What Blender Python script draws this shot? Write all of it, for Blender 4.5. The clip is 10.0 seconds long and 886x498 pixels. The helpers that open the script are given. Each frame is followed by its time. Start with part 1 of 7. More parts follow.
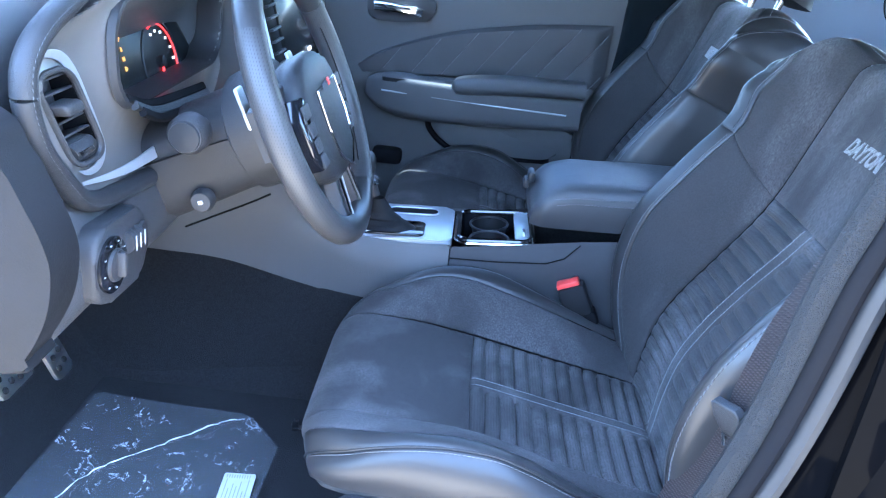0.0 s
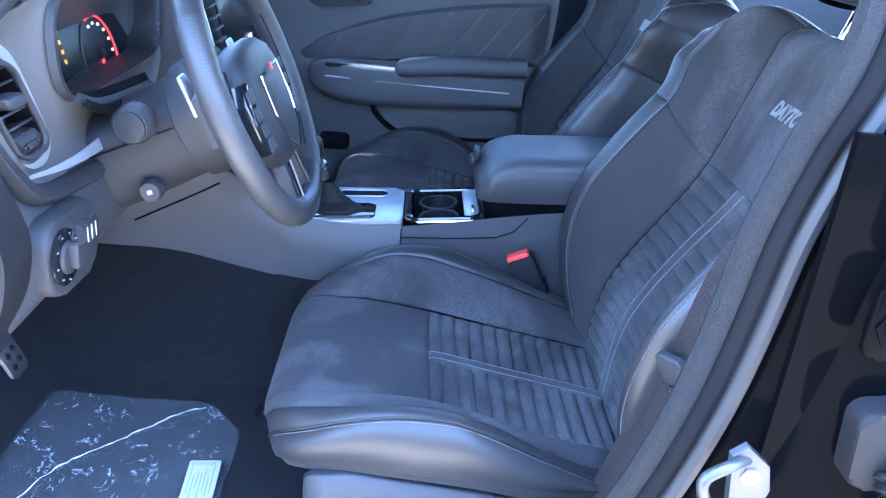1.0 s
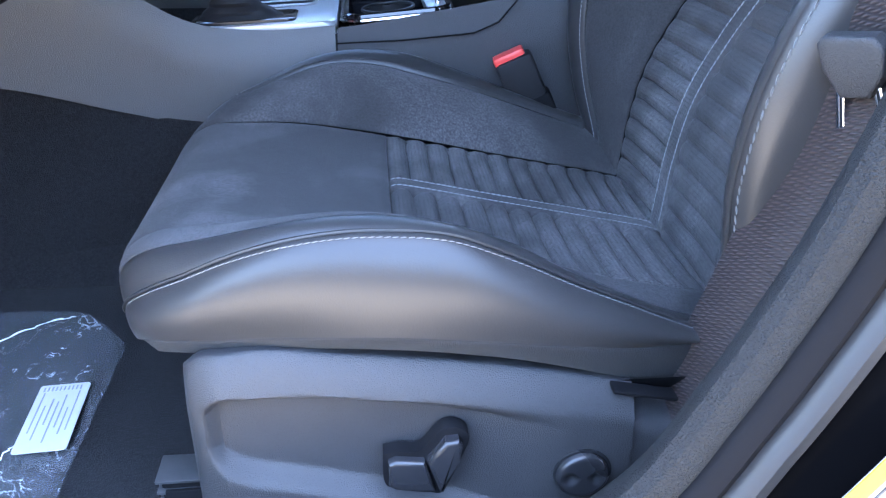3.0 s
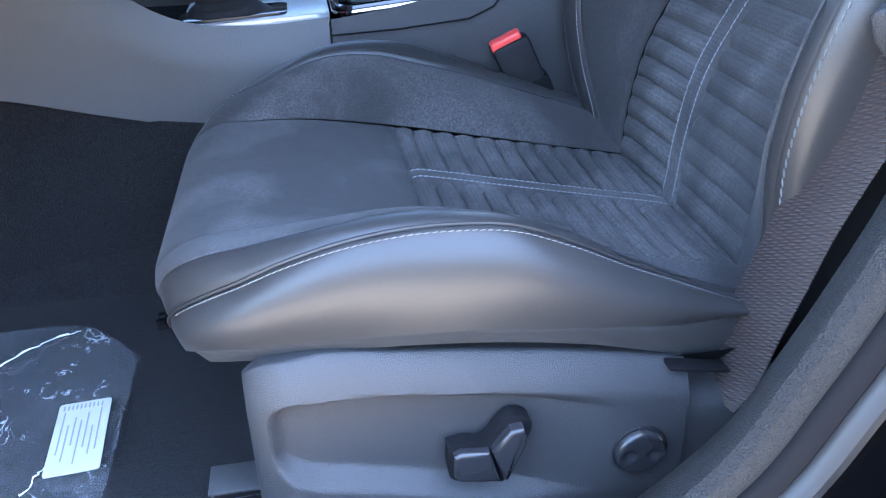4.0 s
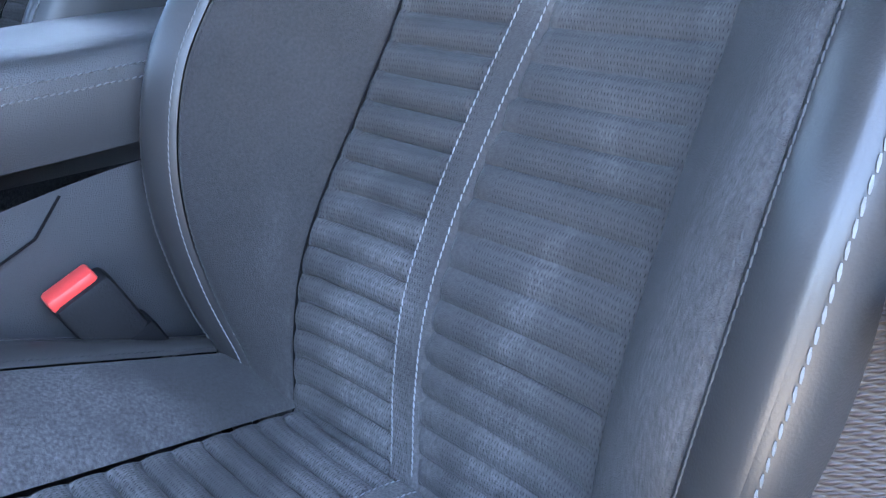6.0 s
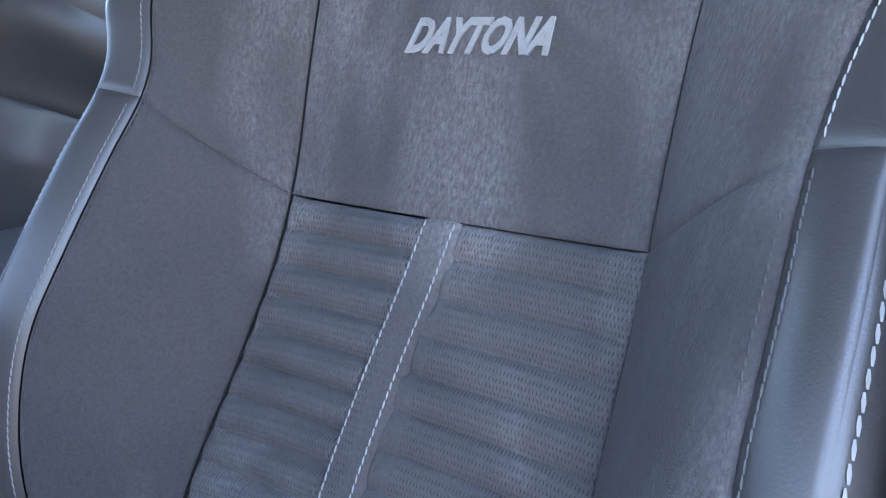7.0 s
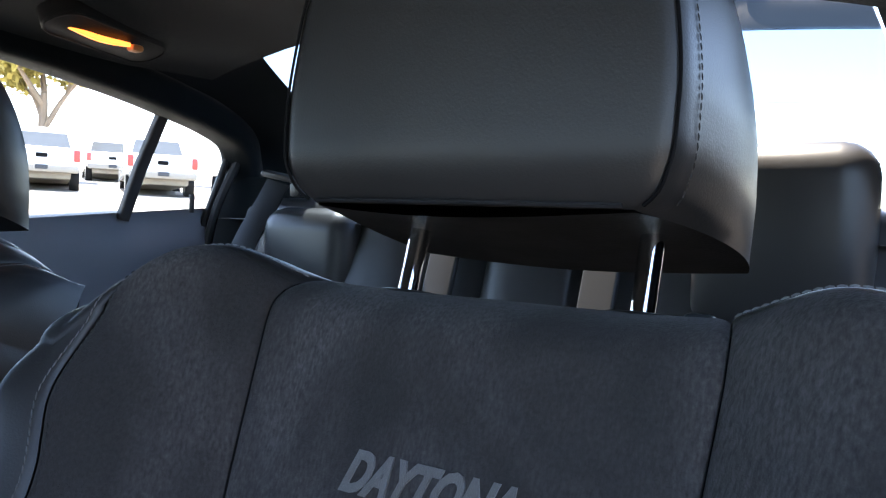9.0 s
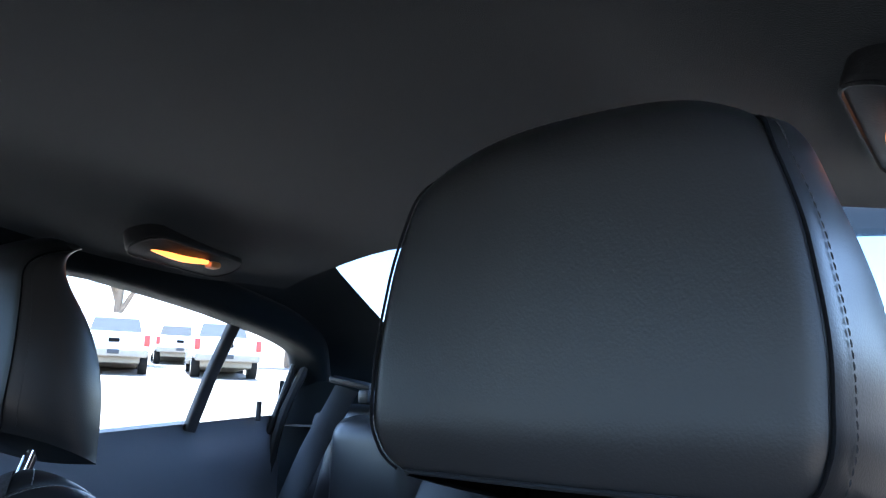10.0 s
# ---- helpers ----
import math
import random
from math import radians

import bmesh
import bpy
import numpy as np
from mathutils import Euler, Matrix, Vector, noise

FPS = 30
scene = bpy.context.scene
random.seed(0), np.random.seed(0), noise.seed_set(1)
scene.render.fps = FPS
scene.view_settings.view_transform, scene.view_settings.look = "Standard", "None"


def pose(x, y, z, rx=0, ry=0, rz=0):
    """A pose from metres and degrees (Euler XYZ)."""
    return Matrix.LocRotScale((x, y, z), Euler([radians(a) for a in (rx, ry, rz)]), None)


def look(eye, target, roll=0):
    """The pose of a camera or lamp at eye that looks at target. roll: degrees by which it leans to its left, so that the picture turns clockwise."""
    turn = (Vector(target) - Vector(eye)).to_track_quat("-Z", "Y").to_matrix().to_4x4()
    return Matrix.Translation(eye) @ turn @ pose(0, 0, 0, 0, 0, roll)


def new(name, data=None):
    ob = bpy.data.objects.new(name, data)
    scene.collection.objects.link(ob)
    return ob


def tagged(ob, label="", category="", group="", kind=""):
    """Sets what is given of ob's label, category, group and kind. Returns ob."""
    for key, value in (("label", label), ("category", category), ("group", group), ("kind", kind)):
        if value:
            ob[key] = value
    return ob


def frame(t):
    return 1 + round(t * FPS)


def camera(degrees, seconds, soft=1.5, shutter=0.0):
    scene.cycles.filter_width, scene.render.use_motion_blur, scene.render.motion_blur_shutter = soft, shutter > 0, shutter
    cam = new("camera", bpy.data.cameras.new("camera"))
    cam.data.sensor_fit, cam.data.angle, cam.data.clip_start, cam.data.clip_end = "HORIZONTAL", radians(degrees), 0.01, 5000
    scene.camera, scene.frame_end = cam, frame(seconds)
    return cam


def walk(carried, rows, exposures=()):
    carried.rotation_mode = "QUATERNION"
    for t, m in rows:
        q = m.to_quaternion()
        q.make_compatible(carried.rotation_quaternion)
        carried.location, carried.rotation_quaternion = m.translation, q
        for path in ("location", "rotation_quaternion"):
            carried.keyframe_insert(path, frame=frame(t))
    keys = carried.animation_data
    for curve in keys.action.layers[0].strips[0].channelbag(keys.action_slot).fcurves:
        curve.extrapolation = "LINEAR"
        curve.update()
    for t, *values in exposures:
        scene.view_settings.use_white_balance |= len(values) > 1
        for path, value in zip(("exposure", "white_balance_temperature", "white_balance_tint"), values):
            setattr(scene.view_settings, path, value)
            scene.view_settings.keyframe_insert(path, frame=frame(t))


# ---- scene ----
cam = camera(59.5, 10.0, soft=1.2)
PATH = [
    (0, (0.012, 0.02, 0.923), (-0.013, 1.844, 0.104), 6.3),
    (0.5, (0.018, -0.019, 0.93), (0.065, 1.807, 0.117), 5.5),
    (1, (0.018, -0.014, 0.922), (0.114, 1.798, 0.08), 4.8),
    (1.5, (0.033, 0.075, 0.805), (0.163, 1.867, -0.075), 3.7),
    (2, (0.033, 0.227, 0.619), (0.197, 1.999, -0.293), 2.5),
    (2.5, (0.051, 0.314, 0.519), (0.218, 2.08, -0.403), 1.0),
    (4, (-0.035, 0.346, 0.524), (0.27, 2.072, -0.439), -1.0),
    (4.5, (-0.151, 0.439, 0.546), (0.406, 2.078, -0.457), -1.1),
    (5, (-0.132, 0.58, 0.526), (0.726, 2.093, -0.462), -0.6),
    (5.5, (-0.034, 0.696, 0.526), (1.094, 2.061, -0.403), -0.2),
    (6, (0.04, 0.761, 0.549), (1.357, 2.039, -0.246), -0.5),
    (6.2, (0.051, 0.776, 0.568), (1.432, 2.022, -0.169), -0.8),
    (7.3, (0.133, 0.827, 0.687), (1.736, 1.909, 0.179), 0.0),
    (7.5, (0.155, 0.828, 0.709), (1.759, 1.921, 0.229), 0.0),
    (8, (0.176, 0.847, 0.745), (1.83, 1.918, 0.403), 0.34),
    (8.5, (0.197, 0.865, 0.778), (1.868, 1.943, 0.563), 1.16),
    (9, (0.212, 0.876, 0.805), (1.884, 1.971, 0.743), 2.26),
    (9.5, (0.221, 0.894, 0.837), (1.865, 2.023, 0.994), 2.77),
    (10, (0.228, 0.920, 0.864), (1.774, 2.129, 1.249), 1.67),
]
EXPOSURES = [(0.0, 5.38, 5550, 8), (0.5, 5.33, 5400, 11), (1.0, 5.26, 5350, 14), (1.5, 5.11, 5150, 12), (2.0, 5.45, 5750, 13), (2.5, 5.28, 6200, 13), (4.0, 5.16, 6300, 11), (4.5, 5.48, 6350, 9), (5.0, 5.47, 6350, 9), (5.5, 5.41, 6100, 8), (6.0, 5.63, 6550, 11), (7.5, 5.27, 7100, 16), (8.0, 4.9, 7050, 16), (9.0, 3.32, 6700, 13), (9.5, 3.48, 6000, 12), (10.0, 3.4, 5650, 10)]
SKY, SUN = 0.15, 5.0

# One unit of the plan is K metres.
K = 0.88
FLOOR, ROOF = -0.08, 1.13
SEAT_Y, MID_Y = 1.131, 1.55
walk(cam, [(t, look([K * c for c in eye], [K * c for c in target], roll)) for t, eye, target, roll in PATH], EXPOSURES)

# ---- world, sun ----
world = bpy.data.worlds.new("sky")
scene.world = world
world.use_nodes = True
wn = world.node_tree
sky = wn.nodes.new("ShaderNodeTexSky")
sky.sky_type, sky.sun_disc = "NISHITA", False
sky.sun_elevation, sky.sun_rotation = radians(69.6), radians(33.7)
wn.nodes["Background"].inputs["Strength"].default_value = SKY
wn.links.new(sky.outputs["Color"], wn.nodes["Background"].inputs["Color"])
sun = new("sun", bpy.data.lights.new("sun", "SUN"))
sun.data.energy, sun.data.angle, sun.data.color = SUN, radians(0.5), (1.0, 0.93, 0.82)
sun.matrix_world = look((12, 18, 58), (0, 0, 0))


# ---- materials ----
def surface(name, base, rough, grain=(400, 0.1), blotch=(6, 0.15), metallic=0.0, sheen=0.0, coat=0.0, spec=0.5, rvar=0.1):
    """Principled surface with colour blotches, fine grain relief and uneven gloss; scales per metre."""
    m = bpy.data.materials.new(name)
    m.use_nodes = True
    n, l = m.node_tree.nodes, m.node_tree.links
    p = n["Principled BSDF"]
    at = n.new("ShaderNodeTexCoord")
    big, fine, bump = n.new("ShaderNodeTexNoise"), n.new("ShaderNodeTexNoise"), n.new("ShaderNodeBump")
    ramp, ro = n.new("ShaderNodeMix"), n.new("ShaderNodeMapRange")
    big.inputs["Scale"].default_value, big.inputs["Detail"].default_value = blotch[0], 5
    fine.inputs["Scale"].default_value, fine.inputs["Detail"].default_value = grain[0], 3
    ramp.data_type = "RGBA"
    ramp.inputs["A"].default_value = (*[c * (1 - blotch[1]) for c in base], 1)
    ramp.inputs["B"].default_value = (*[min(1, c * (1 + blotch[1])) for c in base], 1)
    ro.inputs["To Min"].default_value, ro.inputs["To Max"].default_value = max(0.02, rough - rvar), min(1, rough + rvar)
    bump.inputs["Strength"].default_value, bump.inputs["Distance"].default_value = grain[1], 0.002
    for tex in (big, fine):
        l.new(at.outputs["Object"], tex.inputs["Vector"])
    l.new(big.outputs["Fac"], ramp.inputs["Factor"])
    l.new(big.outputs["Fac"], ro.inputs["Value"])
    l.new(ramp.outputs["Result"], p.inputs["Base Color"])
    l.new(ro.outputs["Result"], p.inputs["Roughness"])
    l.new(fine.outputs["Fac"], bump.inputs["Height"])
    l.new(bump.outputs["Normal"], p.inputs["Normal"])
    p.inputs["Metallic"].default_value = metallic
    p.inputs["Sheen Weight"].default_value, p.inputs["Sheen Roughness"].default_value = sheen, 0.4
    p.inputs["Coat Weight"].default_value, p.inputs["Coat Roughness"].default_value = coat, 0.03
    p.inputs["Specular IOR Level"].default_value = spec
    return m


def perforated(name, base, pitch, axes, gloss=None):
    """Suede with rows of small punched holes; pitch in metres along the two named object axes."""
    m = brushed(surface(name, base, 0.95, (900, 0.4), (16, 0.35), sheen=0.06, spec=0.2)) if gloss is None else surface(name, base, gloss, (700, 0.15), (12, 0.12), spec=0.4)
    n, l = m.node_tree.nodes, m.node_tree.links
    p = n["Principled BSDF"]
    at, sep = n.new("ShaderNodeTexCoord"), n.new("ShaderNodeSeparateXYZ")
    l.new(at.outputs["Object"], sep.inputs[0])

    def op(kind, a, b=None):
        node = n.new("ShaderNodeMath")
        node.operation = kind
        for slot, value in enumerate((a, b)):
            if value is None:
                continue
            if isinstance(value, (int, float)):
                node.inputs[slot].default_value = value
            else:
                l.new(value, node.inputs[slot])
        return node.outputs[0]

    u = op("DIVIDE", sep.outputs[axes[0]], pitch[0])
    v = op("DIVIDE", sep.outputs[axes[1]], pitch[1])
    u = op("ADD", u, op("MULTIPLY", op("FLOOR", v), 0.5))
    du = op("SUBTRACT", op("FRACT", u), 0.5)
    dv = op("SUBTRACT", op("FRACT", v), 0.5)
    d = op("SQRT", op("ADD", op("POWER", op("MULTIPLY", du, 2.0), 2.0), op("POWER", op("MULTIPLY", dv, 0.75), 2.0)))
    hole = n.new("ShaderNodeMapRange")
    hole.inputs["From Min"].default_value, hole.inputs["From Max"].default_value = 0.14, 0.26
    l.new(d, hole.inputs["Value"])
    mix = n.new("ShaderNodeMix")
    mix.data_type = "RGBA"
    mix.inputs["A"].default_value = (0.010, 0.010, 0.011, 1)
    source = p.inputs["Base Color"].links[0].from_socket
    band = op("LESS_THAN", op("ABSOLUTE", op("ADD", sep.outputs[1], 0.0035)), 0.0165)
    l.new(op("MAXIMUM", hole.outputs["Result"], band), mix.inputs["Factor"])
    l.new(source, mix.inputs["B"])
    l.new(mix.outputs["Result"], p.inputs["Base Color"])
    return m


def brushed(m):
    """Adds the lighter smudges of rubbed suede, streaked along the nap."""
    n, l = m.node_tree.nodes, m.node_tree.links
    p = n["Principled BSDF"]
    at, stretch, smudge, streak = n.new("ShaderNodeTexCoord"), n.new("ShaderNodeMapping"), n.new("ShaderNodeTexNoise"), n.new("ShaderNodeTexNoise")
    mask, strokes, times, mix = n.new("ShaderNodeMapRange"), n.new("ShaderNodeMapRange"), n.new("ShaderNodeMath"), n.new("ShaderNodeMix")
    stretch.inputs["Scale"].default_value = (420, 520, 130)
    smudge.inputs["Scale"].default_value, smudge.inputs["Detail"].default_value, smudge.inputs["Distortion"].default_value = 8.0, 7, 0.5
    streak.inputs["Scale"].default_value, streak.inputs["Detail"].default_value = 1.0, 6
    mask.inputs["From Min"].default_value, mask.inputs["From Max"].default_value = 0.46, 0.62
    strokes.inputs["From Min"].default_value, strokes.inputs["From Max"].default_value = 0.3, 0.7
    strokes.inputs["To Min"].default_value, strokes.inputs["To Max"].default_value = 0.15, 1.15
    times.operation = "MULTIPLY_ADD"
    times.inputs[2].default_value = 0.76
    mix.data_type, mix.blend_type, mix.clamp_factor = "RGBA", "MULTIPLY", False
    mix.inputs["Factor"].default_value = 1.0
    l.new(at.outputs["Object"], stretch.inputs["Vector"])
    along = n.new("ShaderNodeMapping")
    along.inputs["Scale"].default_value = (1.0, 1.0, 0.42)
    l.new(at.outputs["Object"], along.inputs["Vector"])
    l.new(along.outputs[0], smudge.inputs["Vector"])
    l.new(stretch.outputs[0], streak.inputs["Vector"])
    l.new(smudge.outputs["Fac"], mask.inputs["Value"])
    l.new(streak.outputs["Fac"], strokes.inputs["Value"])
    l.new(mask.outputs["Result"], times.inputs[0])
    l.new(strokes.outputs["Result"], times.inputs[1])
    nap, speck, both = n.new("ShaderNodeTexNoise"), n.new("ShaderNodeMapRange"), n.new("ShaderNodeMath")
    nap.inputs["Scale"].default_value, nap.inputs["Detail"].default_value = 420, 3
    speck.inputs["From Min"].default_value, speck.inputs["From Max"].default_value = 0.3, 0.7
    speck.inputs["To Min"].default_value, speck.inputs["To Max"].default_value = 0.85, 1.15
    both.operation = "MULTIPLY"
    l.new(at.outputs["Object"], nap.inputs["Vector"])
    l.new(nap.outputs["Fac"], speck.inputs["Value"])
    l.new(times.outputs[0], both.inputs[0])
    l.new(speck.outputs["Result"], both.inputs[1])
    l.new(p.inputs["Base Color"].links[0].from_socket, mix.inputs["A"])
    l.new(both.outputs[0], mix.inputs["B"])
    l.new(mix.outputs["Result"], p.inputs["Base Color"])
    return m


def woven(m):
    """Diagonal webbing weave: dark gaps between raised strands."""
    n, l = m.node_tree.nodes, m.node_tree.links
    p = n["Principled BSDF"]
    at, strands, cross, mix, mid, bump = n.new("ShaderNodeTexCoord"), n.new("ShaderNodeTexWave"), n.new("ShaderNodeTexWave"), n.new("ShaderNodeMath"), n.new("ShaderNodeMix"), n.new("ShaderNodeBump")
    strands.bands_direction, cross.bands_direction = "Z", "DIAGONAL"
    for tex, scale in ((strands, 82), (cross, 190)):
        tex.inputs["Scale"].default_value, tex.inputs["Distortion"].default_value = scale, 2.2
        l.new(at.outputs["Object"], tex.inputs["Vector"])
    mix.operation = "MULTIPLY"
    l.new(strands.outputs["Fac"], mix.inputs[0])
    l.new(cross.outputs["Fac"], mix.inputs[1])
    mid.data_type = "RGBA"
    mid.inputs["A"].default_value = (0.010, 0.007, 0.007, 1)
    l.new(mix.outputs[0], mid.inputs["Factor"])
    l.new(p.inputs["Base Color"].links[0].from_socket, mid.inputs["B"])
    l.new(mid.outputs["Result"], p.inputs["Base Color"])
    bump.inputs["Strength"].default_value, bump.inputs["Distance"].default_value = 0.8, 0.001
    l.new(mix.outputs[0], bump.inputs["Height"])
    l.new(bump.outputs["Normal"], p.inputs["Normal"])
    return m


def glow(name, colour, strength):
    m = bpy.data.materials.new(name)
    m.use_nodes = True
    p = m.node_tree.nodes["Principled BSDF"]
    p.inputs["Base Color"].default_value = (*colour, 1)
    p.inputs["Emission Color"].default_value = (*colour, 1)
    p.inputs["Emission Strength"].default_value = strength
    return m


def glass(name, tint, rough=0.0, gloss=0.03):
    m = bpy.data.materials.new(name)
    m.use_nodes = True
    n, l = m.node_tree.nodes, m.node_tree.links
    out = n["Material Output"]
    clear, shine, mix = n.new("ShaderNodeBsdfTransparent"), n.new("ShaderNodeBsdfGlossy"), n.new("ShaderNodeMixShader")
    clear.inputs["Color"].default_value = (*tint, 1)
    shine.inputs["Roughness"].default_value = rough
    mix.inputs[0].default_value = gloss
    l.new(clear.outputs[0], mix.inputs[1])
    l.new(shine.outputs[0], mix.inputs[2])
    l.new(mix.outputs[0], out.inputs["Surface"])
    return m


SUEDE = brushed(surface("black_suede", (0.047, 0.0445, 0.045), 0.95, (900, 0.5), (14, 0.25), sheen=0.06, spec=0.2))
LEATHER = surface("black_leather", (0.028, 0.027, 0.027), 0.36, (700, 0.09), (12, 0.14), spec=0.40, rvar=0.05)
PERF_BACK = perforated("perforated_suede_back", (0.061, 0.058, 0.058), (0.0024, 0.0040), (1, 2))
PERF_SEAT = perforated("perforated_suede_seat", (0.060, 0.057, 0.057), (0.0024, 0.0040), (1, 0))
PERF_LEATHER = perforated("perforated_leather", (0.040, 0.039, 0.039), (0.0030, 0.0036), (0, 2), 0.42)
PLASTIC = surface("black_grained_plastic", (0.030, 0.030, 0.032), 0.48, (1000, 0.5), (5, 0.15), spec=0.45)
SOFT = surface("soft_dash_skin", (0.076, 0.076, 0.078), 0.52, (900, 0.4), (5, 0.10))
GLOSS = surface("gloss_black_plastic", (0.010, 0.010, 0.012), 0.08, (300, 0.0), (5, 0.1), rvar=0.03, coat=0.4)
PAINT = surface("black_car_paint", (0.0022, 0.0022, 0.0026), 0.09, (60, 0.01), (8, 0.2), spec=0.015, rvar=0.05)
CARPET = surface("black_carpet", (0.0160, 0.0160, 0.0172), 0.98, (600, 1.0), (330, 0.85), sheen=0.05, spec=0.1)
SILVER = surface("satin_silver_trim", (0.40, 0.42, 0.44), 0.34, (700, 0.03), (5, 0.06), metallic=0.55)
GRAPHITE = surface("graphite_satin_trim", (0.17, 0.165, 0.162), 0.30, (900, 0.05), (6, 0.12), metallic=0.75)
BEZEL = surface("satin_bezel_bronze", (0.165, 0.158, 0.150), 0.32, (800, 0.04), (8, 0.12), metallic=0.45)
DASH = surface("dash_leatherette", (0.047, 0.047, 0.049), 0.45, (800, 0.4), (7, 0.15), spec=0.5)
COLUMN = surface("matte_column_plastic", (0.021, 0.021, 0.0225), 0.50, (900, 0.4), (6, 0.15), spec=0.40)
CHROME = surface("chrome", (0.75, 0.76, 0.78), 0.07, (200, 0.0), (9, 0.05), metallic=1.0, rvar=0.03)
ZINC = surface("pale_zinc_metal", (0.085, 0.088, 0.092), 0.40, (300, 0.05), (40, 0.3), metallic=0.6)
STEEL = surface("brushed_steel", (0.55, 0.55, 0.54), 0.32, (300, 0.05), (20, 0.1), metallic=1.0)
RUBBER = surface("black_rubber", (0.010, 0.010, 0.011), 0.60, (500, 0.2), (30, 0.4), spec=0.2)
SEAL = surface("grey_seal_lip", (0.020, 0.021, 0.023), 0.42, (300, 0.05), (9, 0.15), spec=0.3)
PILLAR = surface("grained_pillar_trim", (0.018, 0.019, 0.020), 0.74, (650, 1.6), (9, 0.2), spec=0.22)
THREAD = surface("grey_thread", (0.165, 0.168, 0.172), 0.8, (900, 0.2), (60, 0.15))
DARKTHREAD = surface("dark_thread", (0.034, 0.034, 0.036), 0.85, (900, 0.2), (60, 0.15))
EMBROIDERY = surface("grey_embroidery", (0.150, 0.150, 0.150), 0.7, (1500, 0.8), (90, 0.3), sheen=0.3)
WEB = woven(surface("brown_black_webbing", (0.052, 0.033, 0.032), 0.55, (1200, 0.8), (20, 0.2), sheen=0.05))
FABRIC = surface("grey_trim_fabric", (0.026, 0.026, 0.027), 0.9, (1200, 0.5), (20, 0.2), sheen=0.05, spec=0.2)
HEADLINER = surface("dark_headliner_cloth", (0.0056, 0.0086, 0.0108), 0.97, (900, 0.3), (4, 0.12), sheen=0.2, spec=0.1)
RED = surface("red_plastic", (0.75, 0.06, 0.05), 0.35, (300, 0.02), (20, 0.08))
WHITE = surface("white_fold_glint", (0.78, 0.78, 0.76), 0.7, (300, 0.05), (30, 0.05))
YELLOW = surface("yellow_print", (0.26, 0.21, 0.008), 0.5, (300, 0.02), (30, 0.05))
PAPER = surface("label_paper", (0.48, 0.48, 0.47), 0.6, (300, 0.05), (40, 0.06))
STICKER = surface("sticker_paper", (0.19, 0.19, 0.185), 0.5, (300, 0.05), (40, 0.06))
FAINT = surface("faint_label_print", (0.25, 0.26, 0.28), 0.7, (300, 0.02), (30, 0.1))
INK = surface("grey_print", (0.045, 0.048, 0.055), 0.7, (300, 0.02), (30, 0.1))
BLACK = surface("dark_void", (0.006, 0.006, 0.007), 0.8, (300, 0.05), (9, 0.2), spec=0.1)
SCREEN = surface("display_glass", (0.010, 0.011, 0.012), 0.22, (100, 0.0), (5, 0.1), rvar=0.02, spec=0.12)
GLASS = glass("window_glass", (0.93, 0.95, 0.95))
TINT = glass("shade_band_glass", (0.13, 0.14, 0.15))
WINDSCREEN = glass("tinted_windscreen_glass", (0.72, 0.74, 0.75))
SWITCH = surface("satin_black_switch", (0.018, 0.018, 0.020), 0.26, (300, 0.02), (9, 0.1))
ROADGREY = surface("dusty_grey_plastic", (0.30, 0.27, 0.23), 0.8, (40, 0.2), (3, 0.2))
REARGLASS = glass("tinted_rear_glass", (0.46, 0.52, 0.57))
FILM = glass("clear_plastic_film", (0.88, 0.90, 0.92), 0.16, 0.065)
fn, fl = FILM.node_tree.nodes, FILM.node_tree.links
haze, over, crinkle, dent = fn.new("ShaderNodeBsdfDiffuse"), fn.new("ShaderNodeMixShader"), fn.new("ShaderNodeTexNoise"), fn.new("ShaderNodeBump")
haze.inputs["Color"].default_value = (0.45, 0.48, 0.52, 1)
# Pale diffuse lines and flecks stand in for glints on the wrinkled film.
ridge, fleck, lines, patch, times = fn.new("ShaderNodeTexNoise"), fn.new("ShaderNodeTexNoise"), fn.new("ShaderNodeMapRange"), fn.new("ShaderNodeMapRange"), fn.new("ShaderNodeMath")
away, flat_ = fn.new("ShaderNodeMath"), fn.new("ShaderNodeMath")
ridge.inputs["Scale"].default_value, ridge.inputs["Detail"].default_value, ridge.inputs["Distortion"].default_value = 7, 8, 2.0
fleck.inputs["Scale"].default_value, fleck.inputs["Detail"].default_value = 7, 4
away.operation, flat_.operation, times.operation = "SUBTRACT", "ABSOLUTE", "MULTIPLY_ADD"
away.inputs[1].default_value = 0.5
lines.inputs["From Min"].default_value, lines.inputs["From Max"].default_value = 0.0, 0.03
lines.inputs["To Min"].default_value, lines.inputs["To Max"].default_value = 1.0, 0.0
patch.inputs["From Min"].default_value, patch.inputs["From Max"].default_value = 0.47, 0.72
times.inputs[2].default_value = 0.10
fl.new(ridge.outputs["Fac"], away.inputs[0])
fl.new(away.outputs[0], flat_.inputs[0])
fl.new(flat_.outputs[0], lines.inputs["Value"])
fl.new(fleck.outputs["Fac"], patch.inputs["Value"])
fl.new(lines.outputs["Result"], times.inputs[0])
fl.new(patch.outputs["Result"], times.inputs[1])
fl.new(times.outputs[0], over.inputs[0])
crinkle.inputs["Scale"].default_value, crinkle.inputs["Detail"].default_value, crinkle.inputs["Distortion"].default_value = 26, 6, 1.4
dent.inputs["Strength"].default_value, dent.inputs["Distance"].default_value = 0.9, 0.012
fl.new(crinkle.outputs["Fac"], dent.inputs["Height"])
for node in fn:
    if node.bl_idname == "ShaderNodeBsdfGlossy":
        fl.new(dent.outputs["Normal"], node.inputs["Normal"])
last = fn["Material Output"].inputs["Surface"].links[0].from_socket
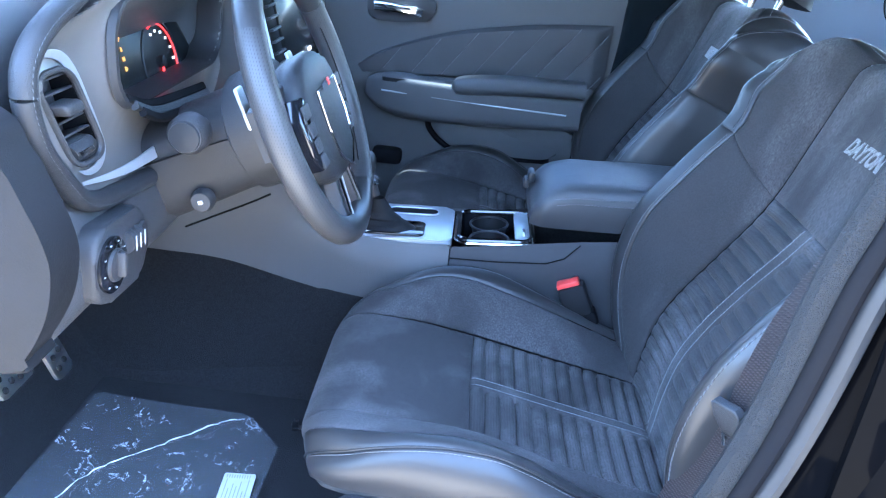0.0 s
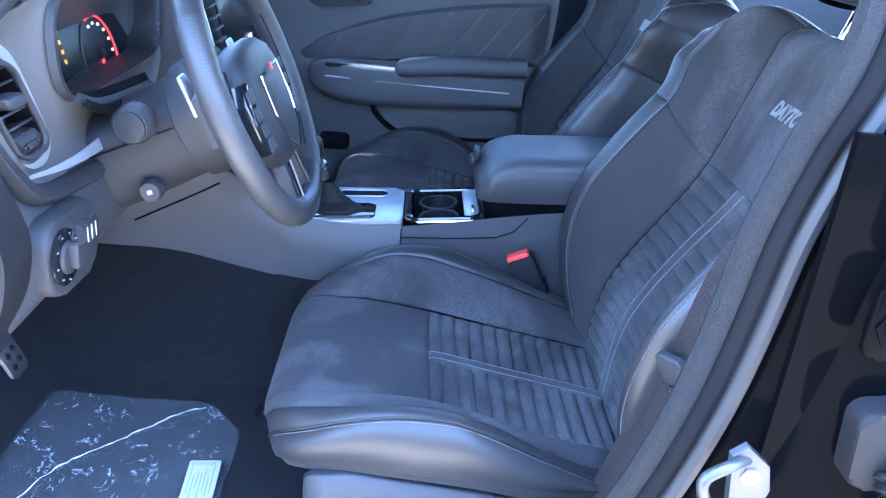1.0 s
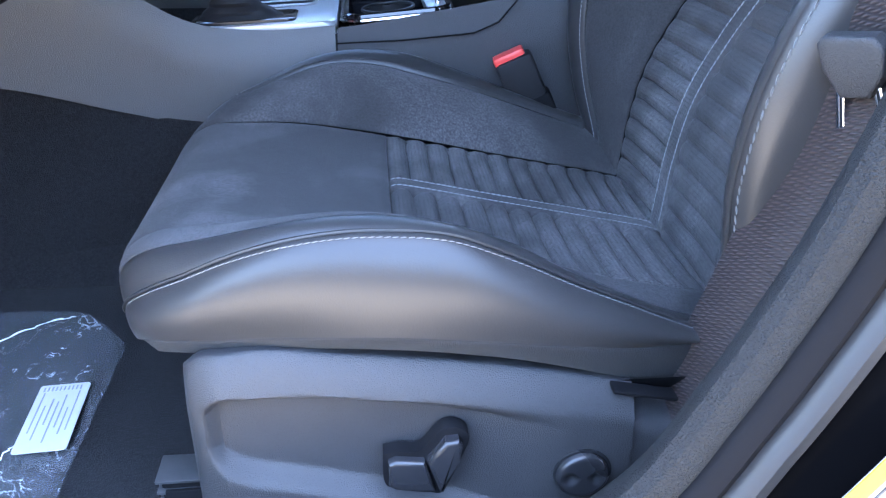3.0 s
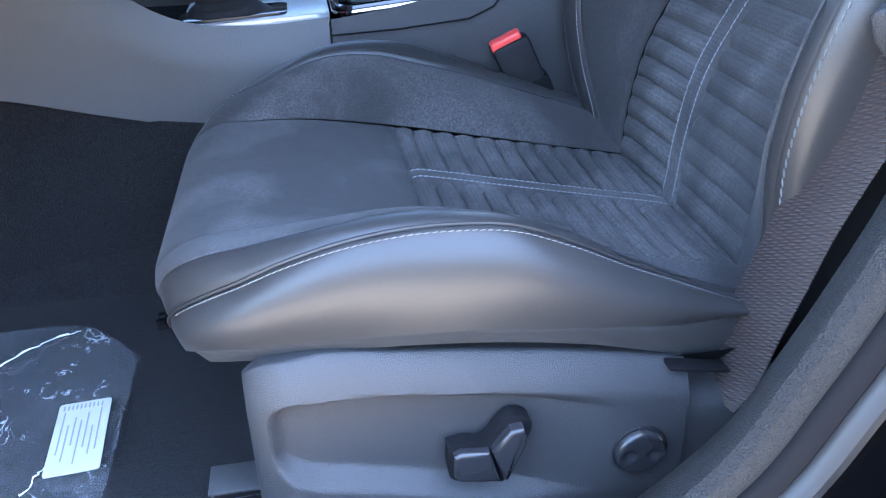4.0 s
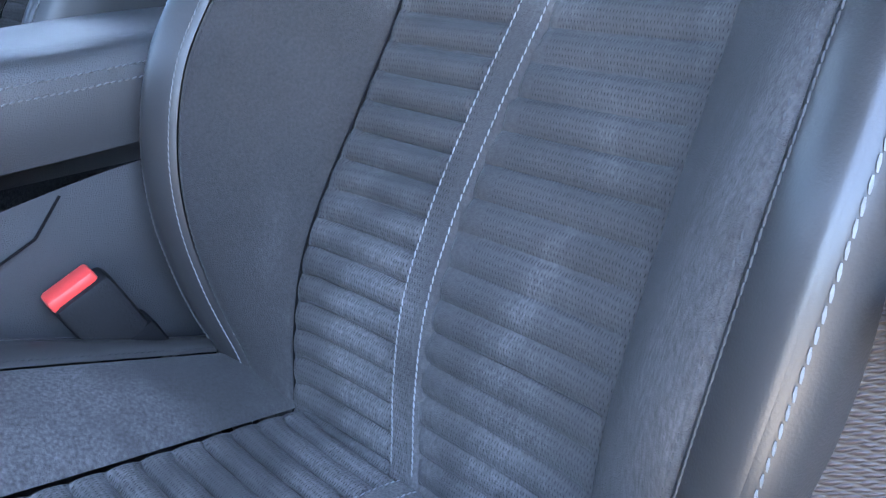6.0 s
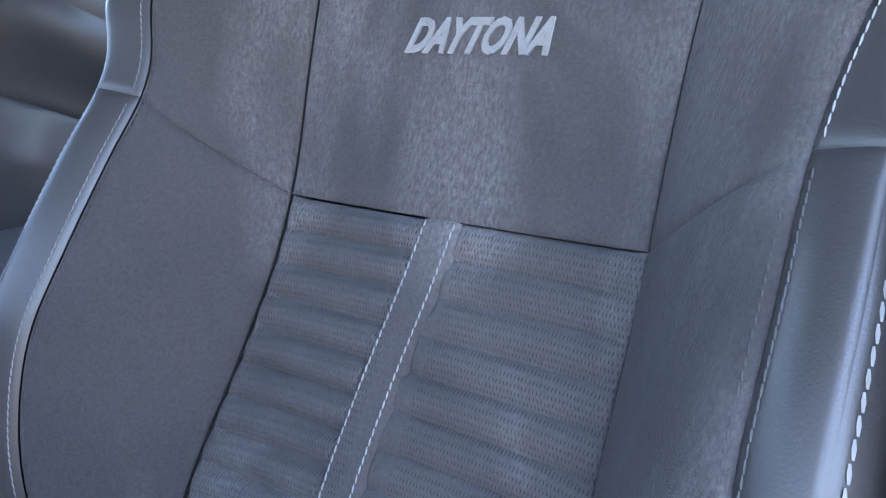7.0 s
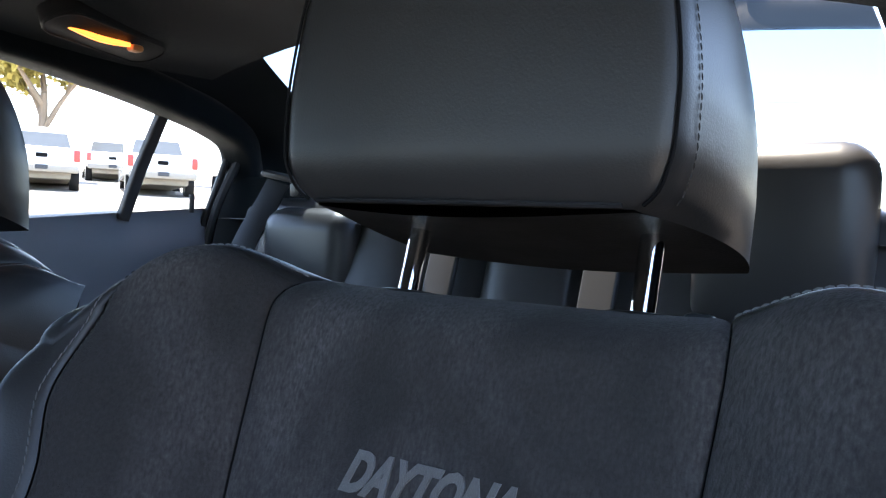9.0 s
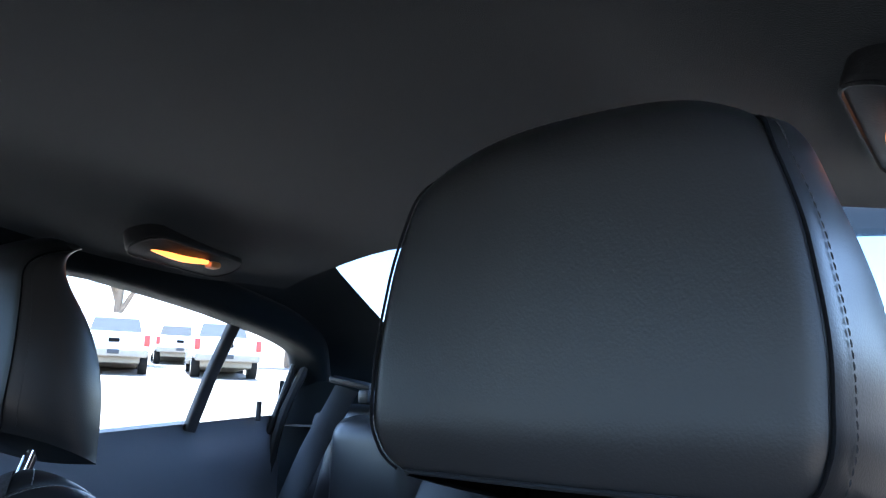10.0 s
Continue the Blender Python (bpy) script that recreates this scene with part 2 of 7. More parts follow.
fl.new(last, over.inputs[1])
fl.new(haze.outputs[0], over.inputs[2])
fl.new(over.outputs[0], fn["Material Output"].inputs["Surface"])
AMBERPLASTIC = surface("amber_lens_plastic", (0.62, 0.24, 0.07), 0.35, (300, 0.02), (20, 0.08))
AMBER = glow("warm_lamp", (1.0, 0.26, 0.045), 0.36)
REDLED = glow("red_pointer_light", (1.0, 0.03, 0.03), 0.10)
AMBERTEXT = glow("amber_display_text", (1.0, 0.40, 0.08), 0.035)
WHITETEXT = glow("white_dial_print", (0.9, 0.9, 0.9), 0.05)
# Door trim with the daylight from outside put into its paler colour.
DOORLIT = surface("lit_slate_door_trim", (0.16, 0.17, 0.19), 0.6, (800, 0.2), (5, 0.12))
WALLPAINT = surface("dark_taupe_wall_paint", (0.066, 0.062, 0.058), 0.9, (30, 0.4), (0.8, 0.2))
ASPHALT = surface("asphalt", (0.17, 0.155, 0.135), 0.95, (60, 0.6), (0.6, 0.25))
CARWHITE = surface("white_car_paint", (0.80, 0.80, 0.80), 0.25, (50, 0.01), (3, 0.03), coat=0.6)
CARGLASS = surface("dark_car_glass", (0.10, 0.105, 0.11), 0.06, (50, 0.0), (3, 0.1))
BARK = surface("tree_bark", (0.20, 0.15, 0.11), 0.95, (40, 0.8), (8, 0.35))
LEAF = surface("dry_yellow_leaves", (0.30, 0.24, 0.06), 0.9, (40, 0.3), (2, 0.4))


# ---- geometry helpers: each gives (vertices, faces) in plan units ----
def grid(P, wrap=False):
    n, m = P.shape[:2]
    V = P.reshape(-1, 3)
    F = []
    for i in range(n - 1):
        for j in range(m - (0 if wrap else 1)):
            k = (j + 1) % m
            F.append((i * m + j, i * m + k, (i + 1) * m + k, (i + 1) * m + j))
    return V, F


def joined(*parts_):
    V, F, o = [], [], 0
    for v, f in parts_:
        v = np.asarray(v, float).reshape(-1, 3)
        V.append(v)
        F += [tuple(i + o for i in face) for face in f]
        o += len(v)
    return np.concatenate(V), F


def moved(vf, m):
    v = np.asarray(vf[0], float)
    r, t = np.array(m.to_3x3()), np.array(m.translation)
    return v @ r.T + t, vf[1]


def rbox(c, size, r=0.01, seg=2):
    bm = bmesh.new()
    bmesh.ops.create_cube(bm, size=1)
    for v in bm.verts:
        v.co = Vector((v.co.x * size[0], v.co.y * size[1], v.co.z * size[2]))
    r = min(r, 0.49 * min(size))
    if r > 0:
        bmesh.ops.bevel(bm, geom=bm.edges[:], offset=r, segments=seg, affect="EDGES", profile=0.5)
    return from_bm(bm, c)


def from_bm(bm, c=(0, 0, 0)):
    bm.verts.index_update()
    V = np.array([v.co[:] for v in bm.verts]) + np.array(c)
    F = [tuple(v.index for v in f.verts) for f in bm.faces]
    bm.free()
    return V, F


def smooth_path(pts, n):
    """Catmull-Rom through the given points."""
    P = np.array(pts, float)
    Q = np.vstack([2 * P[0] - P[1], P, 2 * P[-1] - P[-2]])
    out = []
    for t in np.linspace(0, len(P) - 1 - 1e-9, n):
        i, u = int(t), t - int(t)
        a, b, c, d = Q[i:i + 4]
        out.append(0.5 * (2 * b + (c - a) * u + (2 * a - 5 * b + 4 * c - d) * u * u + (3 * b - a - 3 * c + d) * u ** 3))
    return np.array(out)


def frames_along(P, up=(0, 0, 1)):
    T = np.gradient(P, axis=0)
    T /= np.linalg.norm(T, axis=1)[:, None] + 1e-12
    A = np.cross(T, np.array(up, float))
    A /= np.linalg.norm(A, axis=1)[:, None] + 1e-9
    return T, A, np.cross(A, T)


def sweep(P, ring, up=(0, 0, 1), wrap=True, cap=True, scale=None):
    """Sweeps a 2D outline (side, up) along the points P."""
    P = np.array(P, float)
    ring = np.array(ring, float)
    _, A, B = frames_along(P, up)
    s = np.ones(len(P)) if scale is None else np.array(scale)
    G = P[:, None] + s[:, None, None] * (A[:, None] * ring[None, :, :1] + B[:, None] * ring[None, :, 1:])
    V, F = grid(G, wrap)
    if wrap and cap:
        m = len(ring)
        F = F + [tuple(range(m)), tuple(range(len(V) - 1, len(V) - 1 - m, -1))]
    return V, F


def thick(P, d):
    """A closed plate: the grid of points P and a copy of it moved by d."""
    n, m = P.shape[:2]
    V, F = joined(grid(P), grid(P + np.array(d)))
    rim = [i * m for i in range(n)] + [(n - 1) * m + j for j in range(1, m)] + [i * m + m - 1 for i in range(n - 2, -1, -1)] + list(range(m - 2, 0, -1))
    k = n * m
    return V, F + [(rim[i], rim[(i + 1) % len(rim)], rim[(i + 1) % len(rim)] + k, rim[i] + k) for i in range(len(rim))]


def circle(r, n=10, ry=None):
    a = np.linspace(0, 2 * math.pi, n, endpoint=False)
    return np.stack([r * np.cos(a), (ry or r) * np.sin(a)], 1)


def round_rect(w, h, r, n=5):
    out = []
    for cx, cy, a0 in ((w / 2 - r, h / 2 - r, 0), (-w / 2 + r, h / 2 - r, 90), (-w / 2 + r, -h / 2 + r, 180), (w / 2 - r, -h / 2 + r, 270)):
        for k in range(n + 1):
            a = radians(a0 + 90 * k / n)
            out.append((cx + r * math.cos(a), cy + r * math.sin(a)))
    return np.array(out)


def tube(pts, r, n=8, up=(0, 0, 1)):
    return sweep(np.array(pts, float), circle(r, n), up)


def lathe(profile, n=24):
    """Turns (radius, height) pairs round z; open ends are capped."""
    P = np.array([[(r * math.cos(a), r * math.sin(a), h) for a in np.linspace(0, 2 * math.pi, n, endpoint=False)] for r, h in profile])
    V, F = grid(P, True)
    return V, F + [tuple(range(n - 1, -1, -1)), tuple(range(len(V) - n, len(V)))]


def slab(outline, z0, z1, bevel=0.0, seg=2):
    """A plate of the 2D outline between two heights, with rounded upper and lower edges."""
    bm = bmesh.new()
    low = [bm.verts.new((x, y, z0)) for x, y in outline]
    top = [bm.verts.new((x, y, z1)) for x, y in outline]
    n = len(low)
    bm.faces.new(low[::-1])
    face = bm.faces.new(top)
    for i in range(n):
        bm.faces.new((low[i], low[(i + 1) % n], top[(i + 1) % n], top[i]))
    if bevel:
        bmesh.ops.bevel(bm, geom=list(face.edges), offset=bevel, segments=seg, affect="EDGES", profile=0.5)
    bmesh.ops.recalc_face_normals(bm, faces=bm.faces[:])
    return from_bm(bm)


def turned(c, x_axis, y_axis):
    """A pose with its origin at c whose x and y run along the given directions."""
    x = Vector(x_axis).normalized()
    z = x.cross(Vector(y_axis)).normalized()
    y = z.cross(x)
    m = Matrix((x, y, z)).transposed().to_4x4()
    m.translation = c
    return m


def stitches(P, N, pitch=0.0065, length=0.0048, r=0.0011):
    """Small thread bars along the points P, lying on the surface with normals N."""
    P, N = np.array(P, float), np.array(N, float)
    d = np.concatenate([[0], np.cumsum(np.linalg.norm(np.diff(P, axis=0), axis=1))])
    at = np.arange(pitch / 2, d[-1], pitch)
    V, F = [], []
    for k in at:
        ends = []
        for q in (k - length / 2, k + length / 2):
            ends.append(np.array([np.interp(q, d, P[:, i]) for i in range(3)]))
        nn = np.array([np.interp(k, d, N[:, i]) for i in range(3)])
        nn /= np.linalg.norm(nn) + 1e-9
        t = ends[1] - ends[0]
        t /= np.linalg.norm(t) + 1e-9
        b = np.cross(t, nn)
        ends[0] += b * r * 0.5
        ends[1] -= b * r * 0.5
        o = len(V)
        mid = (ends[0] + ends[1]) / 2
        for c, w in ((ends[0], 0.5), (mid, 1.0), (ends[1], 0.5)):
            for a in (90, 210, 330):
                V.append(c + r * w * (nn * (math.sin(radians(a)) + 0.3) + b * math.cos(radians(a))))
        for i in range(2):
            for j in range(3):
                F.append((o + 3 * i + j, o + 3 * i + (j + 1) % 3, o + 3 * i + 3 + (j + 1) % 3, o + 3 * i + 3 + j))
        F += [(o + 2, o + 1, o), (o + 6, o + 7, o + 8)]
    return np.array(V).reshape(-1, 3), F


def word(text, height, shear=0.0):
    """Flat letters centred on the origin, from the built-in font."""
    curve = bpy.data.curves.new("letters", "FONT")
    curve.body, curve.size, curve.shear, curve.extrude = text, height, shear, 0.0006
    curve.align_x, curve.align_y, curve.resolution_u = "CENTER", "CENTER", 2
    tmp = bpy.data.objects.new("letters", curve)
    me = bpy.data.meshes.new_from_object(tmp)
    V = np.array([q.co[:] for q in me.vertices])
    F = [tuple(p_.vertices) for p_ in me.polygons]
    bpy.data.objects.remove(tmp)
    bpy.data.meshes.remove(me)
    return V, F


# ---- things and parts ----
def thing(name, at_, label, category, group="", kind=""):
    ob = new(name)
    ob.empty_display_size = 0.05
    ob.location = [K * c for c in at_]
    return tagged(ob, label, category, group, kind)


def part(name, vf, material, parent=None, label="", smooth=40, origin=None):
    """One mesh object from plan-unit geometry, under its thing or part."""
    base = Vector((0, 0, 0))
    up_ = parent
    while up_ is not None:
        base += up_.location
        up_ = up_.parent
    V = np.asarray(vf[0], float) * K - np.array(base)
    me = bpy.data.meshes.new(name)
    me.from_pydata(V.tolist(), [], [list(f) for f in vf[1]])
    me.validate()
    bm = bmesh.new()
    bm.from_mesh(me)
    bmesh.ops.recalc_face_normals(bm, faces=bm.faces[:])
    for f in bm.faces:
        f.smooth = smooth > 0
    if 0 < smooth < 180:
        for e in bm.edges:
            if len(e.link_faces) == 2 and e.calc_face_angle(0) > radians(smooth):
                e.smooth = False
    bm.to_mesh(me)
    bm.free()
    me.materials.append(material)
    ob = new(name, me)
    if parent is not None:
        ob.parent = parent
    if label:
        ob["label"] = label
    return ob


def solid(name, vf, material, label, category, kind="", group="", smooth=40):
    """A thing of one mesh."""
    return tagged(part(name, vf, material, None, "", smooth), label, category, group, kind)


def table(x, xs, ys):
    """Smoothly interpolated table."""
    xs, ys = np.array(xs, float), np.array(ys, float)
    m = np.gradient(ys, xs)
    x = np.clip(np.asarray(x, float), xs[0], xs[-1])
    i = np.clip(np.searchsorted(xs, x, side="right") - 1, 0, len(xs) - 2)
    h = xs[i + 1] - xs[i]
    t = (x - xs[i]) / h
    return (2 * t ** 3 - 3 * t ** 2 + 1) * ys[i] + (t ** 3 - 2 * t ** 2 + t) * h * m[i] + (-2 * t ** 3 + 3 * t ** 2) * ys[i + 1] + (t ** 3 - t ** 2) * h * m[i + 1]


def clustered(n, power=1.6):
    """Steps from 0 to 1, denser at both ends."""
    t = np.linspace(-1, 1, n)
    return 0.5 + 0.5 * np.sign(t) * (1 - (1 - np.abs(t)) ** power)


def puffed(P, up, groove=0.006, width=0.006, extra=None, edges=(1, 1, 1, 1)):
    """Pushes a panel's grid out along its normals, tucked in at its seams. edges: which of start/end of rows, start/end of columns are seams."""
    du = np.gradient(P, axis=0)
    dv = np.gradient(P, axis=1)
    N = np.cross(du, dv)
    N /= np.linalg.norm(N, axis=2)[:, :, None] + 1e-12
    if (N * np.array(up)).sum() < 0:
        N = -N
    lu = np.concatenate([np.zeros((1, P.shape[1])), np.cumsum(np.linalg.norm(np.diff(P, axis=0), axis=2), axis=0)])
    lv = np.concatenate([np.zeros((P.shape[0], 1)), np.cumsum(np.linalg.norm(np.diff(P, axis=1), axis=2), axis=1)], axis=1)
    d = np.full(P.shape[:2], 9.0)
    for on, dist in zip(edges, (lu, lu[-1:] - lu, lv, lv[:, -1:] - lv)):
        if on:
            d = np.minimum(d, dist)
    off = -groove * np.exp(-d / width)
    if extra is not None:
        off = off + extra
    return P + N * off[:, :, None], N


# ---- front seats ----
TOP_V, TOP_R = 0.658, 0.045
LEAN_S, LEAN_C = math.sin(radians(22)), math.cos(radians(22))


def lumbar(v):
    """Forward swell of the backrest's middle at height v."""
    return table(v, [-0.05, 0.0, 0.075, 0.15, 0.22, 0.30, 0.43, 0.55, 0.65], [-0.012, -0.004, 0.020, 0.036, 0.035, 0.025, 0.004, 0.004, 0.008])


def back_profile(panel, a, v, sg=1):
    """Half width and forward rise of the backrest at height v; a runs 0 to 1 across the panel."""
    v = np.minimum(v, TOP_V)
    w1 = table(v, [-0.05, 0.0, 0.1, 0.2, 0.3, 0.36, 0.43, 0.55, 0.65], [0.166, 0.163, 0.156, 0.146, 0.135, 0.134, 0.140, 0.154, 0.161] if sg > 0 else [0.160, 0.160, 0.162, 0.163, 0.160, 0.158, 0.155, 0.155, 0.161])
    s2 = table(v, [-0.05, 0.0, 0.09, 0.14, 0.2, 0.3, 0.4, 0.5, 0.58, 0.65], [0.195, 0.203, 0.226, 0.236, 0.244, 0.249, 0.245, 0.240, 0.246, 0.236])
    s2 = s2 + (0.010 if sg > 0 else 0.007) * np.clip((v - 0.35) / 0.15, 0, 1) + (0.017 if sg > 0 else 0.012) * (0.5 - 0.5 * np.cos(math.pi * np.clip((v - 0.47) / 0.17, 0, 1)))
    s2 = s2 + (0.014 * np.clip((0.13 - v) / 0.13, 0, 1) if sg < 0 else 0)
    h = table(v, [-0.05, 0.0, 0.03, 0.09, 0.14, 0.185, 0.235, 0.29, 0.34, 0.43, 0.5, 0.58, 0.65], [0.012, 0.018, 0.034, 0.076, 0.105, 0.123, 0.134, 0.137, 0.129, 0.108, 0.090, 0.091, 0.078])
    if panel == "centre":
        return w1 * a, lumbar(v) + 0.010 * a ** 4
    if panel == "bolster":
        base = lumbar(v) + 0.010
        return w1 + (s2 - w1) * a, base + (h - base) * np.sin(a * 1.25) / math.sin(1.25)
    if panel == "band":
        return s2 + 0.036 * a, h + 0.017 * np.sin(a * math.pi / 2) * np.clip(h / 0.05, 0, 1)
    if panel == "side":
        s = np.zeros_like(a + v)
        f = np.zeros_like(a + v)
        k = 0.017 * np.clip(h / 0.05, 0, 1)
        thin = 1 - 0.5 * np.clip((v - 0.42) / 0.08, 0, 1)
        ss = [s2 + 0.036, s2 + 0.036 + 0.016 * thin, s2 + 0.036 + 0.026 * thin, s2 + 0.036 + 0.030 * thin, s2 + 0.036 + 0.020 * thin]
        ff = [h + k, h * 0.92 + k * 0.6, h * 0.66, h * 0.25 - 0.02, -0.075 + 0 * h]
        ks = [0, 0.18, 0.4, 0.7, 1.0]
        for i in range(4):
            t = np.clip((a - ks[i]) / (ks[i + 1] - ks[i]), 0, 1)
            on = (a >= ks[i]) & (a <= ks[i + 1] + 1e-9)
            s = np.where(on, ss[i] + (ss[i + 1] - ss[i]) * t, s)
            f = np.where(on, ff[i] + (ff[i + 1] - ff[i]) * t, f)
        return s, f
    return (s2 + 0.056) * (1 - a), -0.075 - 0.035 * np.sin(a * math.pi / 2)


def back_point(cy, flip, sg, panel, a, v):
    """Places of the backrest's skin. Past TOP_V the skin rolls over the top towards the rear."""
    a, v = np.broadcast_arrays(np.asarray(a, float), np.asarray(v, float))
    s, f = back_profile(panel, a, v, sg)
    th = np.clip((v - TOP_V) / TOP_R, 0, math.pi)
    f = f + (-0.105 - f) * (1 - np.cos(th)) / 2
    s = s * (1 - 0.16 * np.sin(th / 2) ** 2)
    ramp = np.clip((np.minimum(v, TOP_V) - 0.50) / (TOP_V - 0.50), 0, 1)
    vv = np.minimum(v, TOP_V) + TOP_R * np.sin(th) + (0.016 * np.exp(-((s - 0.210) / 0.040) ** 2) * ramp ** 2 - 0.055 * np.clip((s - 0.228) / 0.055, 0, 1) ** 2 * ramp ** 1.5) * (0.5 + 0.5 * np.cos(th))
    return np.stack([0.385 + vv * LEAN_S - f * LEAN_C, cy + flip * sg * s, 0.117 + vv * LEAN_C + f * LEAN_S], -1)


def smoothed(P, n=3):
    for _ in range(n):
        P[:, 1:-1] = 0.25 * P[:, :-2] + 0.5 * P[:, 1:-1] + 0.25 * P[:, 2:]
    return P


def ribs(l, pitch, depth, sharp=0.45):
    return depth * (np.abs(np.sin(math.pi * l / pitch)) ** sharp - 1)


def cushion_rows(panel, a, g, sg=-1):
    """Cushion skin: g 0 to 1 from the bite to the front roll, 1 to 2 down the front."""
    a, g = np.broadcast_arrays(np.asarray(a, float), np.asarray(g, float))

    def at_x(x):
        zc = table(x, [-0.14, -0.05, 0.07, 0.2, 0.4], [0.206, 0.203, 0.184, 0.156, 0.114])
        zb = table(x, [-0.19, -0.131, -0.074, -0.034, 0.007, 0.066, 0.113, 0.161, 0.216, 0.28, 0.34, 0.42], [0.204, 0.223, 0.240, 0.252, 0.259, 0.256, 0.244, 0.224 if sg < 0 else 0.231, 0.186 if sg < 0 else 0.212, 0.148 if sg < 0 else 0.189, 0.125 if sg < 0 else 0.168, 0.110 if sg < 0 else 0.140])
        zs = table(x, [-0.19, -0.15, -0.112, -0.068, -0.022, 0.022, 0.061, 0.108, 0.154, 0.205, 0.255, 0.293, 0.34, 0.42], [0.180, 0.193, 0.211, 0.237, 0.256, 0.265, 0.266, 0.260, *((0.240, 0.212, 0.188, 0.170, 0.151, 0.125) if sg < 0 else (0.244, 0.225, 0.205, 0.190, 0.172, 0.145))])
        sb = table(x, [-0.19, -0.131, -0.074, -0.034, 0.05, 0.161, 0.25, 0.42], [0.180, 0.210, 0.230, 0.243, 0.245, 0.239, 0.218 if sg < 0 else 0.240, 0.195 if sg < 0 else 0.240])
        ss = table(x, [-0.19, -0.15, -0.112, -0.068, -0.022, 0.05, 0.12, 0.205, 0.30, 0.42], [0.200, 0.228, 0.248, 0.266, 0.278, 0.284, 0.283, 0.275, 0.272, 0.275])
        zl = table(x, [-0.19, -0.15, -0.11, -0.026, 0.063, 0.154, 0.20, 0.26, 0.30, 0.34, 0.42], [0.152, 0.158, 0.164, 0.177, 0.182, 0.171, 0.164, 0.155, 0.150, 0.143, 0.118])
        sl = table(x, [-0.19, -0.15, -0.11, -0.026, 0.063, 0.154, 0.25, 0.34], [0.222, 0.250, 0.268, 0.290, 0.305, 0.303, 0.296, 0.275])
        w1 = table(x, [-0.14, 0.07, 0.42], [0.152, 0.152, 0.158])
        if panel == "centre":
            return w1 * a, zc + 0.006 * a ** 4
        if panel == "bolster":
            return w1 + (sb - w1) * a, zc + 0.006 + (zb - zc - 0.006) * (1 - (1 - a) ** 1.6)
        if panel == "band":
            return sb + (ss - sb) * a, zb + (zs - zb) * a + 0.006 * np.sin(a * math.pi)
        return ss + (sl - ss) * a + 0.013 * np.sin(np.clip(a, 0, 1) ** 0.8 * math.pi), zs + (zl - zs) * a ** 1.1

    s, _ = at_x(np.full_like(a, 0.0))
    x0 = -0.128 + (0.022 if panel in ("side", "band") else 0.030) * (s / 0.28) ** 4
    x = 0.41 + (x0 - 0.41) * np.clip(g, 0, 1)
    th = np.clip(g - 1, 0, 1) * 2.5
    r = 0.064
    reach = r * (1 - 0.12 * a if panel == "side" else 1.0)
    s, z = at_x(x - reach * np.sin(np.minimum(th, math.pi / 2)))
    x = x - reach * np.sin(th)
    z = z - r * (1 - np.cos(th)) * (0.46 - 0.14 * a if panel == "side" else 0.55 - 0.09 * a if panel == "band" else 0.85 - 0.30 * a if panel == "bolster" else 0.85)
    s = s * (1 - (0.10 + (0.10 * a if panel == "side" else 0)) * np.sin(th / 2) ** 2)
    return s, x, z


def cushion_point(cy, flip, sg, panel, a, g):
    s, x, z = cushion_rows(panel, a, g, sg)
    return np.stack([x, cy + flip * sg * s, z], -1)


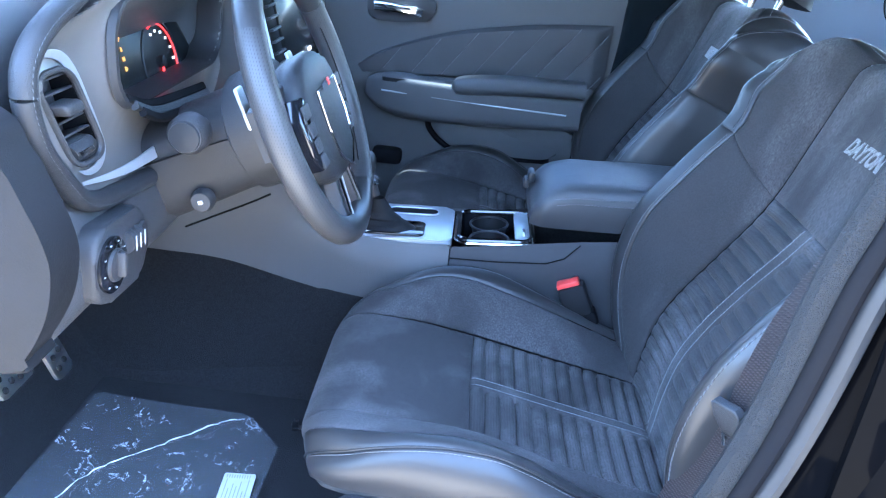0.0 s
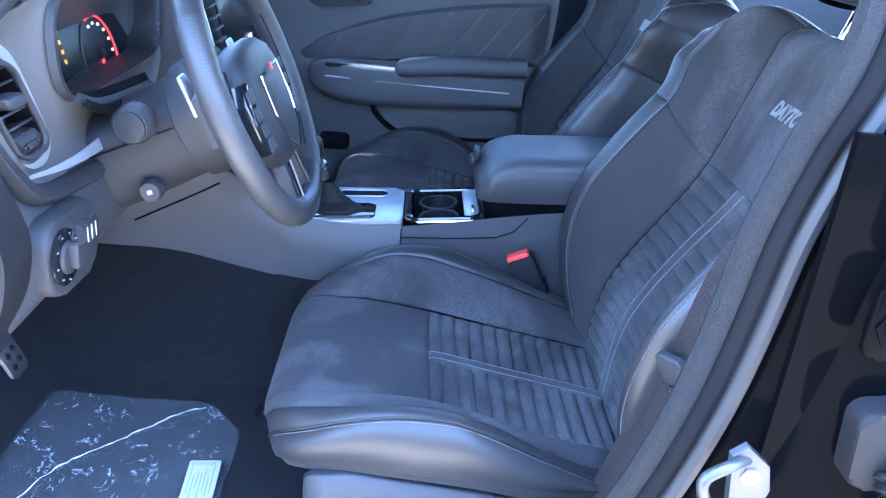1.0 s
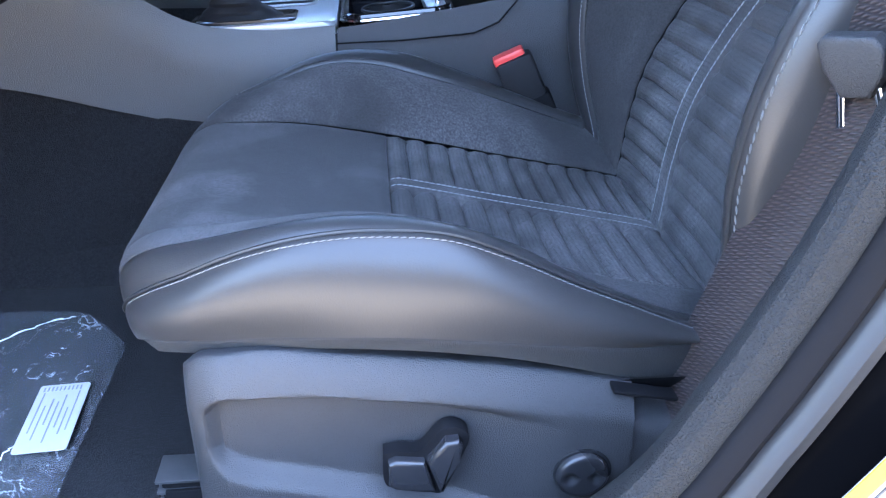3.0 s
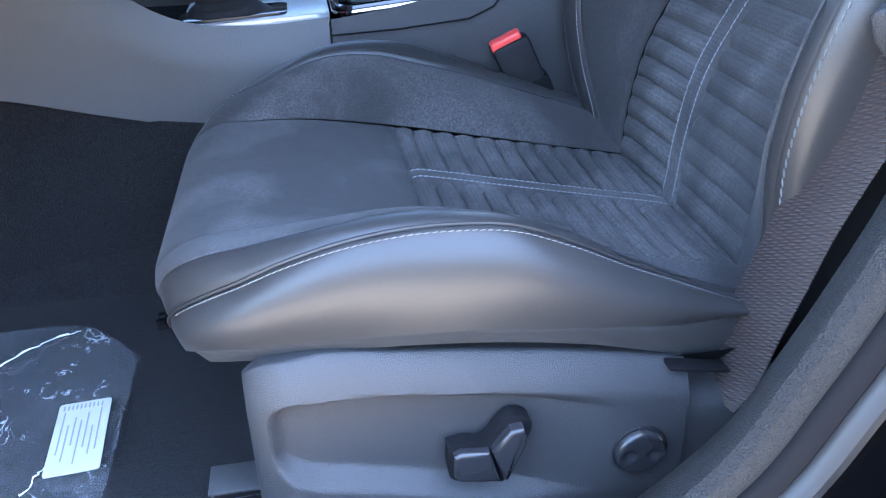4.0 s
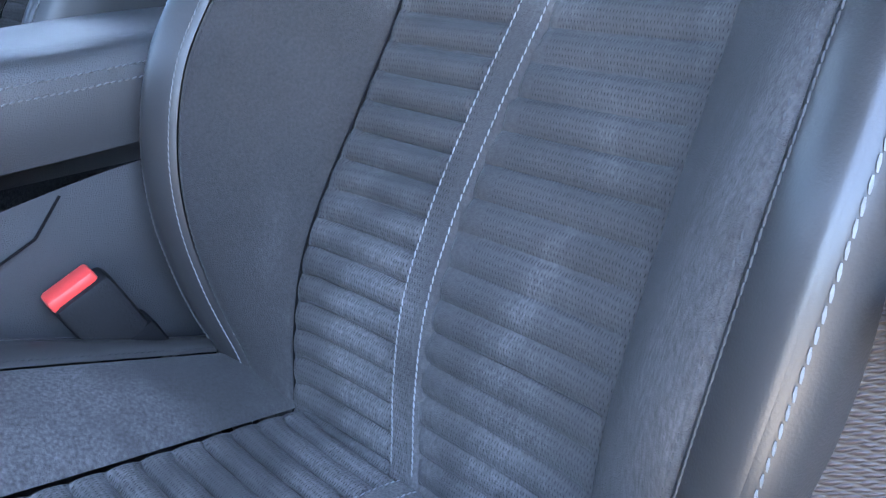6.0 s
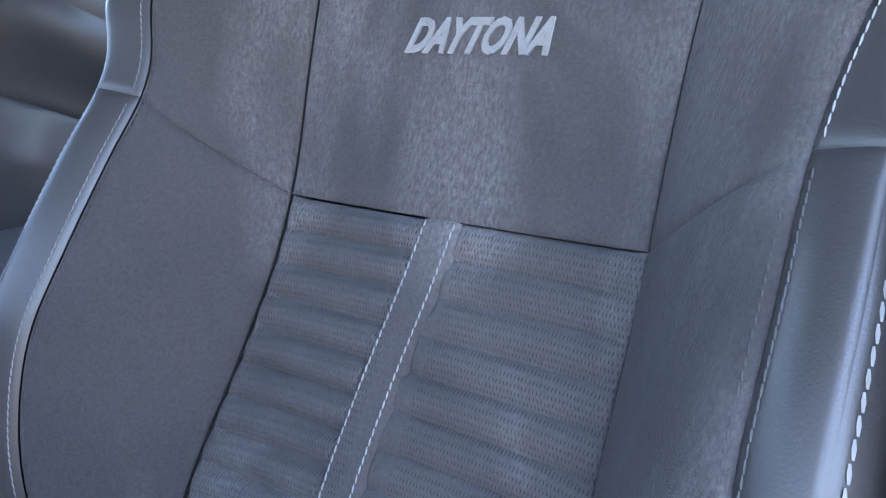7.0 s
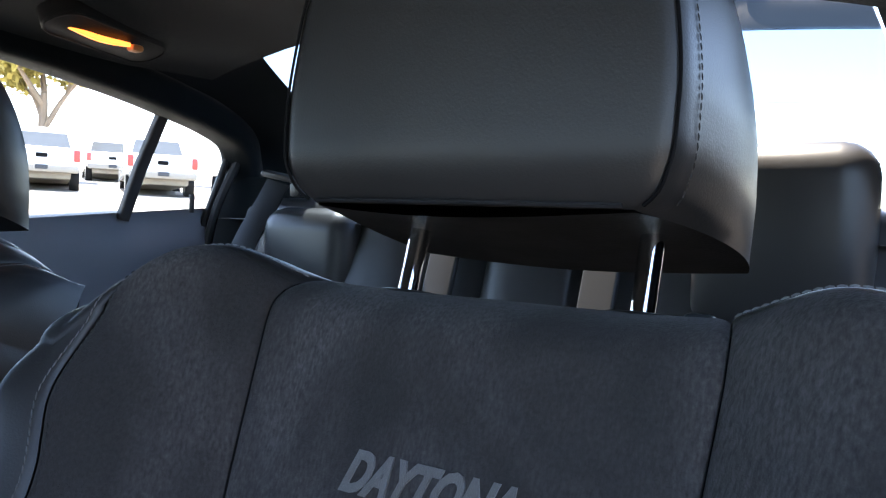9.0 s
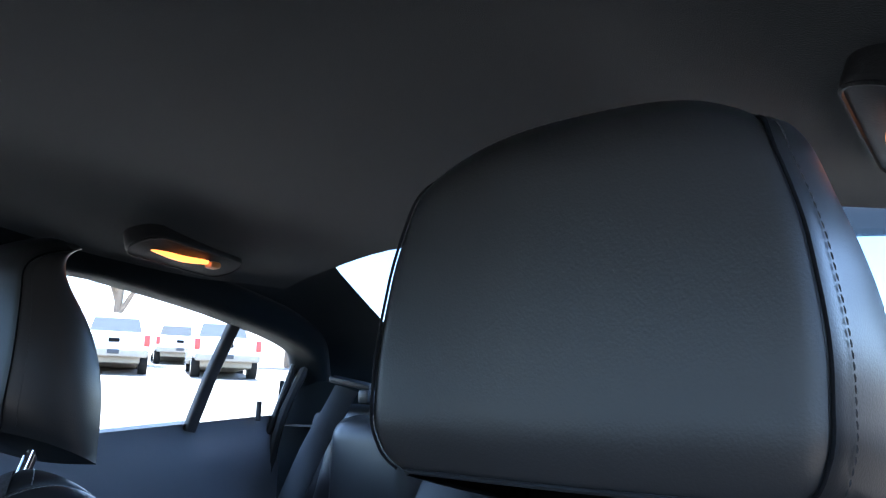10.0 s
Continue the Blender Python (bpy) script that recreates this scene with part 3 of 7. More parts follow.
def front_seat(cy, flip, label, lettering, switches):
    seat = thing("front_seat", (0.12, cy, FLOOR), label, "car seat", "front seats")
    light, dark, cords = [], [], []

    # cushion
    a = np.linspace(-1, 1, 97)
    xs = np.linspace(0, 1, 181)

    def centre(xa, g_rows):
        P = cushion_point(cy, flip, 1, "centre", np.abs(a)[None, :] + 0 * g_rows, g_rows)
        P[:, :, 1] = cy + flip * (np.abs(P[:, :, 1] - cy)) * np.sign(a)[None, :]
        return P

    def g_of(x):
        return (0.41 - x) / (0.41 + 0.128)

    edge = 0.069 + 0.0 * a
    rows = g_of(0.40) + (g_of(edge)[None, :] - g_of(0.40)) * xs[:, None]
    P = centre(a, rows)
    l = (P[:, :, 0] - edge[None, :])
    sy = np.abs(P[:, :, 1] - cy - flip * 0.007)
    strap = np.clip((sy - 0.013) / 0.003, 0, 1)
    rib = ribs(l, 0.0270, 0.0125, 0.55) * strap * np.clip((0.152 - np.abs(P[:, :, 1] - cy)) / 0.006, 0.25, 1) - 0.003 * np.exp(-((sy - 0.0145) / 0.0018) ** 2) - 0.016 * np.exp(-np.clip(0.400 - P[:, :, 0], 0, 1) / 0.009)
    P, N = puffed(P, (0, 0, 1), 0.005, 0.004, rib)
    part("cushion_insert", grid(P), PERF_SEAT, seat, "ribbed perforated suede insert")
    for k in (np.argmin(np.abs(a * 0.152 - 0.0165)), np.argmin(np.abs(a * 0.152 + 0.0025))):
        light.append(stitches(P[8:, k] + N[8:, k] * 0.0008, N[8:, k], 0.0066, 0.0056, 0.0009))
    gs = np.concatenate([np.linspace(0, 1, 30)[:-1], np.linspace(1, 2, 24)])
    t = np.clip(gs, 0, 1)
    rows = np.where(gs[:, None] <= 1, g_of(edge)[None, :] + (1 - g_of(edge)[None, :]) * t[:, None], gs[:, None])
    P, N = puffed(centre(a, rows), (-0.3, 0, 1), 0.005, 0.005, None, (1, 0, 1, 1))
    part("cushion_front_panel", grid(P), SUEDE, seat, "smooth black suede thigh panel over the front edge")
    ga = np.concatenate([clustered(70) * 0.97 + 0.03, 1 + np.linspace(0, 1, 22)[1:]])
    for sg in (-1, 1):
        b = clustered(26)
        P, N = puffed(cushion_point(cy, flip, sg, "bolster", b[None, :], ga[:, None]), (0, 0, 1), 0.004, 0.005, None, (1, 0, 1, 1))
        part("cushion_bolster", grid(P), SUEDE, seat, "black suede cushion bolster")
        P, N = puffed(cushion_point(cy, flip, sg, "band", clustered(12)[None, :], ga[:, None]), (0, 0, 1), 0.003, 0.004, None, (1, 0, 1, 1))
        part("bolster_band", grid(P), LEATHER, seat, "black leather band along the bolster crest")
        dark.append(stitches(P[3:-14, 2] + N[3:-14, 2] * 0.0005, N[3:-14, 2], 0.006, 0.004, 0.0008))
        gside = np.concatenate([0.165 + 0.835 * clustered(70), 1 + np.linspace(0, 1, 22)[1:]])
        P, N = puffed(cushion_point(cy, flip, sg, "side", clustered(30)[None, :], gside[:, None]), (0, flip * sg, 0.3), 0.003, 0.004, None, (1, 0, 1, 0))
        V, F = grid(P)
        tip = len(V)
        V = np.vstack([V, P[-1].mean(axis=0)[None] + np.array([[-0.006, 0, -0.004]])])
        F = F + [(tip - 30 + j, tip - 29 + j, tip) for j in range(29)] + [(tip - 1, tip - 30, tip)]
        hem = P[:, -1]
        inner = hem.copy()
        inner[:, 1] = cy + (hem[:, 1] - cy) * 0.45
        inner[:, 2] = 0.06
        V, F = joined((V, F), grid(np.stack([hem, inner], 1)))
        part("cushion_side", (V, F), LEATHER, seat, "smooth black leather cushion side")
        light.append(stitches(P[3:-12, 4] + N[3:-12, 4] * 0.0005, N[3:-12, 4], 0.0060, 0.0048, 0.0006))
        part("seam_roll", tube(cushion_point(cy, flip, sg, "side", np.zeros(90), np.linspace(0.166, 1.96, 90)) - np.array([0, flip * sg * 0.001, 0.0015]), 0.0018, 7, (0.2, 1, 0.3)), LEATHER, seat)
        gt = np.concatenate([np.linspace(0.165, 1.0, 50), np.linspace(1.02, 1.45, 20)])
        s_, x, z = cushion_rows("side", np.ones(70), gt)
        c = np.linspace(0, 1, 10)
        tall = table(x, [-0.14, 0.02, 0.2, 0.33], [0.024, 0.022, 0.032, 0.060]) * np.clip((np.arange(70)[::-1]) / 6.0, 0, 1) ** 0.5
        P = np.stack([x[:, None] + 0.004 * c[None, :], cy + flip * sg * (s_[:, None] + 0.003 * np.sin(c * math.pi) ** 0.5 - 0.014 * c), (z + 0.002)[:, None] - tall[:, None] * c], -1)
        part("cushion_trim", grid(P), FABRIC, seat, "grey fabric edge strip below the cushion")
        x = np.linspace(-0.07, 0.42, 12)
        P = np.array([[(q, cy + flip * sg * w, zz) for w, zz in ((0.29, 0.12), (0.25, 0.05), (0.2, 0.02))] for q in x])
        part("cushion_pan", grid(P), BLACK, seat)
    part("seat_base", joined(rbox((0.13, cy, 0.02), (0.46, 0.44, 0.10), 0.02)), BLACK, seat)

    # plastic side covers
    for sg in (-1, 1):
        x = np.concatenate([-0.108 + 0.02 * clustered(8)[:7], np.linspace(-0.09, 0.262, 150)])
        zt = table(x, [-0.12, -0.1, -0.064, 0.027, 0.195, 0.262, 0.32], [0.128, 0.150, 0.160, 0.154, 0.128, 0.113, 0.100])
        c = np.linspace(0, 1, 96)
        zb = -0.03
        s_ = 0.268 + 0.040 * np.sin(np.clip(c * 3.6, 0, 1) * math.pi / 2) + 0.004 * c - 0.03 * np.clip(c - 0.85, 0, 1)
        front_ = np.clip((x + 0.108) / 0.03, 0, 1) ** 0.5
        Z = zt[:, None] + (zb - zt)[:, None] * (np.clip((c - 0.1) / 0.9, 0, 1))[None, :] + 0.004 * np.sin(np.clip(c * 5, 0, 1) * math.pi)[None, :]
        X = np.repeat(x[:, None], len(c), 1)
        S = 0.262 + (s_[None, :] - 0.262) * (0.45 + 0.55 * front_[:, None])
        u = np.clip((X + 0.094) / 0.015, 0, 1) * np.clip((0.21 - X) / 0.13, 0, 1)
        top_ = table(X, [-0.095, -0.082, -0.05, 0.066, 0.19, 0.3], [0.122, 0.131, 0.134, 0.124, 0.104, 0.08])
        bot = table(X, [-0.095, -0.075, -0.019, 0.048, 0.15, 0.3], [0.066, 0.050, 0.032, 0.014, -0.014, -0.05])
        rec = u * np.clip((top_ - Z) / 0.013, 0, 1) * np.clip((Z - bot) / 0.020, 0, 1)
        S = S - 0.017 * rec * rec * (3 - 2 * rec)
        cover = part("side_cover", grid(np.stack([X, cy + flip * sg * S, Z], -1)), PLASTIC, seat, "grained black plastic seat side cover")
        x = np.linspace(0.2635, 0.50, 20)
        zt = table(x, [0.25, 0.32, 0.5], [0.110, 0.094, 0.075])
        c = np.linspace(0, 1, 16)
        s_ = 0.262 + 0.044 * np.sin(np.clip(c * 4, 0, 1) * math.pi / 2)
        Z = zt[:, None] + (zb - zt)[:, None] * c[None, :]
        part("rear_cover", grid(np.stack([np.repeat(x[:, None], 16, 1), np.repeat((cy + flip * sg * s_)[None], 20, 0), Z], -1)), PLASTIC, seat)
        if switches and sg < 0:
            w = cy - flip * 0.310
            M = turned((0, w, 0), (1, 0, 0), (0, 0, 1))
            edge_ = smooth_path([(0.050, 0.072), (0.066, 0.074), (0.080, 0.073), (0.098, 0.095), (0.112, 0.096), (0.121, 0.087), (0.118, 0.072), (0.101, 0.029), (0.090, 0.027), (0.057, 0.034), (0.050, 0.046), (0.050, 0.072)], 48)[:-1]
            # Flat near-black plate puts the shade of a recess behind the switches.
            part("switch_well", moved(slab(edge_, -0.012, 0.0015, 0.001), M), BLACK, cover, "flat black plate drawn as the shaded well round the switches")
            part("seat_switch", moved(slab(np.array([(0.054, 0.067), (0.060, 0.070), (0.084, 0.067), (0.094, 0.034), (0.060, 0.038), (0.054, 0.044)]), -0.010, 0.010, 0.004, 3), M), SWITCH, cover, "black power seat switch")
            part("recline_switch", moved(slab(np.array([(0.086, 0.068), (0.101, 0.089), (0.112, 0.090), (0.116, 0.083), (0.113, 0.070), (0.100, 0.034), (0.096, 0.036)]), -0.010, 0.012, 0.004, 3), M), SWITCH, cover, "black backrest recline switch")
            rr = np.array([0.0260, 0.0258, 0.0235, 0.0232, 0.0225, 0.0205, 0.018, 0.015, 0.012, 0.009, 0.006, 0.003, 0.0002])
            hh = np.array([-0.006, 0.0015, 0.0015, 0.0005, 0.0055, 0.0075, 0.0078, 0.0078, 0.0078, 0.0078, 0.0078, 0.0078, 0.0078])
            q = np.linspace(0, 2 * math.pi, 48, endpoint=False)
            X, Z = rr[:, None] * np.cos(q)[None], rr[:, None] * np.sin(q)[None]
            H = hh[:, None] - sum(0.0035 * np.exp(-(((X - k_) ** 2 + (Z + 0.001) ** 2) / 0.0055 ** 2) ** 2) for k_ in (-0.0115, 0.0115))
            part("lumbar_knob", moved(grid(np.stack([X, Z, H], -1), True), turned((0.221, w, 0.038), (1, 0, 0), (0, 0, 1))), SWITCH, cover, "round black lumbar control with two dimples")
    # belt slot beside the outer cover
    part("belt_slot", moved(rbox((0, 0, 0), (0.058, 0.016, 0.004), 0.0018), turned((0.270, cy - flip * 0.298, 0.1135), (1, 0, -0.2), (0, 1, 0))), BLACK, seat, "dark belt slot in the seat cover")
    # floor tracks
    for sg in (-1, 1):
        y = cy + flip * sg * 0.235
        track = part("seat_track", joined(rbox((0.06, y, -0.055), (0.42, 0.030, 0.02), 0.004), rbox((0.05, y - 0.017, -0.035), (0.40, 0.004, 0.05), 0.001), rbox((0.05, y + 0.017, -0.035), (0.40, 0.004, 0.05), 0.001), rbox((-0.11, y, -0.034), (0.09, 0.026, 0.060), 0.004)), BLACK, seat, "dark steel floor track")
        for z_ in (0.000, -0.013, -0.026, -0.044):
            part("track_edge", rbox((-0.118, y, z_), (0.080, 0.036, 0.0035), 0.001), ZINC, track, "bright steel edge of the floor track")


    # backrest
    v = np.linspace(-0.03, 0.434, 260)
    P = np.where(a[None, :, None] >= 0, back_point(cy, flip, 1, "centre", np.abs(a)[None, :], v[:, None]), back_point(cy, flip, -1, "centre", np.abs(a)[None, :], v[:, None]))
    mid = cy + flip * table(v, [-0.03, 0.22, 0.43], [0.020, 0.016, 0.0])
    sy = np.abs(P[:, :, 1] - mid[:, None])
    strap = np.clip((sy - 0.0155) / 0.003, 0, 1)
    rib = ribs(0.434 - v[:, None] + 0 * sy, 0.0272, 0.0098, 0.66) * strap * np.clip((1 - np.abs(a)) / 0.07, 0.35, 1)[None, :] * np.where(flip * (P[:, :, 1] - mid[:, None]) < 0, 0.60, 1.0) - 0.004 * np.exp(-((sy - 0.0170) / 0.0018) ** 2)
    P, N = puffed(P, (-1, 0, 0.2), 0.0036, 0.0034, rib, (0, 1, 1, 1))
    part("backrest_insert", grid(P), PERF_BACK, seat, "ribbed perforated suede backrest insert")
    for sx in (-1, 1):
        k = np.argmin(np.abs(P[:, :, 1] - (mid + sx * 0.0125)[:, None]), axis=1)
        row = np.arange(len(v))
        line = P[row, k]
        line[:, 1] = mid + sx * 0.0125
        light.append(stitches(line[20:] + N[row, k][20:] * 0.0008, N[row, k][20:], 0.0066, 0.0056, 0.0009))
    v = np.concatenate([0.434 + (TOP_V - 0.434) * clustered(40)[:-1], TOP_V + TOP_R * np.linspace(0, math.pi, 24)])
    P = np.where(a[None, :, None] >= 0, back_point(cy, flip, 1, "centre", np.abs(a)[None, :], v[:, None]), back_point(cy, flip, -1, "centre", np.abs(a)[None, :], v[:, None]))
    upper, upper_n = puffed(P, (-1, 0, 0.2), 0.0036, 0.0034, None, (1, 0, 1, 1))
    part("backrest_upper_panel", grid(upper), SUEDE, seat, "smooth black suede upper backrest")
    for sg in (-1, 1):
        b = clustered(34)
        end = 0.484
        seam = 0.434 + (end - 0.434) * b
        low = -0.05 + (seam[None, :] + 0.05) * (clustered(80)[:, None])
        P, N = puffed(back_point(cy, flip, sg, "bolster", b[None, :], low), (-1, 0, 0.2), 0.0036, 0.0034, None, (0, 1, 1, 1))
        part("backrest_bolster", grid(P), SUEDE, seat, "black suede lower side bolster")
        cords.append(P[4:-1, 0])
        cords.append(P[-1, 1:-1])
        dark.append(stitches(P[4:-2, -5] + N[4:-2, -5] * 0.0004, N[4:-2, -5], 0.0062, 0.0042, 0.0007))
        k = np.concatenate([clustered(46)[:-1], 1 + np.linspace(0, 1, 22)])
        high = np.where(k[:, None] <= 1, seam[None, :] + (TOP_V - seam[None, :]) * np.clip(k, 0, 1)[:, None], TOP_V + TOP_R * 0.70 * (k[:, None] - 1))
        P, N = puffed(back_point(cy, flip, sg, "bolster", b[None, :], high), (-1, 0, 0.2), 0.0036, 0.0034, None, (1, 0, 1, 1))
        part("shoulder_bolster", grid(P), SUEDE, seat, "black suede shoulder bolster")
        cords.append(P[1:-6, 0])
        dark.append(stitches(P[2:-8, -5] + N[2:-8, -5] * 0.0004, N[2:-8, -5], 0.0062, 0.0042, 0.0007))
        c = np.linspace(0, 1, 49)
        low = -0.05 + (end + 0.05) * clustered(70)
        k = np.concatenate([clustered(40)[:-1], 1 + np.linspace(0, 1, 26)])
        high = np.where(k <= 1, end + (TOP_V - end) * np.clip(k, 0, 1), TOP_V + TOP_R * math.pi * (k - 1))
        for name, rows_, ends in (("backrest", low, (0, 1)), ("shoulder", high, (1, 0))):
            P, N = puffed(back_point(cy, flip, sg, "band", clustered(14)[None, :], rows_[:, None]), (-1, flip * sg * 0.3, 0), 0.0025, 0.004, None, (*ends, 1, 1))
            part(name + "_band", grid(P), LEATHER, seat, "black leather band along the bolster edge")
            (light if sg > 0 or name == "shoulder" else dark).append(stitches(P[3:-4, 3] + N[3:-4, 3] * 0.0004, N[3:-4, 3], 0.0062, 0.0056, 0.0007))
            P = smoothed(back_point(cy, flip, sg, "side", c[None, :], rows_[:, None]), 6)
            P, N = puffed(P, (-0.4, flip * sg, 0.1), 0.004, 0.005, None, (*ends, 1, 0))
            part(name + "_side", grid(P), LEATHER, seat, "smooth black leather backrest side")
            light.append(stitches(P[3:-6, 3] + N[3:-6, 3] * 0.0008, N[3:-6, 3], *((0.0090, 0.0076, 0.0011) if sg < 0 and name == "backrest" else (0.0062, 0.0056, 0.0008))))
        P = back_point(cy, flip, sg, "band", np.linspace(0, 1, 6)[None, :], TOP_V + TOP_R * np.linspace(2.0, math.pi, 10)[:, None])
        part("shoulder_edge", grid(P), LEATHER, seat)
        P, N = puffed(back_point(cy, flip, sg, "bolster", clustered(26)[None, :], TOP_V + TOP_R * np.linspace(0.70, math.pi, 24)[:, None]), (-0.3, 0, 1), 0.0030, 0.0034, None, (1, 0, 1, 1))
        part("shoulder_cap", grid(P), LEATHER, seat, "black leather shoulder cap")
        light.append(stitches(P[3, 2:-1] + N[3, 2:-1] * 0.0006, N[3, 2:-1], 0.0062, 0.0046, 0.0009))
        P = back_point(cy, flip, sg, "rear", np.linspace(0, 1, 14)[None, :], np.linspace(-0.05, TOP_V, 30)[:, None])
        part("back_shell", grid(P), LEATHER, seat, "black leather seat back shell")
    for line in cords:
        part("seam_cord", tube(line + np.array([0.0018, 0, 0]), 0.0012, 6, (0, 1, 0)), BLACK, seat, "dark seam between the suede panels")
    for line in light:
        part("stitching", line, THREAD, seat, "light grey contrast stitching")
    for line in dark:
        part("dark_stitching", line, DARKTHREAD, seat)

    # embroidered word on the upper panel
    if lettering:
        curve = bpy.data.curves.new("lettering", "FONT")
        curve.body, curve.size, curve.shear, curve.extrude, curve.offset = "DAYTONA", 0.036, 0.45, 0.0008, 0.0014
        curve.align_x, curve.align_y, curve.space_character, curve.resolution_u = "CENTER", "CENTER", 0.98, 3
        tmp = bpy.data.objects.new("lettering", curve)
        me = bpy.data.meshes.new_from_object(tmp)
        V = np.array([q.co[:] for q in me.vertices])
        F = [tuple(p_.vertices) for p_ in me.polygons]
        bpy.data.objects.remove(tmp)
        bpy.data.meshes.remove(me)
        V[:, 0] *= 0.122 / np.ptp(V[:, 0])
        c = back_point(cy, flip, 1, "centre", np.array([[0.0]]), np.array([[0.567]]))[0, 0]
        M = turned((c[0] - 0.0015, c[1] + 0.003, c[2] + 0.001), (0, -1, 0), (LEAN_S, 0, LEAN_C))
        part("lettering", moved((V, F), M), EMBROIDERY, seat, "grey embroidered word", 0)
    else:
        part("embroidery_patch", moved(slab(round_rect(0.115, 0.03, 0.004), 0, 0.002), turned((0.385 + 0.567 * LEAN_S - 0.004, cy, 0.117 + 0.567 * LEAN_C), (0, -1, 0), (LEAN_S, 0, LEAN_C))), EMBROIDERY, seat, "grey embroidered patch")

    # headrest
    hy = cy + 0.010 * flip
    bb = clustered(40)

    def width(b):
        return table(b, [0, 0.03, 0.08, 0.2, 0.45, 0.7, 0.88, 1.0], [0.118, 0.130, 0.138, 0.142, 0.136, 0.122, 0.109, 0.091])

    def face(a_, b):
        x = 0.604 + 0.018 * b + 0.012 * a_ ** 2 + 0.012 * (1 - np.clip(b / 0.14, 0, 1)) ** 2 + 0.065 * np.clip((b - 0.70) / 0.30, 0, 1) ** 2.2
        z = 0.816 + 0.242 * (1 - (1 - b) ** 1.2) - 0.022 * a_ ** 4 * np.clip((b - 0.5) / 0.5, 0, 1)
        return np.stack(np.broadcast_arrays(x, hy + flip * width(b) * a_, z), -1)

    aa = np.linspace(-1, 1, 49)
    P, N = puffed(face(aa[None, :], bb[:, None]), (-1, 0, 0.2), 0.0024, 0.003, None, (1, 0, 1, 1))
    rest = part("headrest", grid(P), LEATHER, seat, "smooth black leather headrest")
    cord, ends = [], {}
    for sg in (-1, 1):
        dd = np.linspace(0, 1, 26)[None, :]
        edge_ = face(np.array([[float(sg)]]), bb[:, None])
        back_z = (0.778 + 0.262 * bb ** 0.9)[:, None]
        X = edge_[:, :, 0] + (np.maximum((0.803 if flip > 0 else 0.725) - edge_[:, :, 0], 0.0) * (1 - bb[:, None] ** 3) + 0.008) * dd
        Z = edge_[:, :, 2] + (back_z - edge_[:, :, 2]) * dd ** 1.3
        Y = hy + flip * sg * (width(bb)[:, None] + np.maximum(0.144 - width(bb)[:, None], 0) * (1 - np.clip(bb[:, None] * 3, 0, 1)) * dd + 0.016 * np.sin(dd * math.pi * 0.75) - 0.014 * dd ** 4)
        S = np.stack([X, Y, Z], -1)
        ends[sg] = S
        P, N = puffed(S, (0, flip * sg, 0), 0.002, 0.003, None, (0, 0, 1, 0))
        part("headrest_side", grid(P), LEATHER, rest)
        part("headrest_seam", tube(S[2:-1, 0], 0.0011, 6, (0, 1, 0)), BLACK, rest)
        cord.append(stitches(P[3:-3, 3] + N[3:-3, 3] * 0.0006, N[3:-3, 3], 0.0055, 0.0040, 0.0006))
    part("headrest_piping", tube(face(aa[2:-2], 0.012 + 0 * aa[2:-2]) + np.array([-0.002, 0, 0]), 0.0016, 6), SEAL, rest, "thin piping along the lower edge")
    for line in cord:
        part("headrest_stitching", line, DARKTHREAD, rest)
    u = np.linspace(0, 1, 24)[None, :, None]
    for name, row, sag, material, label_ in (("headrest_underside", 0, -0.006, RUBBER, "dark folded cover under the headrest"), ("headrest_top", -1, 0.012, LEATHER, "")):
        P = ends[-1][row][:, None] * (1 - u) + ends[1][row][:, None] * u
        P[:, :, 2] += sag * np.sin(u[0, :, 0] * math.pi)[None, :]
        if row == 0:
            P[:, :, 0] -= (0.016 * np.sin(u[0, :, 0] * math.pi)[None, :]) * (1 - np.linspace(0, 1, 26))[:, None]
        else:
            front_ = face(np.linspace(-1, 1, 24)[None, :], np.array([[1.0]]))[0]
            P += (front_ - P[0])[None] * (1 - np.linspace(0, 1, 26))[:, None, None]
        part(name, grid(P), material, rest, label_)
    P = ends[-1][:, -1][:, None] * (1 - u) + ends[1][:, -1][:, None] * u
    P[:, :, 0] += 0.012 * np.sin(u[0, :, 0] * math.pi)[None, :]
    part("headrest_rear", grid(P), LEATHER, rest)
    for sg in (-1, 1):
        y = hy - flip * 0.019 + sg * 0.089
        part("headrest_post", tube([(0.668, y, 0.72), (0.696, y, 0.81)], 0.0082, 16), CHROME, rest, "chrome post")
        t_ = np.linspace(0, 2 * math.pi, 33)
        part("post_guide", moved(sweep(np.stack([0.014 * np.cos(t_), 0.026 * np.sin(t_), 0 * t_], 1), circle(0.0026, 8), (0, 0, 1), True, False), pose(0.681, y, 0.7515, 0, 15, 0)), SEAL, rest, "grey oval post guide")
        part("guide_plate", moved(slab(round_rect(0.026, 0.050, 0.012), -0.006, 0.0005), pose(0.681, y, 0.7515, 0, 15, 0)), PLASTIC, rest)
        if sg * flip < 0:
            part("release_button", moved(rbox((0, 0, 0), (0.016, 0.020, 0.012), 0.005), pose(0.684, y - flip * 0.034, 0.752, 0, 15, 0)), SEAL, rest, "grey headrest release button")
    return seat


front_seat(SEAT_Y, 1, "black suede and leather driver seat with grey stitching", True, True)
front_seat(2 * MID_Y - SEAT_Y + 0.012, -1, "black suede and leather passenger seat beside the console", False, False)


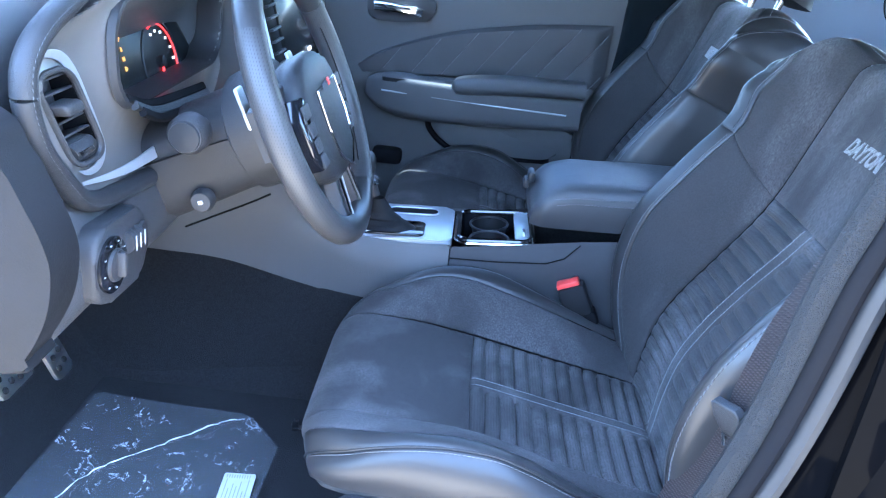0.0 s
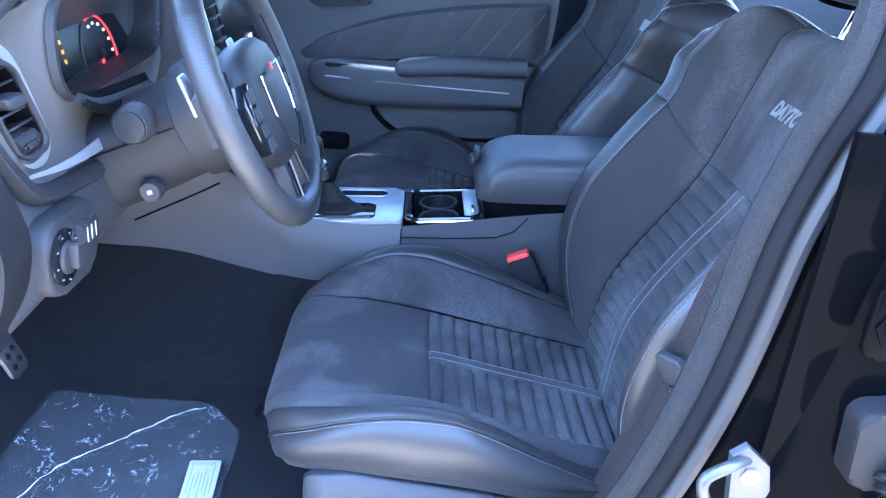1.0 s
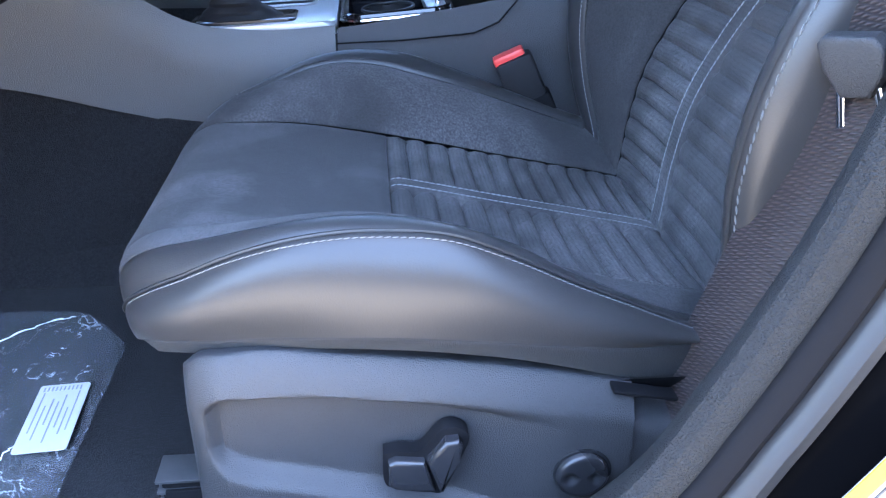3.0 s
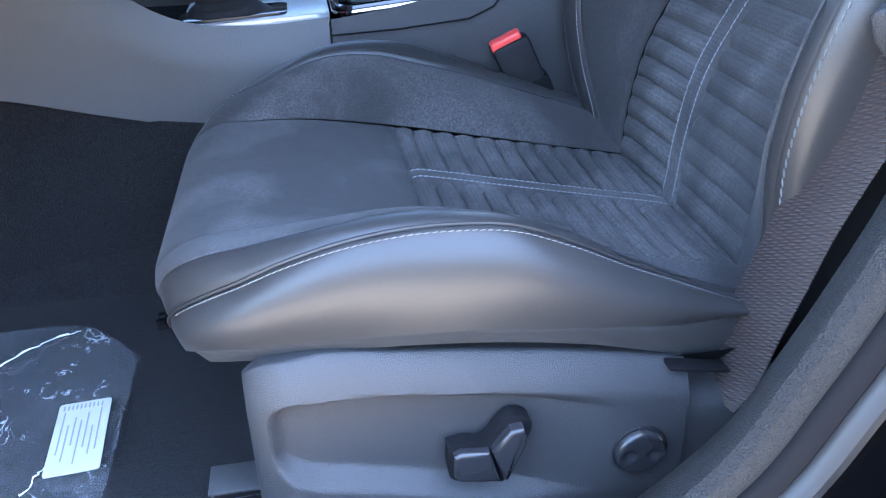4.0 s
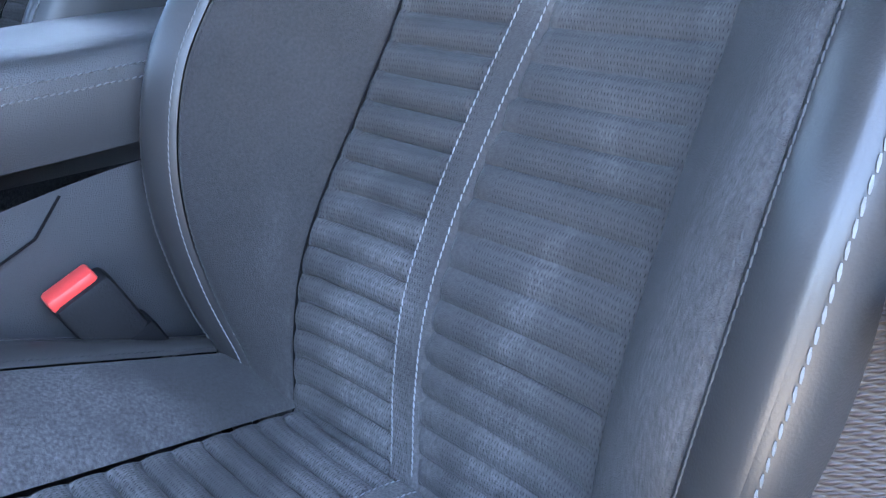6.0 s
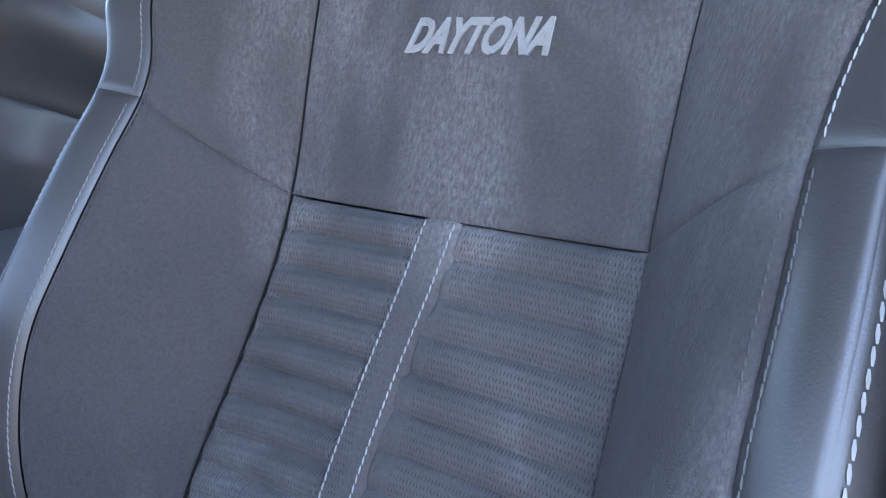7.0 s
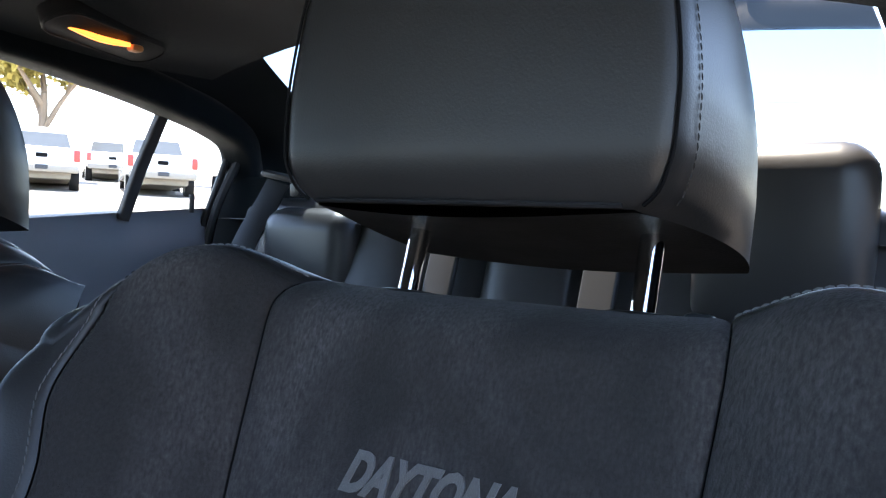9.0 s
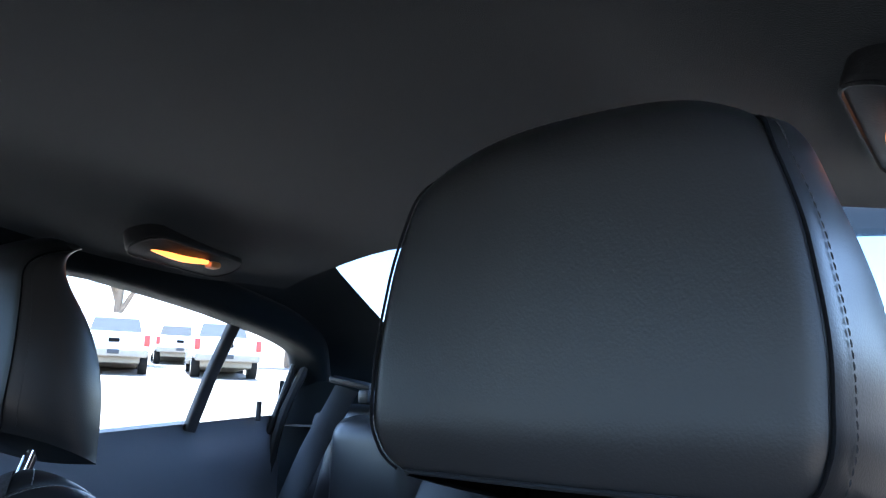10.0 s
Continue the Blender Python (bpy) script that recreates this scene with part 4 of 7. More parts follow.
# ---- cabin shell ----
def cabin():
    x = np.linspace(-0.95, 1.5, 60)
    y = np.linspace(0.66, 2.44, 50)
    X, Y = np.meshgrid(x, y, indexing="ij")
    d = np.abs(Y - MID_Y)
    tunnel = 0.10 * np.clip((0.16 - d) / 0.06, 0, 1)
    front = np.clip((-0.71 - X) / 0.24, 0, 1)
    Z = FLOOR + np.maximum(tunnel, 0) + 0.42 * front ** 1.2 + 0.10 * np.clip((d - 0.82) / 0.05, 0, 1)
    u = np.linspace(-0.95, 1.2, 50)
    w = np.linspace(0, 1, 10)
    wall = [grid(np.array([[(q, MID_Y + sg * (0.135 - 0.035 * k ** 0.7 + 0.02 * np.clip((-0.3 - q) / 0.3, 0, 1)), FLOOR + 0.36 * k) for k in w] for q in u])) for sg in (-1, 1)]
    solid("floor", joined(grid(np.stack([X, Y, Z], -1)), *wall), CARPET, "dark carpeted car floor rising into the footwell", "floor", "structure")
    ys = np.linspace(-0.74, 0.74, 31)
    xs = np.linspace(-0.42, 1.28, 32)
    XX, YY = np.meshgrid(xs, ys, indexing="ij")
    ZZ = ROOF + 0.035 - 0.03 * ((XX - 0.45) / 0.9) ** 2 - 0.05 * np.abs(YY / 0.74) ** 4
    ZZ = ZZ - 0.033 * np.exp(-((XX - 0.92) / 0.30) ** 2) * np.clip((np.abs(YY) - 0.42) / 0.15, 0, 1)
    G = np.stack([XX, MID_Y + YY * (0.88 - 0.05 * XX), ZZ], -1)
    up_ = G + np.array([0, 0, 0.05])
    solid("ceiling", joined(grid(G), grid(up_)), HEADLINER, "dark cloth headliner", "headliner", "structure")
    wide = up_ + np.array([0, 0, 0.012])
    # Both roof edges are stretched outwards, out of view, to block the sun.
    wide[:, :, 1] -= 0.19 * np.clip(-YY / 0.74, 0, 1) ** 4
    wide[:, :, 1] += 0.36 * np.clip(YY / 0.74, 0, 1) ** 2 * (0.6 + 0.4 * np.clip(XX, 0, 1))
    solid("car_roof", grid(wide), PAINT, "black painted car roof with edges stretched to block sun", "roof", "structure")


cabin()


def centre_console():
    con = thing("centre_console", (-0.1, MID_Y, FLOOR + 0.13), "black centre console with silver shifter plate and armrest", "console")
    # front side panel, both sides
    x = np.linspace(-0.72, 0.005, 60)
    for sg in (-1, 1):
        top_ = table(x, [-0.72, -0.55, -0.40, -0.30, -0.20, -0.1, 0.01], [0.46, 0.44, 0.42, 0.36, 0.300, 0.286, 0.292])
        bot = table(x, [-0.72, -0.6, -0.45, -0.31, -0.18, 0.01], [0.225, 0.226, 0.216, 0.178, 0.145, 0.12])
        c = np.linspace(0, 1, 16)
        out = 0.100 + 0.020 * np.sin(np.clip(c * 2.4, 0, 1) * math.pi / 2) - 0.012 * c
        P = np.stack([np.repeat(x[:, None], 16, 1), MID_Y + sg * (out[None, :] + 0.03 * np.clip((-0.25 - x[:, None]) / 0.3, 0, 1)), top_[:, None] + (bot - top_)[:, None] * c[None, :]], -1)
        part("side_panel", grid(P), SOFT, con, "smooth black console side panel")
        x2 = np.linspace(0.008, 0.62, 40)
        top2 = table(x2, [0, 0.06, 0.16, 0.3, 0.7], [0.287, 0.295, 0.312, 0.335, 0.345])
        P = np.stack([np.repeat(x2[:, None], 16, 1), MID_Y + sg * np.repeat((0.100 + 0.016 * np.sin(np.clip(c * 4, 0, 1) * math.pi / 2) - 0.008 * c)[None], 40, 0), top2[:, None] + (0.02 - top2)[:, None] * c[None, :]], -1)
        part("rear_side_panel", grid(P), PLASTIC, con, "grained black console side")
        part("panel_seam", tube([(0.006, MID_Y + sg * 0.117, 0.27), (0.10, MID_Y + sg * 0.1185, 0.274), (0.20, MID_Y + sg * 0.1185, 0.283), (0.235, MID_Y + sg * 0.118, 0.298), (0.262, MID_Y + sg * 0.117, 0.33)], 0.0013, 6), BLACK, con)
    part("knee_seam", tube([(-0.52, MID_Y - 0.1385, 0.282), (-0.50, MID_Y - 0.1370, 0.292), (-0.46, MID_Y - 0.1347, 0.312), (-0.42, MID_Y - 0.1322, 0.332), (-0.38, MID_Y - 0.1270, 0.352), (-0.355, MID_Y - 0.1195, 0.3645)], 0.0022, 6), BLACK, con)
    # shifter plate
    M = turned((-0.095, MID_Y, 0.292), (1, 0, 0.055), (0, 1, 0))
    outline = round_rect(0.205, 0.192, 0.02)
    part("shifter_plate", moved(slab(outline, -0.02, 0.0, 0.006), M), SILVER, con, "satin silver shifter plate")
    part("boot_frame", moved(slab(round_rect(0.15, 0.075, 0.014), 0.0, 0.004, 0.002), M @ pose(-0.03, -0.045, 0)), GLOSS, con)
    boot = [(0.062, 0.030, 0.004), (0.054, 0.026, 0.010), (0.050, 0.027, 0.014), (0.038, 0.020, 0.021), (0.036, 0.022, 0.026), (0.024, 0.016, 0.036), (0.023, 0.017, 0.042), (0.014, 0.012, 0.066)]
    P = np.array([[(u * math.cos(a_) - 0.035 - 0.3 * h_, w * math.sin(a_) - 0.045, h_) for a_ in np.linspace(0, 2 * math.pi, 24, endpoint=False)] for u, w, h_ in boot])
    shifter = part("shifter_boot", moved(grid(P, True), M), RUBBER, con, "black leather shifter boot")
    part("shifter_knob", moved(joined(tube([(-0.06, -0.045, 0.07), (-0.072, -0.045, 0.11)], 0.011, 12), rbox((-0.082, -0.045, 0.135), (0.045, 0.05, 0.055), 0.018, 3)), M), LEATHER, shifter, "black shifter knob")
    part("knob_band", moved(lathe([(0.017, 0), (0.019, 0.004), (0.017, 0.012)], 20), M @ pose(-0.070, -0.045, 0.095)), CHROME, shifter, "chrome shifter collar")
    part("coin_slot", moved(slab(round_rect(0.11, 0.035, 0.016), 0.0, 0.0015), M @ pose(0.012, 0.055, 0)), BLACK, con)
    part("slot_lip", moved(sweep(np.vstack([np.c_[round_rect(0.112, 0.037, 0.017, 6), np.full(28, 0.002)], [(0.056, 0.0015, 0.002)]]), circle(0.002, 6)), M @ pose(0.012, 0.055, 0)), SILVER, con)
    # cup holder bay
    M = turned((0.095, MID_Y, 0.303), (1, 0, 0.09), (0, 1, 0))
    rim = sweep(np.vstack([np.c_[round_rect(0.150, 0.165, 0.026, 8), np.zeros(36)], [(0.075, 0.0565, 0)]]), circle(0.0055, 8))
    part("cup_bay_rim", moved(rim, M), GLOSS, con, "gloss black cup holder surround")
    part("cup_bay_trim", moved(sweep(np.vstack([np.c_[round_rect(0.163, 0.178, 0.03, 8), np.full(36, -0.004)], [(0.0815, 0.059, -0.004)]]), circle(0.003, 6)), M), CHROME, con)
    tray = slab(round_rect(0.148, 0.162, 0.025), -0.075, -0.070)
    wall = grid(np.stack([np.c_[round_rect(0.148, 0.162, 0.025), np.full(24, h_)] for h_ in (0.0, -0.072)]), True)
    part("cup_bay", moved(joined(tray, wall), M), GLOSS, con)
    for cx, cyy in ((-0.012, -0.042), (-0.012, 0.042)):
        t = np.linspace(0, 2 * math.pi, 41)
        cup = part("cup_well", moved(lathe([(0.040, -0.012), (0.036, -0.03), (0.034, -0.066)], 30)[:1] + ([f for f in lathe([(0.040, -0.012), (0.036, -0.03), (0.034, -0.066)], 30)[1] if len(f) == 4],), M @ pose(cx, cyy, 0)), RUBBER, con, "dark cup holder well")
        part("cup_ring", moved(sweep(np.stack([0.0405 * np.cos(t), 0.0405 * np.sin(t), 0 * t - 0.012], 1), circle(0.0025, 8), (0, 0, 1), True, False), M @ pose(cx, cyy, 0)), SEAL, cup, "dark satin ring of a cup holder")
    part("tambour_door", moved(slab(round_rect(0.036, 0.15, 0.008), -0.01, 0.004, 0.003), M @ pose(0.060, 0, 0)), SILVER, con, "satin silver sliding cover")
    part("tambour_grip", moved(rbox((0, 0, 0.006), (0.007, 0.035, 0.006), 0.003), M @ pose(0.060, -0.045, 0)), CHROME, con)
    # armrest
    arm = thing("console_armrest", (0.36, MID_Y, 0.33), "padded black leather console armrest lid with stitching", "armrest")
    x = np.concatenate([0.158 + 0.05 * clustered(16)[:8], np.linspace(0.19, 0.60, 30)])
    lo = table(x, [0.15, 0.2, 0.6], [0.352, 0.352, 0.372])
    hi = table(x, [0.15, 0.165, 0.185, 0.22, 0.3, 0.6], [0.370, 0.400, 0.425, 0.442, 0.450, 0.458])
    rings = []
    for q, l_, h_ in zip(x, lo, hi):
        w = 0.108 - 0.02 * max(0, (0.18 - q) / 0.03)
        rings.append([(q, MID_Y + u * w, l_ + (h_ - l_) * t_) for u, t_ in ((-0.9, 0), (-0.97, 0.25), (-1, 0.5), (-0.99, 0.7), (-0.95, 0.84), (-0.86, 0.93), (-0.65, 0.985), (-0.3, 1), (0.3, 1), (0.65, 0.985), (0.86, 0.93), (0.95, 0.84), (0.99, 0.7), (1, 0.5), (0.97, 0.25), (0.9, 0))])
    V, F = grid(np.array(rings))
    F = F + [tuple(range(16))]
    part("armrest_pad", (V, F), DASH, arm)
    seam = np.array([(q, MID_Y - 0.1085 * (1 if q > 0.19 else 0.93), l_ + (h_ - l_) * 0.62) for q, l_, h_ in zip(x, lo, hi)][6:])
    seam2 = seam + np.array([0, 0.0015, 0.012])
    part("armrest_stitching", joined(stitches(seam, np.tile((0, -1, 0.2), (len(seam), 1))), stitches(seam2, np.tile((0, -1, 0.4), (len(seam), 1)))), THREAD, arm)
    part("armrest_latch", joined(rbox((0.158, MID_Y + 0.03, 0.415), (0.014, 0.04, 0.024), 0.005), rbox((0.150, MID_Y + 0.03, 0.40), (0.012, 0.035, 0.02), 0.004)), SEAL, arm, "grey armrest latch")


centre_console()


def buckle():
    b = thing("seat_belt_buckle", (0.28, 1.42, 0.05), "black seat belt buckle with a red button", "buckle")
    M = turned((0.258, 1.410, 0.232), (0.88, -0.1, 0.42), (0.1, 1, 0))
    part("buckle_body", moved(rbox((0.004, 0, -0.030), (0.054, 0.034, 0.104), 0.007), M), RUBBER, b)
    part("buckle_sleeve", moved(rbox((0.006, 0, -0.060), (0.058, 0.037, 0.040), 0.006), M), BLACK, b, "black buckle sleeve")
    part("buckle_button", moved(rbox((0.0, 0.002, 0.024), (0.046, 0.026, 0.014), 0.004), M), RED, b, "red release button")
    part("buckle_stalk", tube([(0.27, 1.42, 0.19), (0.29, 1.42, 0.10), (0.31, 1.42, 0.0)], 0.012, 8), BLACK, b)
    part("buckle_bolt", joined(rbox((0.293, 1.405, 0.172), (0.016, 0.01, 0.008), 0.002)), STEEL, b)


buckle()


# ---- steering wheel and column ----
def steering():
    n = Vector((math.cos(radians(22)), -0.045, math.sin(radians(22)))).normalized()
    M = turned((-0.215, 1.121, 0.645), (0, 1, 0.0), n.cross(Vector((0, 1, 0))))
    # local: x to the car's right, y up the wheel face, z towards the driver
    if (M.to_3x3() @ Vector((0, 0, 1))).dot(n) < 0:
        M = M @ Matrix.Rotation(math.pi, 4, "Y")
    wheel = thing("steering_wheel", (-0.215, 1.121, 0.645), "black leather steering wheel with three spokes", "steering wheel")
    th = np.linspace(0, 2 * math.pi, 97)
    R = 0.200
    rimP = np.stack([R * np.cos(th), R * np.sin(th) * (1 - 0.03 * np.clip(-np.sin(th) - 0.8, 0, 1)), 0 * th], 1)
    ring = circle(0.0205, 16, 0.0185)
    part("rim", moved(sweep(rimP, ring, (0, 0, 1), True, False), M), LEATHER, wheel, "smooth black leather rim")
    for a0, a1 in ((-60, 35), (145, 240)):
        t = np.radians(np.linspace(a0, a1, 30))
        part("grip", moved(sweep(np.stack([R * np.cos(t), R * np.sin(t), 0 * t], 1), circle(0.0213, 16, 0.0193)), M), PERF_LEATHER, wheel, "perforated leather grip section")
    for a0, a1 in ((-50, 25), (155, 230), (60, 120)):
        t = np.radians(np.linspace(a0, a1, 40))
        sew = (stitches(np.stack([(R - 0.0205) * np.cos(t), (R - 0.0205) * np.sin(t), 0 * t + 0.004], 1), np.stack([-np.cos(t), -np.sin(t), 0 * t], 1), 0.006, 0.008, 0.0014))
        part("rim_stitching", moved(sew, M), BLACK, wheel)
    # hub pad
    sections = [(0.092, 0.076, -0.045), (0.106, 0.088, -0.022), (0.112, 0.092, -0.004), (0.109, 0.090, 0.008), (0.099, 0.082, 0.017), (0.066, 0.056, 0.0215), (0.002, 0.002, 0.023)]
    P = np.array([[(u * np.sign(math.cos(q)) * abs(math.cos(q)) ** 0.7, w * np.sign(math.sin(q)) * abs(math.sin(q)) ** 0.7 - 0.030, h_) for q in np.linspace(0, 2 * math.pi, 40, endpoint=False)] for u, w, h_ in sections])
    part("airbag_pad", moved(grid(P, True), M), COLUMN, wheel, "smooth black airbag cover")
    badge = np.array([(-0.036, 0.034), (0.036, 0.034), (0.038, 0.0), (0.028, -0.03), (0.0, -0.046), (-0.028, -0.03), (-0.038, 0.0)]) * (1.60, 1.55) + (0.004, -0.040)
    H_ = M @ pose(0, 0, -0.0465)
    part("badge", moved(slab(badge, 0.056, 0.071, 0.002), H_), COLUMN, wheel, "gloss black badge panel")
    part("badge_rim", moved(sweep(np.vstack([np.c_[badge, np.full(7, 0.071)], [(*badge[0], 0.071)]]), circle(0.0017, 6), (0, 0, 1)), H_), CHROME, wheel)
    part("badge_mark", moved(joined(rbox((-0.008, 0.012, 0.072), (0.030, 0.009, 0.002), 0.001)), H_), INK, wheel)
    part("badge_stripe", moved(joined(rbox((0.014, 0.013, 0.072), (0.004, 0.011, 0.002), 0.0005), rbox((0.020, 0.013, 0.072), (0.004, 0.011, 0.002), 0.0005)), H_), RED, wheel)
    for sg in (-1, 1):
        arm = np.array([(0.080, 0.042), (0.125, 0.040), (0.186, 0.030), (0.186, -0.035), (0.125, -0.050), (0.085, -0.052)]) * (sg, 1)
        sp = part("spoke", moved(slab(arm, -0.034, -0.008, 0.006), M), COLUMN, wheel)
        pad = np.array([(0.074, 0.044), (0.110, 0.042), (0.134, 0.018), (0.132, -0.030), (0.112, -0.058), (0.078, -0.062)]) * (sg, 1)
        part("button_pod", moved(slab(pad + (0, -0.024), -0.030, 0.0155, 0.006, 3), M), GLOSS, sp, "gloss black button pod")
        for k, yy in enumerate((0.022, 0.002, -0.016, -0.034)):
            part("button", moved(rbox((sg * (0.106 - 0.003 * k), yy * 1.25 - 0.028, 0.0155), (0.036, 0.019, 0.004), 0.0018), M), PLASTIC, sp)
        part("paddle", moved(rbox((sg * 0.132, 0.030, -0.052), (0.026, 0.056, 0.006), 0.003), M), SILVER, wheel, "silver shift paddle")
        foot = np.array([(0.012, -0.070), (0.046, -0.066), (0.060, -0.186), (0.030, -0.190)]) * (sg, 1)
        part("lower_spoke", moved(slab(foot, -0.014, 0.006, 0.005), M), COLUMN, wheel, "black lower spoke")
        part("spoke_inlay", moved(slab(foot * (0.62, 0.72) + (sg * 0.012, -0.036), 0.004, 0.008, 0.001), M), GLOSS, wheel, "gloss black spoke inlay")
        part("spoke_edge", moved(sweep(np.c_[np.vstack([foot[0], foot[3]]) + (sg * 0.004, 0), np.full(2, 0.0075)], circle(0.0016, 6)), M), GRAPHITE, wheel, "thin graphite spoke edge")
    # column shroud with stalks
    col = thing("steering_column", (-0.32, 1.121, 0.57), "black plastic steering column shroud", "steering column")
    P = []
    for d_, w, u, l_ in ((-0.045, 0.088, 0.078, 0.092), (-0.075, 0.094, 0.076, 0.100), (-0.105, 0.092, 0.070, 0.100), (-0.112, 0.078, 0.058, 0.092), (-0.17, 0.072, 0.052, 0.100), (-0.26, 0.078, 0.045, 0.108)):
        P.append([(w * math.cos(q), (u if math.sin(q) > 0 else l_) * math.sin(q) - 0.01, d_) for q in np.linspace(0, 2 * math.pi, 36, endpoint=False)])
    V, F = grid(np.array(P), True)
    part("shroud", moved((V, F + [tuple(range(36))]), M), COLUMN, col)
    part("shroud_seam", moved(sweep(np.array([(-0.086, -0.01, -0.06), (-0.079, -0.012, -0.10), (-0.0755, -0.014, -0.17), (-0.081, -0.016, -0.25)]), circle(0.0015, 6)), M), BLACK, col)
    arm = [(-0.06, 0.010, -0.145), (-0.115, 0.016, -0.143)]
    st = part("stalk", moved(joined(tube(arm, 0.014, 12, (0, 0, 1)), moved(lathe([(0.020, 0), (0.027, 0.006), (0.027, 0.028), (0.022, 0.036)], 24), pose(-0.100, 0.016, -0.143, 0, -90, 0))), M), PLASTIC, col, "black multifunction stalk")
    part("stalk_cap", moved(moved(lathe([(0.021, 0), (0.020, 0.004), (0.001, 0.006)], 24), pose(-0.1355, 0.016, -0.143, 0, -90, 0)), M), SEAL, st, "grey stalk end cap")
    ad = part("adjuster", moved(joined(tube([(-0.02, -0.08, -0.19), (-0.055, -0.092, -0.19)], 0.009, 10), moved(lathe([(0.010, 0), (0.017, 0.006), (0.018, 0.016), (0.014, 0.026)], 18), pose(-0.048, -0.090, -0.19, 0, -90, 0))), M), PLASTIC, col, "black column adjuster knob")
    part("adjuster_mark", moved(rbox((-0.0745, -0.090, -0.19), (0.002, 0.006, 0.007), 0.0005), M), PAPER, ad)


steering()


# ---- dashboard ----
def dashboard():
    dash = thing("dashboard", (-0.6, MID_Y, 0.2), "black dashboard with stitched edge and silver vent bezel", "dashboard")
    y = np.linspace(0.72, 2.40, 90)
    prof = np.array([(-0.95, 0.845), (-0.75, 0.84), (-0.60, 0.825), (-0.52, 0.80), (-0.475, 0.765), (-0.462, 0.72), (-0.468, 0.60), (-0.435, 0.54), (-0.418, 0.48), (-0.435, 0.415), (-0.52, 0.365), (-0.80, 0.35)])
    prof = smooth_path(prof, 60)
    hood = np.exp(-((y - 1.16) / 0.22) ** 4)
    P = []
    for q, h_ in zip(y, hood):
        end = np.clip((q - 0.72) / 0.05, 0, 1) ** 0.5
        X = prof[:, 0] - 0.05 * (1 - end) + 0.045 * h_ * np.clip((prof[:, 1] - 0.72) / 0.05, 0, 1)
        Z = prof[:, 1] + 0.025 * h_ * np.clip((prof[:, 1] - 0.70) / 0.1, 0, 1)
        dent = 0.35 * h_ * np.exp(-((prof[:, 1] - 0.655) / 0.065) ** 4) * np.clip((q - 1.0) / 0.03, 0, 1) * np.clip((1.34 - q) / 0.03, 0, 1)
        P.append(np.stack([X - 0.075 * dent, np.full(60, q), Z], 1))
    V, F = grid(np.array(P))
    part("dash_body", (V, F + [tuple(range(60))]), DASH, dash)
    # end cover by the door opening
    out = np.array([(-0.75, 0.40), (-0.451, 0.415), (-0.424, 0.436), (-0.395, 0.488), (-0.383, 0.541), (-0.388, 0.578), (-0.403, 0.617), (-0.421, 0.654), (-0.47, 0.70), (-0.75, 0.72)])
    part("end_cover", moved(slab(smooth_path(out, 40), 0.0, 0.06, 0.006, 3), turned((0, 0.75, 0), (1, 0, 0), (0, 0, 1))), RUBBER, dash, "black plastic dash end cover")
    # bezel panel with vent and instrument openings, dished towards them
    M = Matrix(((0.0, -0.06, 1.0), (1.0, -0.43, 0.0), (0.0, 0.90, 0.06))).to_4x4()
    M.translation = (-0.438, 0.850, 0.657)
    outer = smooth_path([(0.784, 0.730), (0.776, 0.705), (0.780, 0.664), (0.826, 0.600), (0.868, 0.562), (0.94, 0.549), (1.06, 0.545), (1.20, 0.555), (1.33, 0.58), (1.37, 0.67), (1.33, 0.775), (1.16, 0.805), (1.0, 0.792), (0.90, 0.768), (0.82, 0.754), (0.784, 0.730)], 120)[:-1]
    vent_hole = np.array([(0.850 + u - 0.43 * w, 0.657 + 0.90 * w) for u, w in round_rect(0.074, 0.128, 0.024, 6)])
    dial_hole = np.array([(1.150 + u, 0.706 + w) for u, w in round_rect(0.390, 0.134, 0.056, 6)])

    def edge_distance(p, loop):
        q = np.roll(loop, -1, axis=0) - loop
        t = np.clip(((p[:, None] - loop) * q).sum(2) / ((q * q).sum(1) + 1e-12), 0, 1)
        return np.linalg.norm(p[:, None] - loop - t[:, :, None] * q, axis=2).min(axis=1)

    def inside(p, loop):
        x_, y_ = loop[:, 0], loop[:, 1]
        x2, y2 = np.roll(x_, -1), np.roll(y_, -1)
        px, py = p[:, :1], p[:, 1:]
        return (((y_ > py) != (y2 > py)) & (px < (x2 - x_) * (py - y_) / (y2 - y_ + 1e-12) + x_)).sum(1) % 2 == 1

    n_y, n_z = 150, 68
    yy, zz = np.meshgrid(np.linspace(0.77, 1.38, n_y), np.linspace(0.54, 0.81, n_z), indexing="ij")
    flat = np.stack([yy.ravel(), zz.ravel()], 1)
    d_out, d_vent, d_dial = edge_distance(flat, outer), edge_distance(flat, vent_hole), edge_distance(flat, dial_hole)
    keep = inside(flat, outer) & ~inside(flat, vent_hole) & ~inside(flat, dial_hole)
    relief = -0.452 + 0.020 * np.exp(-d_out / 0.020) + 0.016 * np.exp(-d_vent / 0.014) + 0.026 * np.exp(-d_dial / 0.030)
    for loop in (vent_hole, dial_hole, outer):
        near = (inside(flat, loop) if loop is not outer else ~inside(flat, loop)) & (edge_distance(flat, loop) < 0.009)
        q = np.roll(loop, -1, axis=0) - loop
        t = np.clip(((flat[near][:, None] - loop) * q).sum(2) / ((q * q).sum(1) + 1e-12), 0, 1)
        foot = loop + t[:, :, None] * q
        best = np.linalg.norm(flat[near][:, None] - foot, axis=2).argmin(axis=1)
        flat[near] = foot[np.arange(near.sum()), best]
    V = np.stack([relief, flat[:, 0], flat[:, 1]], 1)
    F = []
